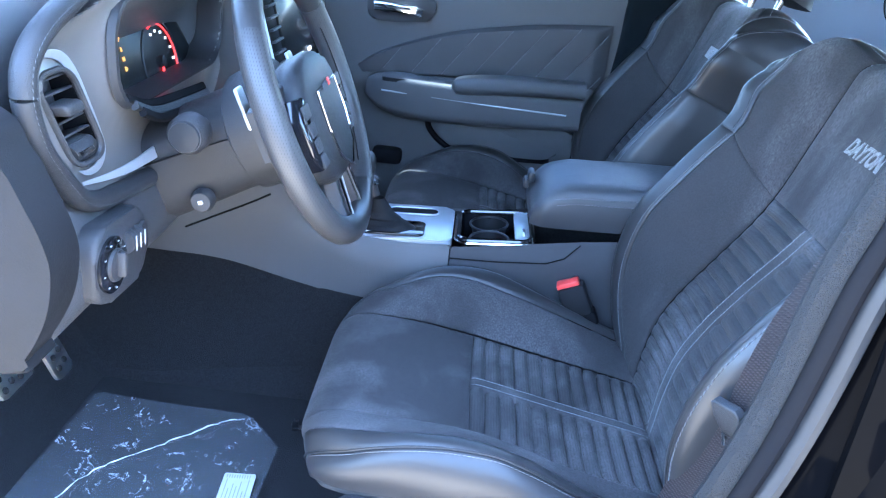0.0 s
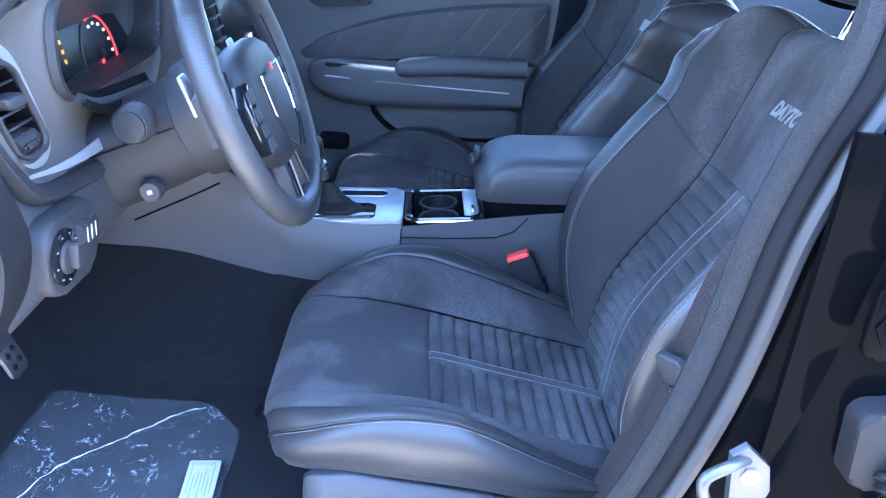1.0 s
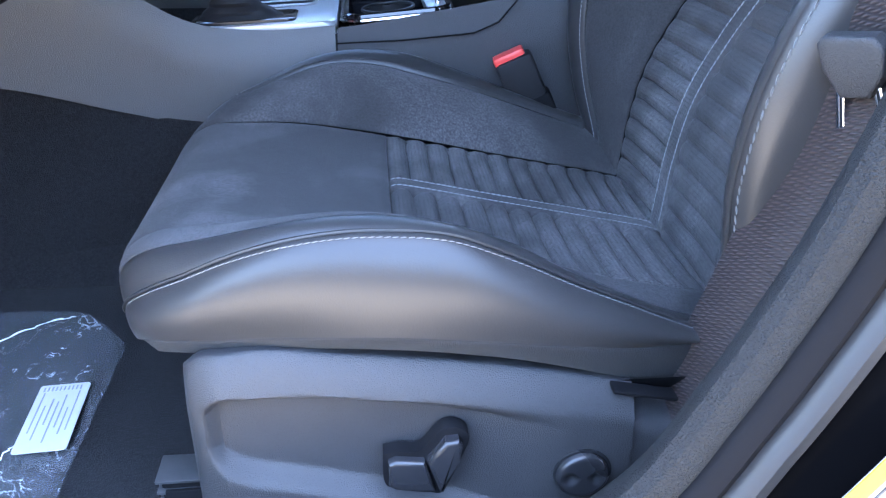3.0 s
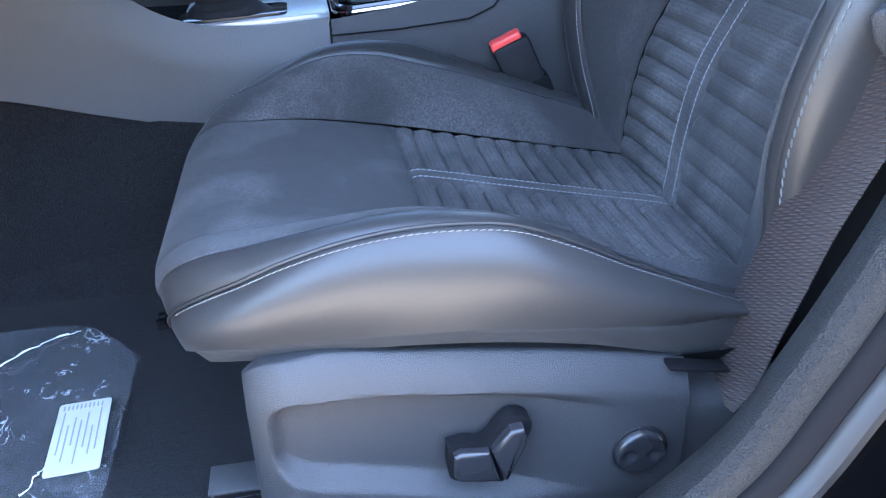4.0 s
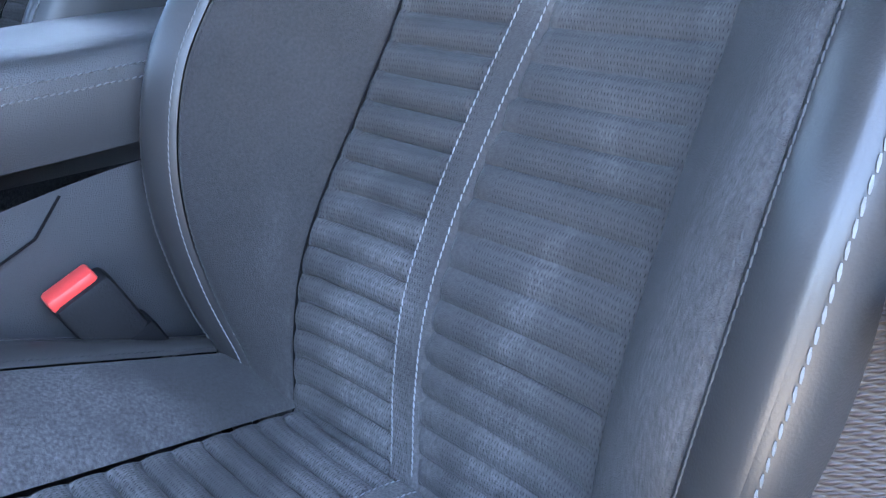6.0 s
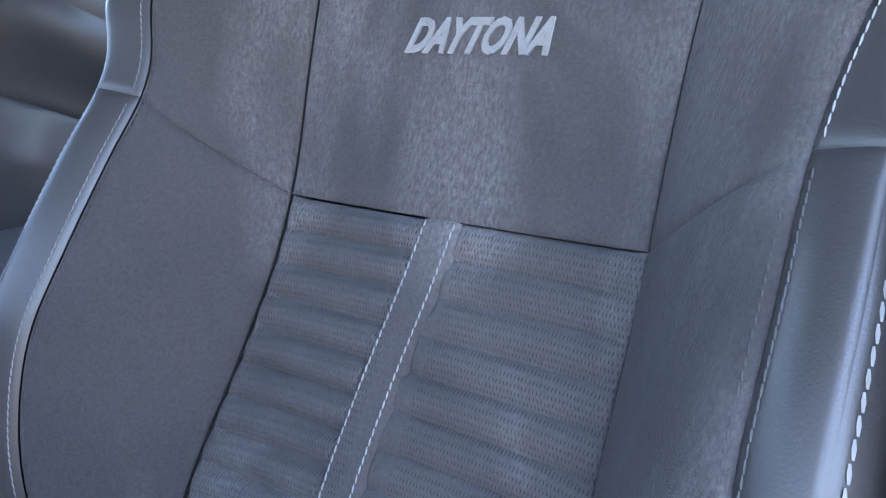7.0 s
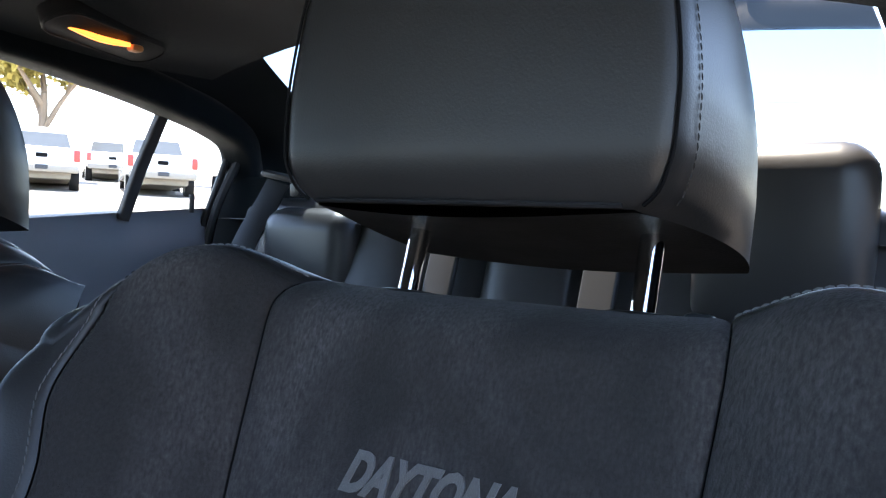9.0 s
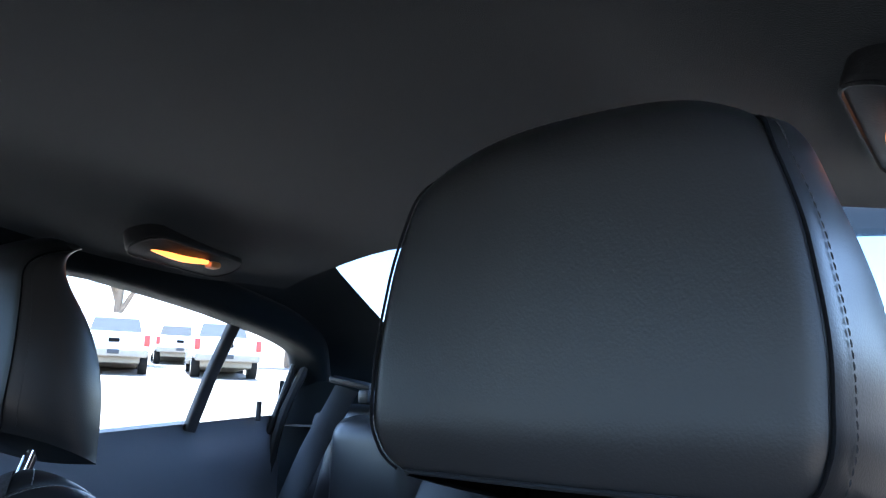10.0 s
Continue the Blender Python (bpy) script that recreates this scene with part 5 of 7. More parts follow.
    for i in range(n_y - 1):
        for j in range(n_z - 1):
            q = (i * n_z + j, (i + 1) * n_z + j, (i + 1) * n_z + j + 1, i * n_z + j + 1)
            if keep[list(q)].any():
                F.append(q)
    part("bezel_panel", (V, F), BEZEL, dash, "satin bronze grey instrument bezel panel")
    # Flush silver strip that paints the bezel's highlight round the vent.
    cheek = smooth_path([(0.800, 0.728), (0.822, 0.733), (0.852, 0.725), (0.874, 0.703), (0.896, 0.664), (0.920, 0.618), (0.928, 0.594), (0.914, 0.580), (0.888, 0.580), (0.868, 0.588)], 40)
    part("vent_sheen", sweep(np.c_[np.full(40, -0.4375), cheek], round_rect(0.019, 0.0036, 0.0016), (1, 0, 0), True, True, 0.04 + 0.96 * np.sin(np.linspace(0.02, 3.12, 40))), SILVER, dash, "silver strip drawn as the bezel's sheen round the vent")
    part("vent_lip", moved(sweep(np.vstack([np.c_[round_rect(0.074, 0.128, 0.024, 8), np.full(36, 0.008)], [(0.037, 0.040, 0.008)]]), circle(0.0042, 8)), M), PLASTIC, dash, "black vent edge")
    part("vent_box", moved(grid(np.stack([np.c_[round_rect(0.074, 0.128, 0.024), np.full(24, h_)] for h_ in (0.004, -0.06)]), True), M), BLACK, dash)
    part("vent_back", moved(slab(round_rect(0.074, 0.128, 0.024), -0.06, -0.055), M), BLACK, dash)
    for k in range(5):
        part("vent_slat", moved(moved(rbox((0, 0, 0), (0.071, 0.0036, 0.042), 0.0015), pose(0, 0.048 - 0.019 * k, -0.016, -20, 0, 0)), M), PLASTIC, dash)
    part("vent_tab", moved(rbox((-0.002, 0.016, 0.008), (0.040, 0.017, 0.026), 0.006, 3), M), PLASTIC, dash, "black vent direction tab")
    part("vent_cap", moved(slab(round_rect(0.070, 0.030, 0.012), -0.03, 0.004, 0.004), M @ pose(0, -0.047, 0)), PLASTIC, dash, "solid lower part of the vent")
    part("vent_wheel", moved(moved(lathe([(0.016, -0.020), (0.016, 0.020)], 20), pose(-0.004, -0.046, -0.006, 0, 90, 0)), M), PLASTIC, dash)
    part("vent_wheel_grip", moved(rbox((-0.006, -0.047, 0.0115), (0.034, 0.008, 0.004), 0.002), M), CHROME, dash)
    # stitched roll round the bezel and silver strip below it
    edge = smooth_path([(-0.455, 1.06, 0.812), (-0.445, 0.95, 0.795), (-0.434, 0.869, 0.779), (-0.431, 0.808, 0.760), (-0.431, 0.774, 0.735), (-0.431, 0.764, 0.708), (-0.431, 0.766, 0.682), (-0.431, 0.777, 0.649), (-0.431, 0.795, 0.622), (-0.431, 0.817, 0.596), (-0.431, 0.850, 0.562), (-0.430, 0.885, 0.545), (-0.429, 0.940, 0.535), (-0.428, 1.04, 0.524)], 110)
    part("edge_roll", tube(edge, 0.0135, 12), COLUMN, dash, "padded stitched edge of the dash skin")
    nn = np.tile((1.0, -0.5, 0), (110, 1))
    away_ = np.stack([0 * edge[:, 0], -np.gradient(edge[:, 2]), np.gradient(edge[:, 1])], 1)
    away_ /= np.linalg.norm(away_, axis=1)[:, None] + 1e-9
    for d_ in (-0.0045, 0.0035):
        part("dash_stitching", stitches(edge + np.array([0.0118, 0, 0]) + away_ * d_, nn, 0.0072, 0.0050, 0.0009), THREAD, dash, "light grey dash stitching")
    part("bezel_lower", sweep(smooth_path([(-0.432, 0.864, 0.574), (-0.426, 0.92, 0.566), (-0.422, 0.98, 0.561), (-0.420, 1.045, 0.560)], 24), round_rect(0.017, 0.004, 0.0018), (1, 0, 0.3), True, True, np.linspace(0.25, 1.0, 24)), SILVER, dash, "silver lower bezel")
    # instrument cluster
    C = turned((-0.474, 1.175, 0.664), (0, 1, 0), (-0.22, 0, 1))
    if (C.to_3x3() @ Vector((0, 0, 1))).x < 0:
        C = C @ Matrix.Rotation(math.pi, 4, "Y")
    cl = part("instrument_display", moved(slab(round_rect(0.42, 0.20, 0.05), -0.02, 0.0, 0.003), C @ pose(0, 0.018, 0)), SCREEN, dash, "dark instrument display behind clear cover")
    t = np.radians(np.linspace(-75, 112, 50))
    part("dial_arc", moved(sweep(np.stack([0.035 + 0.057 * np.cos(t), 0.057 * np.sin(t) - 0.014, 0 * t + 0.001], 1), round_rect(0.0024, 0.002, 0.0008), (0, 0, 1)), C), REDLED, cl, "red dial arc")
    t = np.radians(np.linspace(0, 360, 61))
    part("dial_ring", moved(sweep(np.stack([0.035 + 0.063 * np.cos(t), 0.063 * np.sin(t) - 0.014, 0 * t + 0.001], 1), circle(0.0012, 6), (0, 0, 1), True, False), C), SEAL, cl, "grey rim of the dial")
    for q in np.radians(np.linspace(-70, 110, 9)):
        part("dial_mark", moved(rbox((0.035 + 0.046 * math.cos(q), 0.046 * math.sin(q) - 0.014, 0.001), (0.007, 0.004, 0.001), 0.0003), C), WHITETEXT, cl)
    part("dial_pointer", moved(sweep(np.array([(0.035, -0.014, 0.003), (0.023, -0.044, 0.003)]), circle(0.0018, 6), (0, 0, 1)), C), REDLED, cl, "red pointer")
    part("dial_hub", moved(lathe([(0.010, 0), (0.009, 0.006), (0.001, 0.007)], 16), C @ pose(0.035, -0.014, 0)), GLOSS, cl)
    for k, letter in enumerate("PRND"):
        part("gear_letter", moved(word(letter, 0.009), C @ pose(-0.086, 0.038 - 0.0135 * k, 0.0016)), AMBERTEXT, cl, "amber gear letter")
    part("display_text", moved(rbox((-0.074, -0.034, 0.001), (0.012, 0.004, 0.001), 0.0003), C), AMBERTEXT, cl)
    part("display_text", moved(rbox((-0.070, -0.043, 0.001), (0.009, 0.003, 0.001), 0.0003), C), REDLED, cl)
    # hood tunnel round the display and stepped lip below it
    rings = [(1.04, -0.486), (1.0, -0.440), (1.0, -0.424), (1.02, -0.419), (1.06, -0.420), (1.10, -0.428)]
    part("hood_ring", grid(np.stack([np.c_[np.full(len(dial_hole), d_), (dial_hole - dial_hole.mean(0)) * (1 + (k_ - 1) * 0.7, k_) + dial_hole.mean(0)] for k_, d_ in rings]), True), COLUMN, dash, "black hood round the instruments")
    for k in range(3):
        lipP = smooth_path([(-0.424 + 0.007 * k, 0.975 + 0.008 * k, 0.652 - 0.010 * k), (-0.420 + 0.007 * k, 1.03 + 0.006 * k, 0.632 - 0.010 * k), (-0.418 + 0.007 * k, 1.12, 0.622 - 0.010 * k), (-0.418 + 0.007 * k, 1.24, 0.612 - 0.010 * k)], 24)
        part("hood_step", sweep(lipP, round_rect(0.012, 0.010, 0.003), (1, 0, 0.6)), COLUMN if k % 2 else BLACK, dash, "stepped black lip under the instruments")
    # light switch panel
    L = turned((-0.414, 0.890, 0.474), (0.0, 1, -0.06), (0.0, 0.06, 1))
    if (L.to_3x3() @ Vector((0, 0, 1))).x < 0:
        L = L @ Matrix.Rotation(math.pi, 4, "Y")
    part("switch_panel", moved(slab(round_rect(0.15, 0.10, 0.035), -0.03, 0.012, 0.008, 3), L), PLASTIC, dash, "black light switch panel")
    part("light_dial", moved(lathe([(0.036, 0.012), (0.036, 0.016), (0.033, 0.018), (0.001, 0.018)], 32), L @ pose(-0.035, 0.0, 0)), GLOSS, dash)
    part("light_knob", moved(joined(lathe([(0.022, 0.016), (0.020, 0.022), (0.001, 0.023)], 28), rbox((0, 0.002, 0.026), (0.009, 0.034, 0.014), 0.004)), L @ pose(-0.035, 0, 0)), PLASTIC, dash, "black headlight knob")
    for k in range(8):
        q = radians(30 + 40 * k)
        part("dial_print", moved(rbox((-0.035 + 0.030 * math.cos(q), 0.030 * math.sin(q), 0.0185), (0.0035, 0.0014, 0.001), 0.0003), L), PAPER, dash)
    for k in range(3):
        part("dimmer_wheel", moved(moved(lathe([(0.016, -0.004), (0.016, 0.004)], 16), pose(0.012 + 0.013 * k, 0.012, 0.008, 0, 90, 0)), L), PLASTIC, dash)
        part("dimmer_mark", moved(rbox((0.012 + 0.013 * k, 0.012, 0.0245), (0.0020, 0.020, 0.001), 0.0003), L), PAPER, dash)
    part("panel_button", moved(lathe([(0.013, 0.01), (0.012, 0.016), (0.001, 0.017)], 20), L @ pose(0.058, 0.014, 0)), PLASTIC, dash)
    # centre stack: screen and vents
    S = turned((-0.375, 1.56, 0.668), (0, 1, 0), (-0.25, 0, 1))
    if (S.to_3x3() @ Vector((0, 0, 1))).x < 0:
        S = S @ Matrix.Rotation(math.pi, 4, "Y")
    part("stack_bezel", moved(slab(round_rect(0.40, 0.24, 0.05), -0.16, 0.028, 0.01, 3), S), GRAPHITE, dash, "satin graphite centre bezel")
    part("stack_rim", moved(sweep(np.vstack([np.c_[round_rect(0.385, 0.225, 0.045, 8), np.full(36, 0.028)], [(0.1925, 0.0675, 0.028)]]), circle(0.005, 8)), S), SILVER, dash, "satin silver rim of the centre bezel")
    scr = part("touch_screen", moved(slab(round_rect(0.235, 0.17, 0.012), 0.02, 0.034, 0.003), S), SCREEN, dash, "dark touch screen")
    for k in range(3):
        part("screen_icon", moved(rbox((-0.08 + 0.07 * k, -0.06, 0.0345), (0.03, 0.008, 0.001), 0.0003), S), WHITETEXT, scr)
    for sg in (-1, 1):
        part("stack_vent", moved(slab(round_rect(0.058, 0.17, 0.02), 0.01, 0.032, 0.004), S @ pose(sg * 0.155, 0, 0)), BLACK, dash)
        for k in range(8):
            part("vent_slat", moved(rbox((sg * 0.155, 0.07 - 0.02 * k, 0.034), (0.054, 0.004, 0.012), 0.001), S), PLASTIC, dash)
    part("centre_panel", moved(slab(round_rect(0.20, 0.22, 0.03), -0.05, 0.01, 0.01), S @ pose(0.02, -0.23, -0.03)), PLASTIC, dash)
    part("start_button", moved(lathe([(0.018, 0), (0.018, 0.01), (0.001, 0.012)], 20), turned((-0.42, 1.34, 0.50), (0, 1, 0), (-0.2, 0, 1))), REDLED, dash, "round start button with a red light")
    part("far_vent", moved(slab(round_rect(0.10, 0.13, 0.03), -0.03, 0.02, 0.006), turned((-0.455, 2.26, 0.655), (0, 1, 0), (-0.1, 0, 1))), GRAPHITE, dash)
    solid("firewall", grid(np.array([[(-0.95, q, h_) for h_ in (FLOOR, 0.3, 0.9)] for q in (0.60, 1.55, 2.45)])), CARPET, "dark carpeted bulkhead under the dashboard", "bulkhead", "structure")
    # pedals
    for cy_, cz, w, h_, name in ((1.075, 0.195, 0.05, 0.115, "accelerator_pedal"), (0.965, 0.220, 0.085, 0.065, "brake_pedal")):
        pd = thing(name, (-0.66, cy_, FLOOR + 0.1), "drilled brushed metal " + name.replace("_", " "), "pedal")
        Mp = turned((-0.63, cy_, cz), (0, 1, 0), (-0.45, 0, 1))
        if (Mp.to_3x3() @ Vector((0, 0, 1))).x < 0:
            Mp = Mp @ Matrix.Rotation(math.pi, 4, "Y")
        part("pedal_plate", moved(slab(round_rect(w, h_, 0.01), 0, 0.006, 0.002), Mp), STEEL, pd)
        for i in range(int(w / 0.020)):
            for j in range(int(h_ / 0.020)):
                part("rubber_dot", moved(lathe([(0.0055, 0.005), (0.0055, 0.008), (0.001, 0.009)], 10), Mp @ pose((i - (int(w / 0.020) - 1) / 2) * 0.020, (j - (int(h_ / 0.020) - 1) / 2) * 0.020 + 0.005 * (i % 2), 0)), RUBBER, pd)
        part("pedal_arm", tube([(-0.64, cy_, cz + 0.02), (-0.75, cy_, cz + 0.12), (-0.82, cy_, cz + 0.3)], 0.009, 8), BLACK, pd)


dashboard()


# ---- plastic floor cover with paper label ----
def floor_film():
    film = thing("plastic_mat", (-0.46, 1.16, FLOOR), "crinkled clear plastic protective sheet on the carpet", "plastic sheet")
    n = 60
    u, w = np.meshgrid(np.linspace(0, 1, n), np.linspace(0, 1, n), indexing="ij")
    x = -0.70 + 0.42 * u + 0.02 * w * (1 - u)
    y = 0.86 + 0.455 * w - 0.02 * u * w
    rnd = np.array([[noise.noise((a_ * 9, b_ * 7, 3.1)) + 0.5 * noise.noise((a_ * 31, b_ * 23, 1.7)) + 0.9 * max(0, 0.25 - abs(noise.noise((a_ * 4 + b_ * 3, b_ * 9, 7.7)))) for b_ in np.linspace(0, 1, n)] for a_ in np.linspace(0, 1, n)])
    z = FLOOR + 0.010 + 0.006 * rnd
    keep_x = x + 0.0
    corner = np.clip((u + w - 1.82) / 0.18, 0, 1)
    z = z + 0.035 * corner ** 1.5
    keep_x = x - 0.055 * corner
    y = y - 0.060 * corner
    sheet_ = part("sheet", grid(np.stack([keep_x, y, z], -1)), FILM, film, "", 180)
    sheet_.visible_shadow = False
    rnd_ = random.Random(4)
    # White threads painted on the sheet as glints along its folds.
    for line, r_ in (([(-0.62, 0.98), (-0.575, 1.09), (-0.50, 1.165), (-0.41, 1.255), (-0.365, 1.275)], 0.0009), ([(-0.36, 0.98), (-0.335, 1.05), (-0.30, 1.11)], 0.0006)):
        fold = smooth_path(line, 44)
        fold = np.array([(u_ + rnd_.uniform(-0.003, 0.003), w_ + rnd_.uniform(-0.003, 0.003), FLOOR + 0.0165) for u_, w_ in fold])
        part("crease", sweep(fold, circle(r_, 5), (0, 0, 1), True, True, [rnd_.uniform(0.3, 1.6) for _ in range(44)]), WHITE, film, "white thread drawn as the glint along a plastic fold")
    lab = part("paper_label", moved(slab(round_rect(0.056, 0.118, 0.004), 0, 0.001), pose(-0.318, 1.055, FLOOR + 0.022, 0, 0, 4)), PAPER, film, "white printed paper label")
    for k in range(7):
        part("printed_line", moved(rbox((-0.02 + 0.0065 * k, -0.01 if k % 2 else 0.008, 0.0015), (0.0014, 0.07 - 0.012 * (k % 3), 0.0006), 0), pose(-0.318, 1.055, FLOOR + 0.022, 0, 0, 4)), FAINT, lab)
    part("bar_code", joined(*[moved(rbox((-0.022 + 0.0045 * k, 0.050, 0.0015), (0.0016, 0.008, 0.0006), 0), pose(-0.318, 1.055, FLOOR + 0.022, 0, 0, 4)) for k in range(10)]), FAINT, lab)
    bit = thing("floor_debris", (-0.24, 1.286, FLOOR), "small black clip with a brown strap end on the carpet", "scrap")
    part("clip", moved(joined(rbox((0, 0, 0.004), (0.014, 0.022, 0.008), 0.003), rbox((0.003, 0.012, 0.010), (0.008, 0.010, 0.006), 0.002)), pose(-0.263, 1.285, FLOOR + 0.004, 0, 0, 15)), RUBBER, bit)
    part("strap_end", moved(slab(round_rect(0.050, 0.012, 0.003), 0, 0.002), pose(-0.234, 1.284, FLOOR + 0.004, 0, 0, -4)), WEB, bit, "brown strap end")


floor_film()


# ---- driver side door opening ----
def door_opening():
    edge = smooth_path([(0.52, 0.80, 1.13), (0.43, 0.73, 1.0), (0.405, 0.69, 0.83), (0.375, 0.69, 0.727), (0.354, 0.69, 0.640), (0.342, 0.69, 0.546), (0.329, 0.688, 0.468), (0.312, 0.685, 0.40), (0.289, 0.682, 0.33), (0.267, 0.68, 0.278), (0.240, 0.678, 0.222), (0.200, 0.675, 0.155), (0.12, 0.672, 0.09), (0.02, 0.672, 0.04), (-0.12, 0.672, 0.02), (-0.7, 0.672, 0.02)], 150)
    _, A, _ = frames_along(edge, (0, 1, 0))
    # A lies in the plane of the opening, across the edge
    if A[50][0] < 0:
        A = -A
    pil = thing("door_frame", (0.35, 0.68, 0.02), "grained grey pillar trim with rubber seal beside the driver seat", "pillar", kind="structure")

    def strip(prof):
        P = np.array([[e + a_ * u + np.array([0, w, 0]) for u, w in prof] for e, a_ in zip(edge, A)])
        return grid(P)

    part("pillar_trim", strip([(0.12, 0.11), (0.06, 0.075), (0.02, 0.040), (0.005, 0.018), (0.0, 0.005), (0.005, -0.003), (0.018, -0.005), (0.026, -0.002), (0.028, 0.006)]), PILLAR, pil, "grained dark grey pillar trim")
    part("rubber_seal", strip([(0.026, 0.006), (0.027, -0.005), (0.031, -0.009), (0.040, -0.011), (0.048, -0.006), (0.050, 0.006)]), BLACK, pil, "dusty black rubber door seal")
    part("seal_lip", strip([(0.048, 0.004), (0.051, -0.010), (0.058, -0.016), (0.066, -0.015), (0.073, -0.005), (0.074, 0.006)]), SEAL, pil, "smooth grey seal lip")
    part("pillar_body", strip([(0.072, 0.006), (0.076, -0.004), (0.082, -0.010), (0.120, -0.027), (0.126, -0.036), (0.14, -0.046), (0.20, -0.056), (0.205, -0.060), (0.28, -0.062), (0.42, -0.060), (0.70, -0.03)]), PAINT, pil, "gloss black painted door pillar")
    # striker
    stk = thing("door_striker", (0.40, 0.63, 0.385), "white metal door striker bolted to the pillar", "striker")
    M = turned((0.388, 0.622, 0.385), (1, 0.05, 0.25), (-0.25, 0, 1))
    part("striker_plate", moved(slab(np.array([(-0.022, -0.042), (0.012, -0.046), (0.026, -0.02), (0.026, 0.012), (0.004, 0.044), (-0.014, 0.036)]), 0, 0.010, 0.003), M @ Matrix.Rotation(math.pi, 4, "X") if (M.to_3x3() @ Vector((0, 0, 1))).y > 0 else M), ZINC, stk)
    loop = smooth_path([(0.391, 0.622, 0.408), (0.361, 0.600, 0.414), (0.333, 0.590, 0.404), (0.338, 0.590, 0.378), (0.364, 0.602, 0.352), (0.388, 0.622, 0.350)], 30)
    part("striker_loop", tube(loop, 0.0065, 10, (0, 1, 0)), ZINC, stk, "white striker loop")
    part("striker_bolt", moved(lathe([(0.011, 0.0), (0.011, 0.004), (0.006, 0.005), (0.001, 0.003)], 6), turned((0.390, 0.613, 0.392), (1, 0, 0), (0, 0, 1))), STEEL, stk)
    # rubber wiring boot and hinge bolt of the rear door
    boot = thing("wiring_boot", (0.53, 0.63, 0.44), "black ribbed rubber wiring boot on the pillar", "cable boot")
    M = turned((0.515, 0.615, 0.445), (1, 0, 0.1), (-0.1, 0, 1))
    if (M.to_3x3() @ Vector((0, 0, 1))).y > 0:
        M = M @ Matrix.Rotation(math.pi, 4, "X")
    part("boot_base", moved(slab(round_rect(0.075, 0.095, 0.018), -0.01, 0.022, 0.008, 3), M), RUBBER, boot)
    path = smooth_path([(0.525, 0.595, 0.425), (0.535, 0.575, 0.39), (0.55, 0.568, 0.34), (0.57, 0.57, 0.28), (0.60, 0.58, 0.22)], 60)
    part("bellows", sweep(path, circle(0.020, 14), (0, 1, 0), True, True, 1 + 0.16 * np.sin(np.arange(60) * 1.25)), RUBBER, boot)
    hin = thing("hinge_bolt", (0.49, 0.625, 0.58), "black painted door hinge bolt with washer", "bolt")
    part("bolt", moved(joined(lathe([(0.024, 0), (0.024, 0.004), (0.015, 0.005), (0.015, 0.012), (0.001, 0.013)], 6)), turned((0.492, 0.617, 0.575), (1, 0, 0), (0, 0, 1))), PAINT, hin)
    part("bolt_plate", moved(slab(round_rect(0.075, 0.085, 0.018), 0, 0.006, 0.003), turned((0.50, 0.622, 0.58), (1, 0, 0), (0, 0, 1))), PAINT, hin)
    hin2 = thing("pivot_bracket", (0.53, 0.62, 0.66), "black painted metal rear door pivot bracket", "bracket")
    part("hinge_leaf", moved(slab(round_rect(0.09, 0.10, 0.02), 0, 0.02, 0.006), turned((0.535, 0.62, 0.665), (1, 0, 0), (0, 0, 1))), PAINT, hin2)
    part("hinge_pin", tube([(0.575, 0.60, 0.60), (0.575, 0.60, 0.73)], 0.010, 10, (0, 1, 0)), CHROME, hin2)
    # tyre and load stickers
    for c in ((0.314, 0.628, 0.156),):
        st = thing("pillar_sticker", c, "white and yellow printed information sticker on black pillar", "sticker", "pillar stickers")
        M = turned(c, (0.50, -0.02, 0.866), (0.866, 0.05, -0.50))
        if (M.to_3x3() @ Vector((0, 0, 1))).y > 0:
            M = M @ Matrix.Rotation(math.pi, 4, "X")
        part("sticker_sheet", moved(slab(round_rect(0.22, 0.060, 0.006), 0, 0.0012), M), STICKER, st)
        part("sticker_band", moved(rbox((0, 0.024 if (M.to_3x3() @ Vector((0, 1, 0))).x < 0 else -0.024, 0.0014), (0.215, 0.013, 0.0008), 0), M), YELLOW, st, "yellow header band")
        for k in range(5):
            part("printed_line", moved(rbox((-0.01 * (k % 2), (0.012 - 0.008 * k) * (-1 if (M.to_3x3() @ Vector((0, 1, 0))).x > 0 else 1), 0.0014), (0.17 - 0.02 * (k % 3), 0.0016, 0.0008), 0), M), INK, st)
    # belt
    belt = thing("seat_belt", (0.30, 0.82, 0.09), "brown black seat belt webbing with hanging latch plate", "seat belt")
    P = smooth_path([(0.296, 0.842, 0.075), (0.305, 0.838, 0.105), (0.316, 0.836, 0.15), (0.334, 0.834, 0.20), (0.348, 0.832, 0.25), (0.360, 0.824, 0.31), (0.368, 0.812, 0.37), (0.376, 0.802, 0.42), (0.390, 0.792, 0.50), (0.412, 0.784, 0.58), (0.44, 0.775, 0.66), (0.53, 0.76, 0.84), (0.57, 0.755, 0.96)], 80)
    P[:, 0] += 0.004 * np.sin(np.linspace(0, 1, 80) * 15)
    part("webbing", sweep(P, round_rect(0.056, 0.0024, 0.001, 2), (-0.92, -0.30, 0.2)), WEB, belt)
    M = turned((0.362, 0.800, 0.397), (0.45, -0.80, 0.20), (-0.10, -0.30, 0.95)) @ Matrix.Scale(0.76, 4)
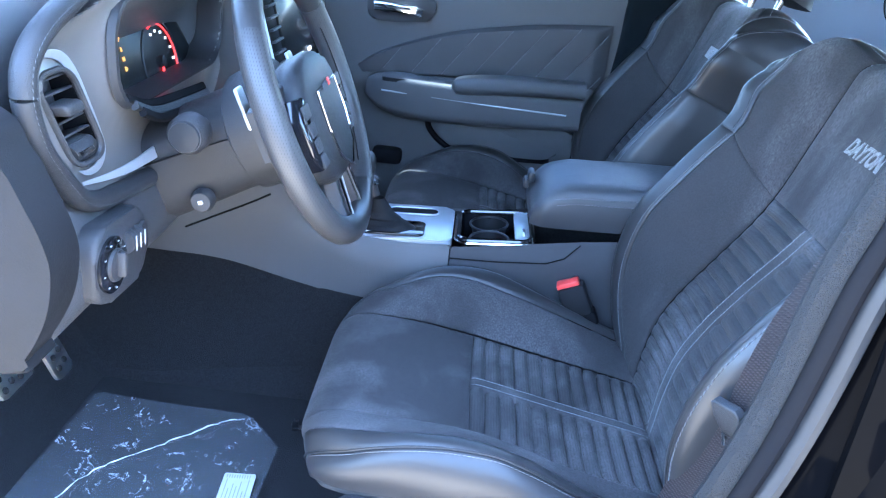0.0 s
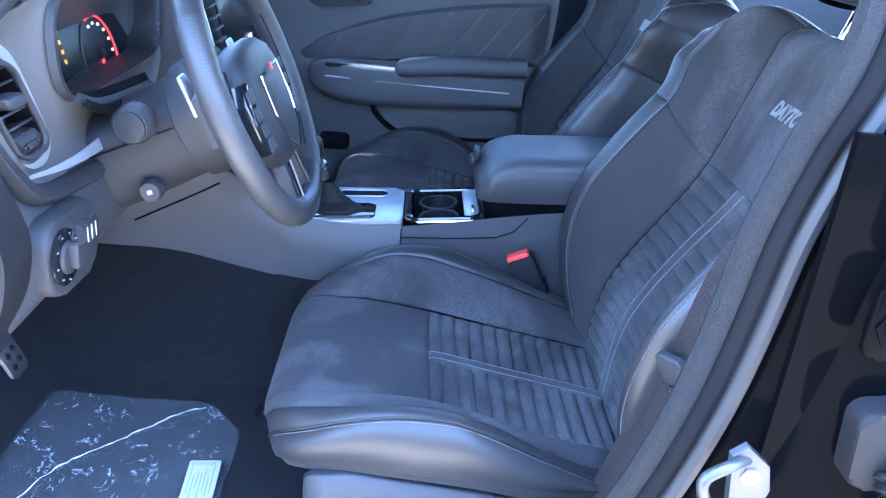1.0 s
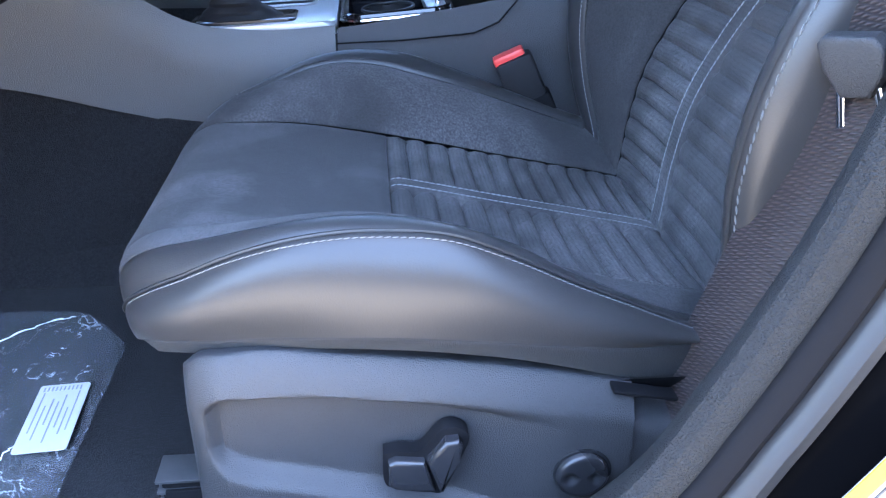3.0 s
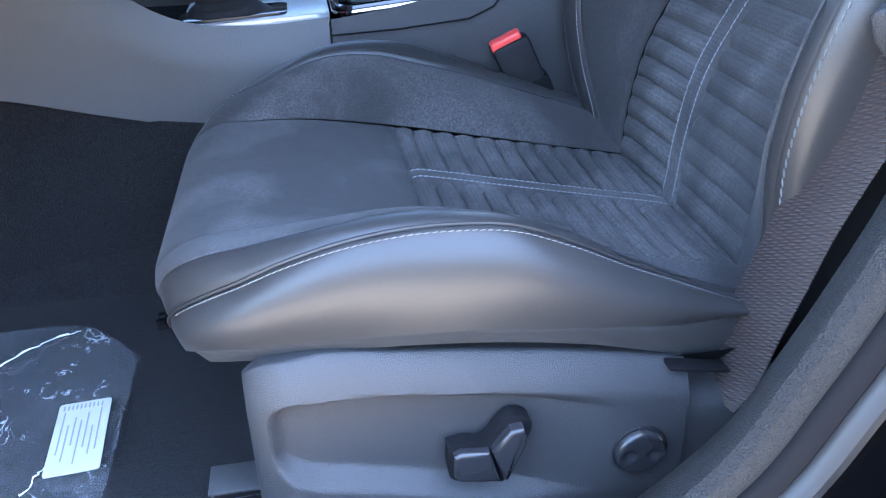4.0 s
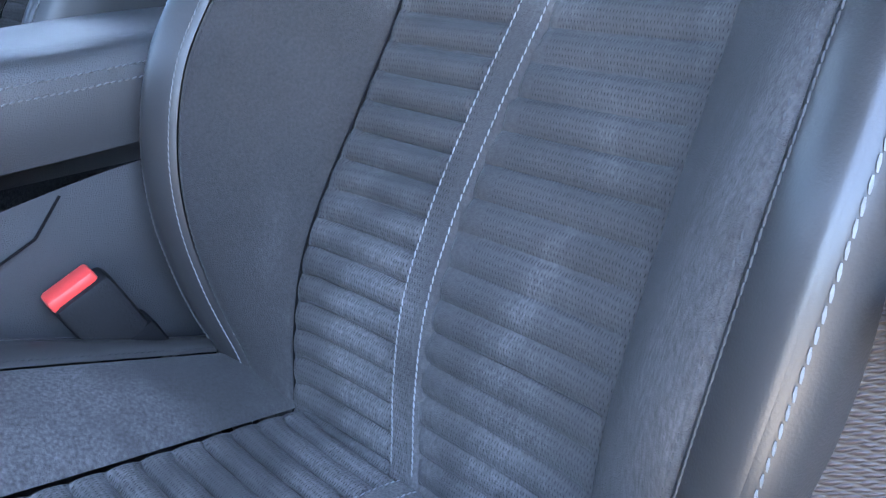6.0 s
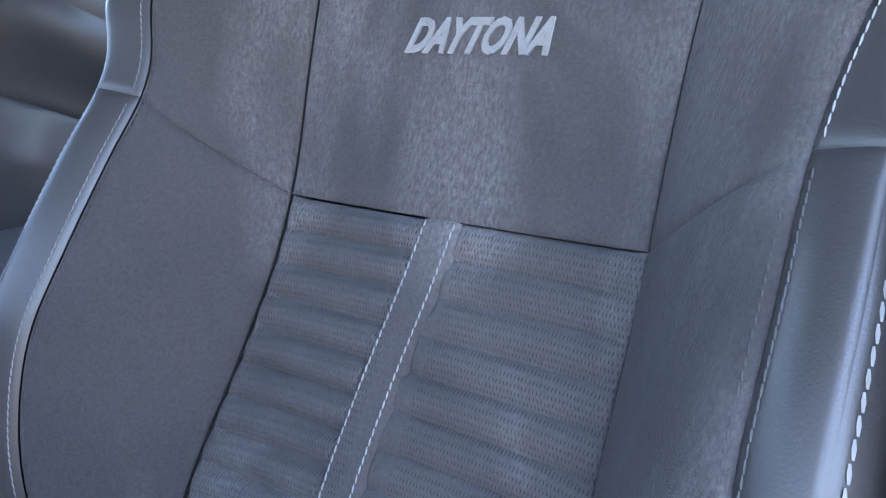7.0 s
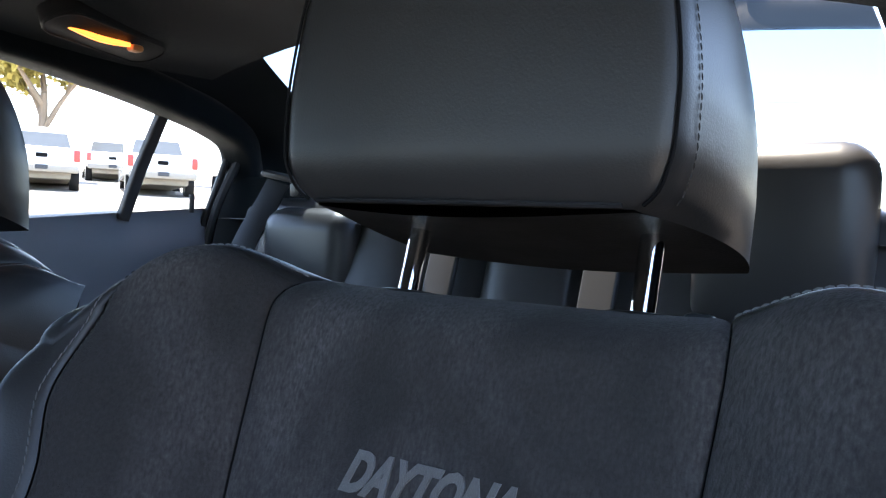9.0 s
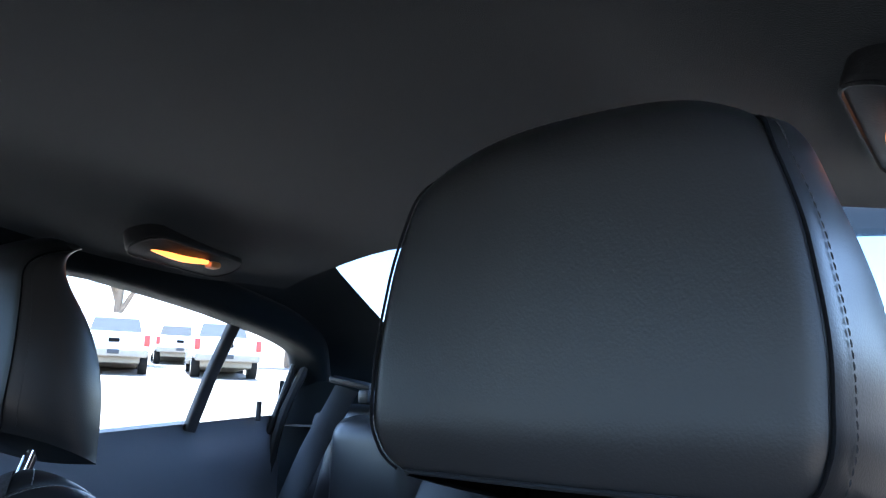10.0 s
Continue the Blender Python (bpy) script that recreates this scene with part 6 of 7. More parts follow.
    part("latch_grip", moved(slab(np.array([(-0.030, 0.020), (-0.024, 0.026), (0.020, 0.024), (0.028, 0.014), (0.026, -0.008), (0.012, -0.030), (-0.014, -0.030), (-0.028, -0.004)]), -0.008, 0.008, 0.004, 3), M), PLASTIC, belt, "black latch plate grip")
    part("latch_tongue", moved(sweep(np.array([(-0.016, -0.022, 0), (-0.020, -0.060, 0), (-0.012, -0.072, 0), (0.012, -0.072, 0), (0.020, -0.060, 0), (0.016, -0.022, 0)]), round_rect(0.008, 0.003, 0.001, 2), (0, 0, 1)), M), CHROME, belt, "bright metal latch tongue")
    ring = thing("belt_guide", (0.57, 0.75, 0.97), "black shoulder belt guide on the pillar", "belt guide")
    part("guide", rbox((0.57, 0.752, 0.965), (0.075, 0.03, 0.06), 0.012), PLASTIC, ring)
    solid("pillar_foot", thick(np.array([[(u, 0.655 - 0.02 * (u - 0.4), w) for w in np.linspace(-0.35, 0.75, 8)] for u in np.linspace(0.42, 1.3, 8)]), (0, 0.01, 0)), PAINT, "gloss black body panel behind the pillar", "car body", "structure")
    # inner pillar panel, coloured near black to stand for the interior shadow
    P = np.array([[(0.40 + 0.06 * h_ + 0.16 * h_ * h_ + 0.22 * u, 0.785 + 0.01 * u, 0.15 + 0.95 * h_) for u in np.linspace(0, 1, 8)] for h_ in np.linspace(0, 1, 20)])
    solid("pillar_panel", grid(P), BLACK, "inner door pillar panel blackened for interior shadow", "pillar", "structure")


door_opening()


# ---- passenger side doors, pillars ----
def side_wall():
    y0 = 2.30

    def door(name, x0, x1, label, group, belt_z):
        d = thing(name, ((x0 + x1) / 2, y0, 0.0), label, "car door", group)
        nx, nz = 50, 40
        x = np.linspace(x0, x1, nx)
        z = np.linspace(-0.04, 1, nz)
        top_ = table(x, [-0.6, 0.4, 0.9, 1.2, 1.5], [0.765, 0.768, 0.780, 0.805, 0.830])
        Z = -0.04 + (top_[:, None] + 0.04) * np.linspace(0, 1, nz)[None, :]
        X = np.repeat(x[:, None], nz, 1)
        Y = y0 + 0.03 * np.clip((Z - 0.7) / 0.1, 0, 1) ** 2 - 0.02 * np.exp(-((Z - 0.42) / 0.05) ** 2)
        # The rear panel is coloured paler to stand for light from outside.
        part("door_panel", grid(np.stack([X, Y, Z], -1)), SOFT, d, "soft black door panel") if "front" in name else part("door_panel", grid(np.stack([X, Y, Z], -1)), DOORLIT, d, "door panel paled to slate grey for outside light")
        P = np.array([[(q, y0 + 0.02 + 0.06 * t_, tz + 0.004 * math.sin(t_ * math.pi)) for t_ in np.linspace(0, 1, 4)] for q, tz in zip(x, top_)])
        part("window_sill", grid(P), SOFT, d)
        part("panel_crease", tube([(q, y0 + 0.012, tz - 0.075) for q, tz in zip(x, top_)][2:-2], 0.003, 6), BLACK, d)
        return d

    d = door("front_passenger_door", -0.52, 0.42, "black quilted passenger door with armrest and silver handle", "passenger side doors", 0.82)
    # quilted insert
    n, m = 70, 30
    u, w = np.meshgrid(np.linspace(0, 1, n), np.linspace(0, 1, m), indexing="ij")
    x = -0.33 + 0.72 * u
    lo = 0.440 + 0.025 * u
    hi = table(x, [-0.34, -0.325, -0.28, -0.2, -0.1, 0.09, 0.2, 0.4], [0.448, 0.462, 0.496, 0.535, 0.571, 0.613, 0.630, 0.648])
    z = lo + (hi - lo) * w
    q = (x - z * 0.75) / 0.085
    off = 0.010 + 0.0022 * (np.abs(np.sin(math.pi * q)) ** 0.35 - 1) * np.clip(w * 12, 0, 1) * np.clip((1 - w) * 12, 0, 1)
    tuck = 0.012 * (1 - np.clip(np.minimum(np.minimum(w, 1 - w) * 14, np.minimum(u, 1 - u) * 18), 0, 1))
    part("quilted_insert", grid(np.stack([x, y0 - 0.012 - off + tuck, z], -1)), DASH, d, "quilted black leather door insert")
    lines = []
    for k in range(-9, 10):
        zz = np.linspace(0.46, 0.66, 40)
        xx = 0.085 * k + 0.75 * zz
        ok = (xx > -0.31) & (xx < 0.38) & (zz < table(xx, [-0.34, -0.28, -0.2, -0.1, 0.09, 0.2, 0.4], [0.448, 0.496, 0.535, 0.571, 0.613, 0.630, 0.648]) - 0.010)
        if ok.sum() > 4:
            lines.append(stitches(np.stack([xx[ok], np.full(ok.sum(), y0 - 0.0208), zz[ok]], 1), np.tile((0, -1, 0), (ok.sum(), 1)), 0.009, 0.0080, 0.0015))
    part("insert_stitching", joined(*lines), THREAD, d, "light grey quilting stitches")
    arm = smooth_path([(-0.29, 2.262, 0.410), (-0.22, 2.245, 0.402), (-0.12, 2.238, 0.394), (0.1, 2.234, 0.394), (0.33, 2.240, 0.398)], 30)
    part("armrest", sweep(arm, round_rect(0.052, 0.104, 0.024), (0, 0, 1), True, True, table(np.linspace(0, 1, 30), [0, 0.05, 0.15, 1], [0.45, 0.7, 0.95, 1.0])), SOFT, d, "padded black door armrest")
    pad = smooth_path([(-0.04, 2.222, 0.444), (0.0, 2.218, 0.452), (0.12, 2.216, 0.464), (0.33, 2.220, 0.472)], 30)
    part("armrest_pad", sweep(pad, round_rect(0.075, 0.042, 0.018), (0, 0, 1), True, True, table(np.linspace(0, 1, 30), [0, 0.06, 0.2, 1], [0.5, 0.8, 1.0, 1.0])), SOFT, d, "leather armrest pad")
    part("bright_strip", sweep(smooth_path([(-0.243, 2.214, 0.411), (-0.12, 2.209, 0.408), (-0.02, 2.2075, 0.405), (0.13, 2.2075, 0.401), (0.289, 2.2105, 0.397)], 30), round_rect(0.006, 0.004, 0.0015, 2), (0, 0, 1)), SILVER, d, "bright strip below the armrest")
    part("switch_plate", moved(slab(round_rect(0.20, 0.045, 0.016), 0, 0.010, 0.003), pose(-0.145, 2.236, 0.438, 0, 0, 1)), RUBBER, d, "black window switch plate")
    part("window_switch", rbox((-0.12, 2.228, 0.450), (0.03, 0.016, 0.008), 0.003), PLASTIC, d)
    pocket = np.array([(-0.085, 0.335), (0.10, 0.332), (0.32, 0.330), (0.30, 0.280), (0.257, 0.241), (0.10, 0.238), (-0.02, 0.248), (-0.07, 0.285)])
    part("map_pocket", moved(slab(smooth_path(np.vstack([pocket, pocket[:1]]), 60)[:-1], 0, 0.018, 0.008, 3), turned((0, y0 - 0.004, 0), (1, 0, 0), (0, 0, 1))), SOFT, d, "smooth black map pocket")
    # Near-black tube paints the shadow in the gap round the pocket.
    part("pocket_shadow_gap", tube(smooth_path([(-0.11, 2.296, 0.345), (-0.098, 2.296, 0.29), (-0.03, 2.296, 0.238), (0.10, 2.296, 0.226), (0.27, 2.296, 0.230)], 30), 0.009, 8, (0, 1, 0)), BLACK, d, "black tube drawn as the shadow round the map pocket")
    hb = np.array([(-0.31, 0.655), (-0.13, 0.665), (-0.12, 0.615), (-0.16, 0.598), (-0.29, 0.595)])
    part("handle_cup", moved(slab(smooth_path(np.vstack([hb, hb[:1]]), 40)[:-1], 0.0, 0.012, 0.006), turned((0, y0 - 0.0, 0), (1, 0, 0), (0, 0, 1))), PLASTIC, d)
    part("inner_handle", sweep(smooth_path([(-0.285, 2.275, 0.632), (-0.24, 2.268, 0.634), (-0.18, 2.266, 0.630), (-0.15, 2.272, 0.624)], 20), round_rect(0.014, 0.026, 0.006), (0, 0, 1)), CHROME, d, "silver inner door handle")
    part("speaker_cover", moved(lathe([(0.09, 0), (0.088, 0.008), (0.001, 0.012)], 36), turned((-0.36, y0 - 0.002, 0.17), (1, 0, 0), (0, 0, 1))), PLASTIC, d)
    part("door_bin", rbox((-0.22, 2.28, 0.20), (0.09, 0.05, 0.05), 0.015), BLACK, d)
    r = door("rear_passenger_door", 0.50, 1.42, "black rear passenger door panel below its window", "passenger side doors", 0.84)
    part("armrest", sweep(smooth_path([(0.62, 2.305, 0.50), (0.9, 2.300, 0.51), (1.3, 2.300, 0.55)], 24), round_rect(0.05, 0.09, 0.02), (0, 0, 1)), SOFT, r)
    part("lock_pin", tube([(1.362, 2.31, 0.81), (1.362, 2.31, 0.852)], 0.006, 8, (0, 1, 0)), PLASTIC, r)
    part("quarter_bar", sweep(np.array([(1.198, 2.325, 0.79), (1.215, 2.292, 0.90), (1.234, 2.25, 1.01)]), round_rect(0.026, 0.02, 0.006), (0, 1, 0)), PLASTIC, r, "dark upright bar in the rear window")
    # outer door skin
    solid("door_skin", grid(np.array([[(q, 2.42 + 0.03 * math.sin(h_ * 3), -0.25 + 1.0 * h_) for h_ in np.linspace(0, 1, 8)] for q in np.linspace(-2.3, 2.5, 12)])), PAINT, "black outer car side", "car body", "structure")
    # glass
    def pane(x0, x1):
        return thick(np.array([[(q, 2.345 - 0.13 * h_ ** 1.2, 0.78 + 0.31 * h_) for h_ in np.linspace(0, 1, 6)] for q in np.linspace(x0, x1, 6)]), (0, 0.004, 0.003))

    # The unseen front pane gets added tint and shadow to weaken the sun.
    for k, (x0, x1) in enumerate(((-0.55, 0.42), (0.5, 1.48))):
        w = solid("window_%d" % (k + 1), pane(x0, x1), REARGLASS if k == 0 else GLASS, "front side window glass tinted to weaken the sun" if k == 0 else "clear side window glass", "window", "structure")
        w.visible_shadow = k == 0
    # pillars and roof rails
    b = smooth_path([(0.38, 2.325, -0.02), (0.42, 2.325, 0.212), (0.462, 2.325, 0.347), (0.502, 2.325, 0.455), (0.515, 2.325, 0.596), (0.50, 2.32, 0.72), (0.46, 2.31, 0.82), (0.45, 2.24, 1.02), (0.47, 2.17, 1.10)], 40)
    solid("pillar_passenger", sweep(b, round_rect(0.185, 0.07, 0.02), (0, 1, 0), True, True, table(np.linspace(0, 1, 40), [0, 0.6, 0.75, 1], [1, 1, 0.68, 0.65])), HEADLINER, "dark cloth centre door pillar", "pillar", "structure")
    rail = smooth_path([(-0.60, 2.30, 0.84), (-0.35, 2.24, 0.98), (0.0, 2.20, 1.06), (0.4, 2.185, 1.096), (0.83, 2.19, 1.088), (0.94, 2.192, 1.080), (1.12, 2.21, 1.058), (1.23, 2.225, 1.040), (1.35, 2.245, 1.018), (1.45, 2.27, 0.985), (1.50, 2.30, 0.92), (1.53, 2.315, 0.80)], 60)
    solid("roof_rail", sweep(rail, round_rect(0.09, 0.07, 0.025), (0, 0, 1)), HEADLINER, "dark cloth roof rail above the passenger windows", "roof rail", "structure")
    one = smooth_path([(1.00, 2.19, 1.09), (1.14, 2.21, 1.065), (1.26, 2.23, 1.04), (1.37, 2.255, 1.015), (1.46, 2.28, 0.95), (1.52, 2.31, 0.80)], 24)
    two = smooth_path([(1.10, 1.97, 1.145), (1.24, 2.00, 1.135), (1.34, 2.056, 1.116), (1.50, 2.085, 1.04), (1.66, 2.11, 0.965), (1.88, 2.16, 0.86)], 24)
    t_ = np.linspace(0, 1, 12)[None, :, None]
    P = one[:, None] * (1 - t_) + two[:, None] * t_
    P[:, :, 1] += 0.03 * np.sin(t_[0, :, 0] * math.pi)[None, :]
    solid("rear_pillar_passenger", grid(P), HEADLINER, "dark cloth rear roof pillar", "pillar", "structure")
    solid("door_edge_strip", joined(tube(smooth_path([(1.385, 2.315, 0.60), (1.420, 2.305, 0.80), (1.462, 2.285, 0.92), (1.468, 2.270, 0.955), (1.452, 2.262, 0.975)], 24), 0.011, 8, (0, 1, 0)), tube(smooth_path([(1.405, 2.325, 0.78), (1.432, 2.312, 0.87), (1.450, 2.298, 0.945)], 14), 0.008, 8, (0, 1, 0))), SEAL, "grey door seal strip at the rear window", "seal", "structure")


side_wall()


def driver_rear():
    t_ = np.linspace(0, 1, 10)
    solid("rear_pillar_driver", grid(np.array([[(1.10 + 0.45 * u + (0.15 + 0.13 * u) * q, 0.80 + (0.185 - 0.105 * u) * q + 0.02 * math.sin(q * math.pi), 1.04 - 0.18 * u + (0.10 - 0.08 * u) * q) for q in t_] for u in np.linspace(0, 1, 10)])), HEADLINER, "dark cloth rear roof pillar", "pillar", "structure")
    rail = smooth_path([(-0.60, 0.80, 0.80), (-0.35, 0.88, 0.95), (0.0, 0.90, 1.08), (0.5, 0.91, 1.125), (0.85, 0.905, 1.115), (1.10, 0.88, 1.085), (1.28, 0.86, 1.045), (1.5, 0.80, 0.92)], 60)
    solid("roof_rail_driver", sweep(rail, round_rect(0.09, 0.07, 0.025), (0, 0, 1)), HEADLINER, "dark cloth roof rail above the driver opening", "roof rail", "structure")


driver_rear()


# ---- rear seat, shelf, rear window ----
def rear_bench():
    bench = thing("rear_bench", (1.2, MID_Y, FLOOR), "black leather rear bench seat with grey bands", "rear seat")
    for cy_, w in ((1.06, 0.50), (1.495, 0.21), (1.95, 0.50)):
        n, m = 24, 40
        s = np.linspace(-1, 1, n)
        v = np.linspace(0, 1, m)
        P = np.array([[(1.26 + 0.20 * q + 0.02 * abs(t_) ** 3 + 0.07 * max(0, (q - 0.93) / 0.07) ** 2, cy_ + t_ * w / 2 * (0.985 if abs(t_) > 0.9 else 1), 0.24 + 0.635 * q - 0.01 * max(0, (q - 0.93) / 0.07) ** 2) for t_ in s] for q in v])
        P, N = puffed(P, (-1, 0, 0), 0.018, 0.02)
        part("bench_back", grid(P), LEATHER, bench)
        P = np.array([[(1.28 - 0.52 * q, cy_ + t_ * w / 2, 0.25 + 0.05 * q - 0.12 * max(0, (q - 0.85) / 0.15) ** 2) for t_ in s] for q in v])
        P, N = puffed(P, (0, 0, 1), 0.018, 0.02)
        part("bench_cushion", grid(P), LEATHER, bench)
    part("back_core", thick(np.array([[(1.285 + 0.20 * q, 0.84 + 1.42 * t_, 0.22 + 0.61 * q) for t_ in np.linspace(0, 1, 4)] for q in np.linspace(0, 1, 4)]), (0.04, 0, -0.01)), LEATHER, bench)
    for y in (1.658, 1.350):
        part("centre_band", sweep(np.array([(1.245 + 0.20 * q, y, 0.26 + 0.58 * q) for q in np.linspace(0, 1, 8)]), round_rect(0.062, 0.014, 0.005), (-1, 0, 0.3)), SEAL, bench, "grey band on the centre backrest")
    part("bench_base", rbox((1.05, MID_Y, 0.04), (0.5, 1.4, 0.22), 0.03), BLACK, bench)
    for cy_, hh in ((1.085, 0.945), (2.00, 0.83)):
        hr = thing("rear_headrest", (1.46, cy_, 0.80), "black leather rear headrest", "headrest", "rear headrests")
        part("headrest_pad", rbox((1.44, cy_, hh - 0.15), (0.12, 0.25, 0.30), 0.05, 4), LEATHER, hr)
        part("headrest_stem", tube([(1.46, cy_, 0.72), (1.46, cy_, 0.83)], 0.007, 8, (0, 1, 0)), CHROME, hr)
    solid("parcel_shelf", grid(np.array([[(1.42 + 0.5 * u, 0.80 + 1.5 * t_, 0.80 + 0.02 * u) for t_ in np.linspace(0, 1, 6)] for u in np.linspace(0, 1, 5)])), HEADLINER, "dark cloth parcel shelf behind the rear seat", "shelf", "structure")
    # rear window
    def pane(u0, u1, t0=-1, t1=1):
        return thick(np.array([[(1.27 + 0.58 * u, MID_Y - 0.03 + t_ * (0.525 + 0.12 * u), 1.148 - 0.27 * u + 0.03 * (1 - t_ * t_)) for t_ in np.linspace(t0, t1, 13)] for u in np.linspace(u0, u1, 7)]), (0, 0, 0.004))

    for k_, (u0, u1, t0, t1, m_, label_) in enumerate(((0.52, 1.0, -1, 1, GLASS, "clear rear window glass"), (0.22, 0.52, -1, 0.5, REARGLASS, "blue tinted part of the rear window"), (0.0, 0.22, -1, 0.5, TINT, "dark shade band along the rear window"), (0.0, 0.52, 0.5, 1, REARGLASS, "tinted corner of the rear window"))):
        w = solid("window_%d" % (3 + k_), pane(u0, u1, t0, t1), m_, label_, "window", "structure")
        w.visible_shadow = m_ is TINT or t0 > 0
    solid("rear_header", sweep(np.array([(1.265, MID_Y - 0.03 + t_ * 0.56, 1.160 + 0.03 * (1 - t_ * t_)) for t_ in np.linspace(-1, 1, 13)]), round_rect(0.06, 0.05, 0.015), (0, 0, 1)), HEADLINER, "dark cloth header above the rear window", "header", "structure")
    solid("window_7", thick(np.array([[(-0.42 - 0.60 * u, MID_Y + t_ * (0.60 + 0.15 * u), 1.12 - 0.26 * u + 0.04 * (1 - t_ * t_)) for t_ in np.linspace(-1, 1, 13)] for u in np.linspace(0, 1, 7)]), (0, 0, 0.004)), WINDSCREEN, "tinted windscreen glass", "window", "structure")
    solid("rear_side_trim", thick(np.array([[(1.405 + 0.13 * u + 0.06 * h_, 2.325 - 0.36 * u, 0.1 + 0.80 * h_) for h_ in np.linspace(0, 1, 8)] for u in np.linspace(-0.08, 1, 9)]), (0.02, 0.01, 0)), HEADLINER, "dark trim panel beside the rear seat", "trim", "structure")
    # rear belts
    b = thing("rear_seat_belt", (1.44, 2.13, 0.60), "grey rear seat belt hanging from its guide", "seat belt", "rear seat belts")
    part("webbing", sweep(smooth_path([(1.448, 2.128, 0.885), (1.425, 2.135, 0.84), (1.370, 2.150, 0.74), (1.30, 2.17, 0.56), (1.26, 2.18, 0.42)], 24), round_rect(0.060, 0.003, 0.001, 2), (-1, -0.25, 0.3)), SEAL, b)
    part("guide", moved(rbox((0, 0, 0), (0.105, 0.024, 0.014), 0.005), turned((1.452, 2.118, 0.897), (0.25, -1, -0.18), (1, 0.2, 0.2))), PLASTIC, b)
    part("guide_clip", rbox((1.442, 2.062, 0.868), (0.026, 0.03, 0.03), 0.006), SEAL, b)


rear_bench()


def dome_lamp(x, y, z, sg):
    lamp = thing("roof_lamp", (x, y, z), "dark grab handle housing with glowing amber reading lamp", "lamp", "roof lamps")
    M = turned((x, y, z), (1, -0.30 * sg if sg < 0 else 0.03, -0.02), (0, 1, 0.35 * sg))
    if (M.to_3x3() @ Vector((0, 0, 1))).z > 0:
        M = M @ Matrix.Rotation(math.pi, 4, "X")
    part("lamp_housing", moved(slab(round_rect(0.25, 0.075, 0.034, 8), -0.05, 0.008, 0.006, 3), M), RUBBER, lamp, "dark plastic lamp housing")
    part("housing_rim", moved(sweep(np.vstack([np.c_[round_rect(0.245, 0.070, 0.032, 8), np.full(36, 0.008)], [(0.1225, 0.003, 0.008)]]), circle(0.0022, 6)), M), RUBBER, lamp, "dark rim of the lamp housing")
    lens = smooth_path([(x - 0.080, y - 0.020, z - 0.006), (x - 0.02, y - 0.012, z - 0.011), (x + 0.035, y - 0.008, z - 0.009)] if sg < 0 else [(x - 0.070, y + 0.004, z - 0.012), (x - 0.02, y + 0.010, z - 0.014), (x + 0.03, y + 0.004, z - 0.012)], 20)
    part("lamp_lens", sweep(lens, round_rect(0.013, 0.010, 0.004), (0, 0, 1), True, True, np.sin(np.linspace(0.35, 2.5, 20)) ** 0.7), AMBER, lamp, "glowing amber lens")
    part("lamp_clip", rbox((x + 0.048, y - 0.006 if sg < 0 else y + 0.006, z - 0.012), (0.022, 0.022, 0.012), 0.005), AMBERPLASTIC, lamp, "amber lamp switch")


dome_lamp(0.975, 2.050, 1.094, -1)
dome_lamp(0.895, 0.985, 1.078, 1)


# ---- outside ----
GROUND = FLOOR - 0.32


def ground_z(x, y):
    """The lot climbs gently away from the passenger side."""
    return GROUND + 0.066 * (0.5 * (x - 0.6) + 0.87 * (y - 1.55))


span = (-3000, -60, 0, 60, 3000)
solid("ground", grid(np.array([[(u, w, ground_z(u, w)) for w in span] for u in span])), ASPHALT, "pale sunlit asphalt parking lot", "ground", "structure")


# unseen wall added behind the open driver door to darken light and reflections
solid("wall_driver_side", thick(np.array([[(u, -3.3, ground_z(u, -3.3) - 0.2 + w) for w in (0, 1.3, 2.6)] for u in (-14, -5, 4, 14)]), (0, -0.25, 0)), WALLPAINT, "unseen dark taupe wall added to dim reflections", "wall", "structure")

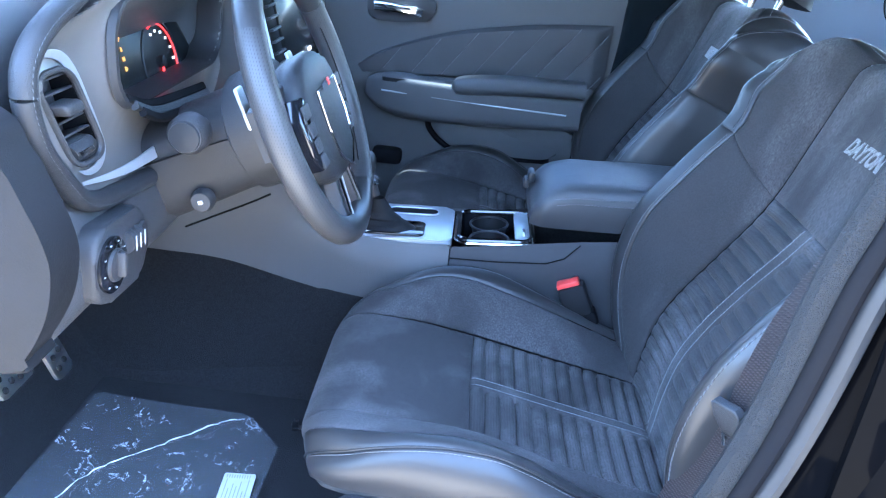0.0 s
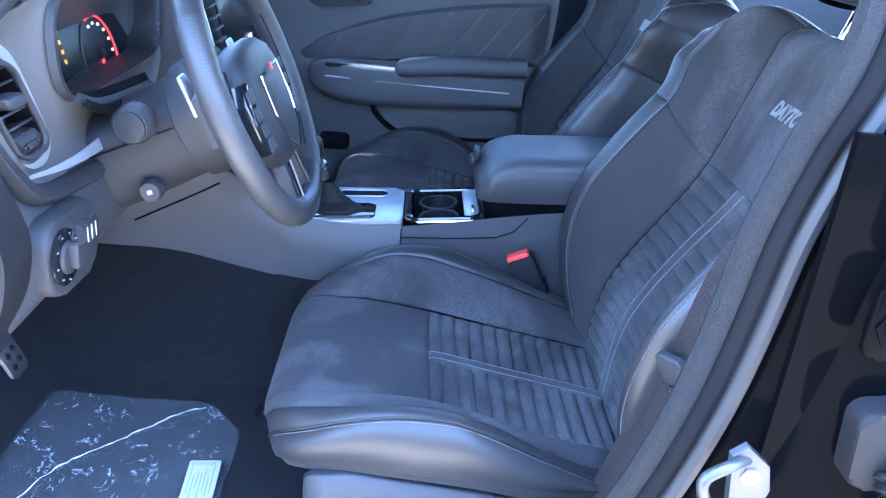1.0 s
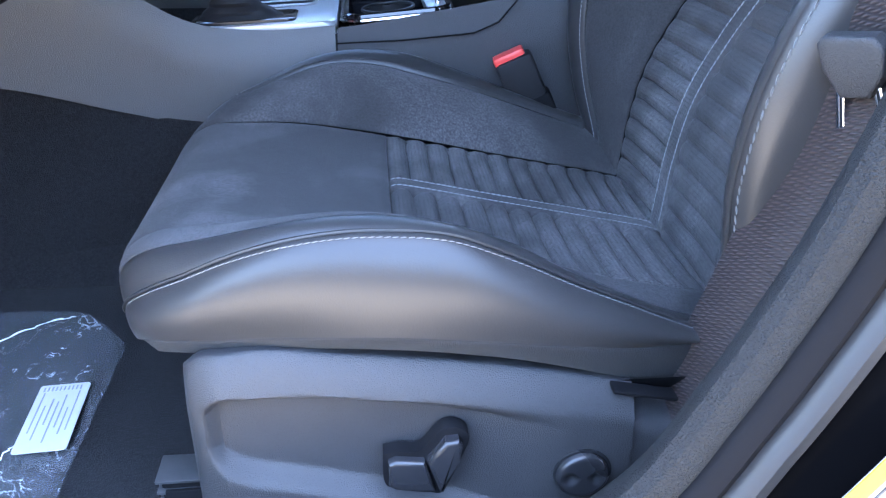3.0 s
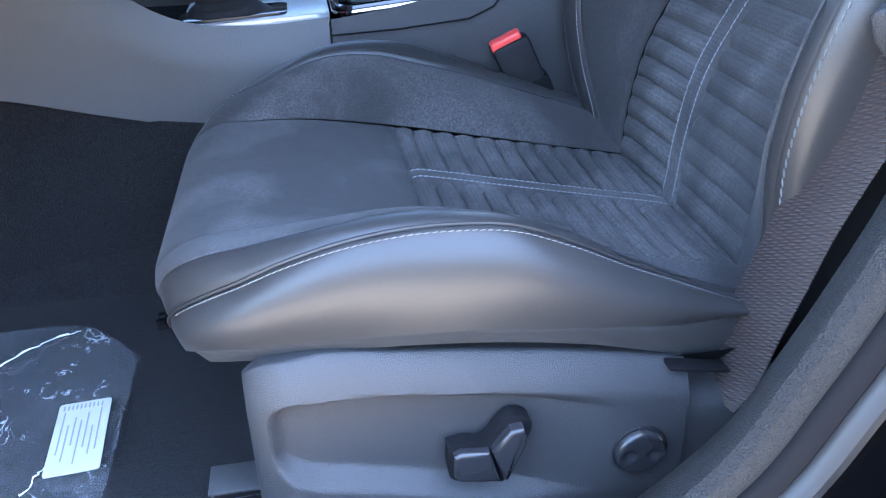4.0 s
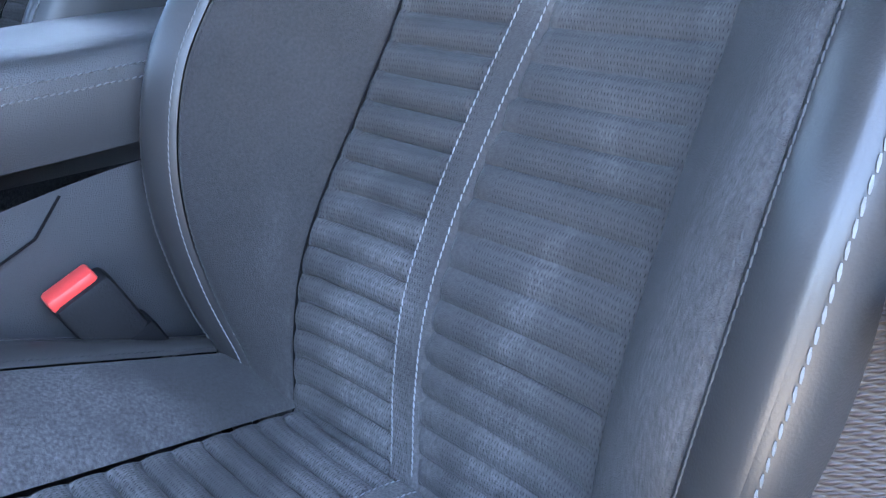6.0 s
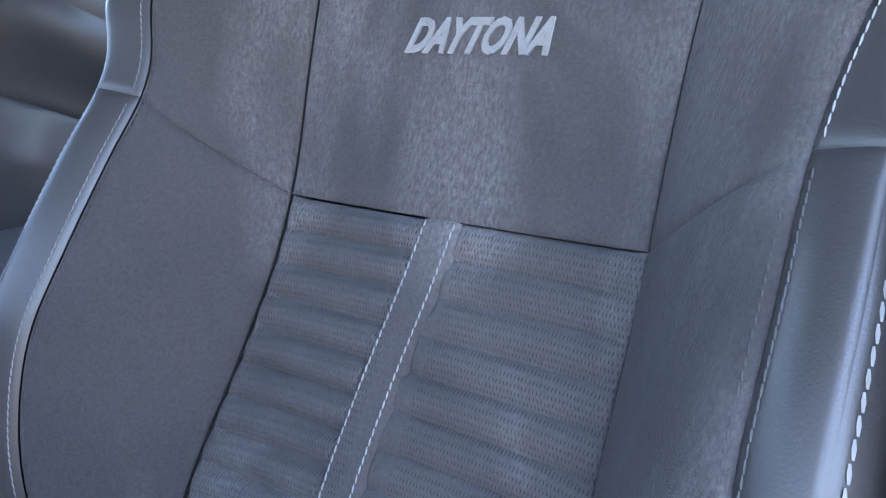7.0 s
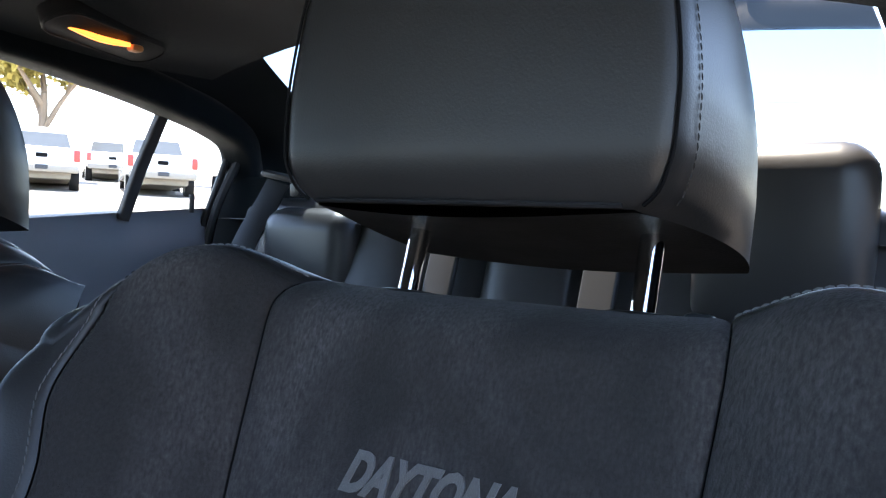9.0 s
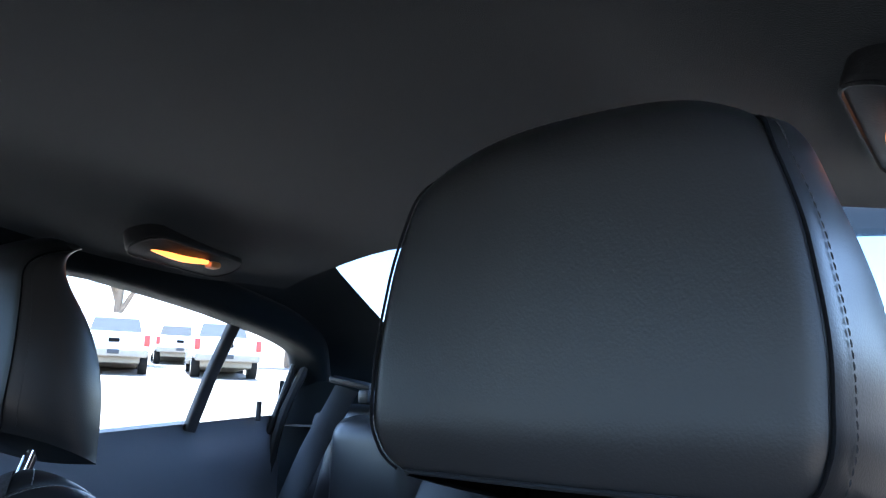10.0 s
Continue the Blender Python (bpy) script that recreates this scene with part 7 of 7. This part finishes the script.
# ---- body of the car itself ----
def car_body():
    def sheet(name, rows, label):
        solid(name, thick(np.array(rows), (0, 0, -0.012)), PAINT, label, "car body", "structure")

    w = np.linspace(-1, 1, 15)
    sheet("bonnet", [[(-0.98 - 1.35 * u, MID_Y + t_ * (0.90 - 0.10 * u * u), 0.86 - 0.10 * u ** 2 - 0.10 * t_ ** 6 + 0.015 * math.cos(t_ * 6)) for t_ in w] for u in np.linspace(0, 1, 12)], "black painted bonnet")
    sheet("nose", [[(-2.33 - 0.16 * math.sin(u * 2.2), MID_Y + t_ * 0.80, 0.76 - 0.85 * u) for t_ in w] for u in np.linspace(0, 1, 8)], "black front bumper")
    sheet("boot_lid", [[(1.88 + 0.60 * u, MID_Y + t_ * (0.86 - 0.04 * u), 0.845 - 0.02 * u - 0.06 * t_ ** 6) for t_ in w] for u in np.linspace(0, 1, 8)], "black painted boot lid")
    sheet("tail", [[(2.48 + 0.10 * math.sin(u * 2.4), MID_Y + t_ * 0.82, 0.82 - 0.90 * u) for t_ in w] for u in np.linspace(0, 1, 8)], "black rear bumper")

    def flank(name, x0, x1, label):
        P = np.array([[(q, 0.62 + 0.04 * math.sin(h_ * 3), -0.25 + 1.06 * h_) for h_ in np.linspace(0, 1, 8)] for q in np.linspace(x0, x1, 8)])
        solid(name, thick(P, (0, 0.012, 0)), PAINT, label, "car body", "structure")

    flank("front_wing", -2.33, -0.95, "black front wing")
    flank("rear_quarter", 1.45, 2.48, "black rear quarter panel")
    for x in (-1.62, 1.82):
        for y, sg in ((0.58, -1), (2.47, 1)):
            wheel = thing("car_wheel", (x, y, ground_z(x, y)), "black alloy car wheel with rubber tyre", "wheel", "car wheels")
            m = turned((x, y, GROUND + 0.37), (1, 0, 0), (0, 0, 1))
            part("tyre", moved(lathe([(0.25, -0.12), (0.36, -0.12), (0.385, -0.08), (0.385, 0.08), (0.36, 0.12), (0.25, 0.12)], 36), m), RUBBER, wheel)
            rim = part("wheel_rim", moved(lathe([(0.26, -0.10), (0.25, 0.11), (0.23, 0.09), (0.06, 0.10), (0.02, 0.11)], 30), m), GRAPHITE, wheel)
            for k in range(5):
                q = 2 * math.pi * k / 5
                part("wheel_spoke", moved(moved(rbox((0.14, 0, 0), (0.20, 0.05, 0.26), 0.012), Matrix.Rotation(q, 4, "Z")), m), GRAPHITE, rim)


car_body()


def truck(x, y, turn, size=1.0):
    base_z = ground_z(x, y)
    t = thing("pickup_truck", (x, y, base_z), "white parked pickup truck with dark rear window", "truck", "parked trucks")

    def add(name, vf, m, label="", parent=None):
        v = np.asarray(vf[0]) * size
        mm = pose(x, y, base_z, 0, 0, turn)
        return part(name, moved((v, vf[1]), mm), m, parent or t, label)

    # local: x towards the front, tail at the origin
    side = [(0.0, 0.62), (0.0, 1.18), (0.08, 1.24), (2.0, 1.26), (2.12, 1.32), (2.5, 1.98), (2.8, 2.04), (4.0, 2.04), (4.35, 1.96), (4.95, 1.38), (6.3, 1.28), (6.45, 1.1), (6.45, 0.55)]
    add("body", moved(slab(np.array(side), -1.0, 1.0, 0.07, 2), turned((0, 0, 0), (1, 0, 0), (0, 0, 1))), CARWHITE, "white truck body")
    add("rear_glass", moved(slab(np.array([(-0.78, 0.04), (0.78, 0.04), (0.66, 0.56), (-0.66, 0.56)]), 0, 0.02), turned((2.16, 0, 1.35), (0, -1, 0), (0.38, 0, 0.66))), CARGLASS, "dark rear cab window")
    for sg in (-1, 1):
        add("side_glass", moved(slab(np.array([(2.65, 1.42), (4.75, 1.42), (4.2, 1.92), (2.8, 1.94)]), 0, 0.02), turned((0, sg * 1.0 + 0.01 * sg, 0), (1, 0, 0), (0, 0, 1))), CARGLASS)
        add("tail_lamp", rbox((-0.01, sg * 0.90, 1.02), (0.06, 0.16, 0.34), 0.02), RED)
        for wx in (1.15, 5.2):
            w = add("wheel", moved(lathe([(0.20, -0.13), (0.40, -0.13), (0.42, -0.08), (0.42, 0.08), (0.40, 0.13), (0.20, 0.13)], 28), turned((wx, sg * 0.86, 0.42), (1, 0, 0), (0, 0, 1))), RUBBER)
            add("rim", moved(lathe([(0.24, -0.135), (0.22, 0.135), (0.05, 0.14)], 20), turned((wx, sg * 0.86, 0.42), (1, 0, 0), (0, 0, 1))), STEEL, "", w)
    add("bumper", rbox((-0.10, 0, 0.62), (0.20, 1.9, 0.20), 0.05), ROADGREY, "dusty grey rear bumper")
    add("underbody", rbox((3.0, 0, 0.46), (5.6, 1.5, 0.22), 0.04), ROADGREY)
    add("tailgate_badge", rbox((-0.01, 0, 1.0), (0.03, 0.30, 0.12), 0.01), BLACK)
    add("plate", rbox((-0.2, 0, 0.66), (0.02, 0.32, 0.13), 0.005), INK)


def tree(x, y, height, seed):
    rnd = random.Random(seed)
    t = thing("bare_tree", (x, y, ground_z(x, y)), "tall tree with forked trunk and sparse yellow leaves", "tree", "parking lot trees")
    limbs, tips = [], []

    def grow(p, d, length, r, level):
        n = 7
        pts = [p]
        for k in range(n):
            d = (d + Vector((rnd.uniform(-1, 1), rnd.uniform(-1, 1), rnd.uniform(-0.4, 0.9))) * 0.10).normalized()
            pts.append(pts[-1] + d * length / n)
        limbs.append(sweep(np.array([q[:] for q in pts]), circle(r, 7), (0.3, 1, 0.1), True, True, np.linspace(1, 0.55, n + 1)))
        if level == 2:
            tips.extend(pts[4:])
        if level == 3:
            tips.extend(pts[2:])
            return
        for k in range(3 if level else 4):
            i = rnd.randint(3, n)
            side_ = Vector((rnd.uniform(-1, 1), rnd.uniform(-1, 1), rnd.uniform(0.1, 0.8))).normalized()
            grow(pts[i], (d * 0.55 + side_ * 0.75).normalized(), length * rnd.uniform(0.55, 0.8), r * 0.52, level + 1)

    grow(Vector((x, y, ground_z(x, y) - 0.1)), Vector((0.04, 0.02, 1)), height * 0.27, height * 0.019, 0)
    part("trunk", joined(*limbs), BARK, t)
    V, F = [], []
    for q in tips:
        for k in range(22):
            c = q + Vector((rnd.gauss(0, 0.5), rnd.gauss(0, 0.5), rnd.gauss(0, 0.4))) * height * 0.05
            a_, b_ = (Vector((rnd.gauss(0, 1), rnd.gauss(0, 1), rnd.gauss(0, 1))).normalized() * height * 0.013 for _ in range(2))
            o = len(V)
            V += [(c + a_)[:], (c + b_)[:], (c - a_)[:], (c - b_)[:]]
            F.append((o, o + 1, o + 2, o + 3))
    tagged(part("crown", (np.array(V), F), LEAF, t, "sparse yellow leaves", 0), kind="stuff")


truck(13.9, 25.3, 60, 1.14)
truck(16.9, 23.2, 58, 1.14)
truck(22.5, 34.5, 60, 1.14)
truck(10.5, 28.5, 60, 1.14)
truck(27.0, 27.0, 52, 1.14)
tree(19.6, 35.5, 15.0, 5)
tree(29.0, 34.0, 12.0, 8)
tree(12.0, 40.0, 13.0, 11)
tree(40.0, 24.0, 13.0, 14)
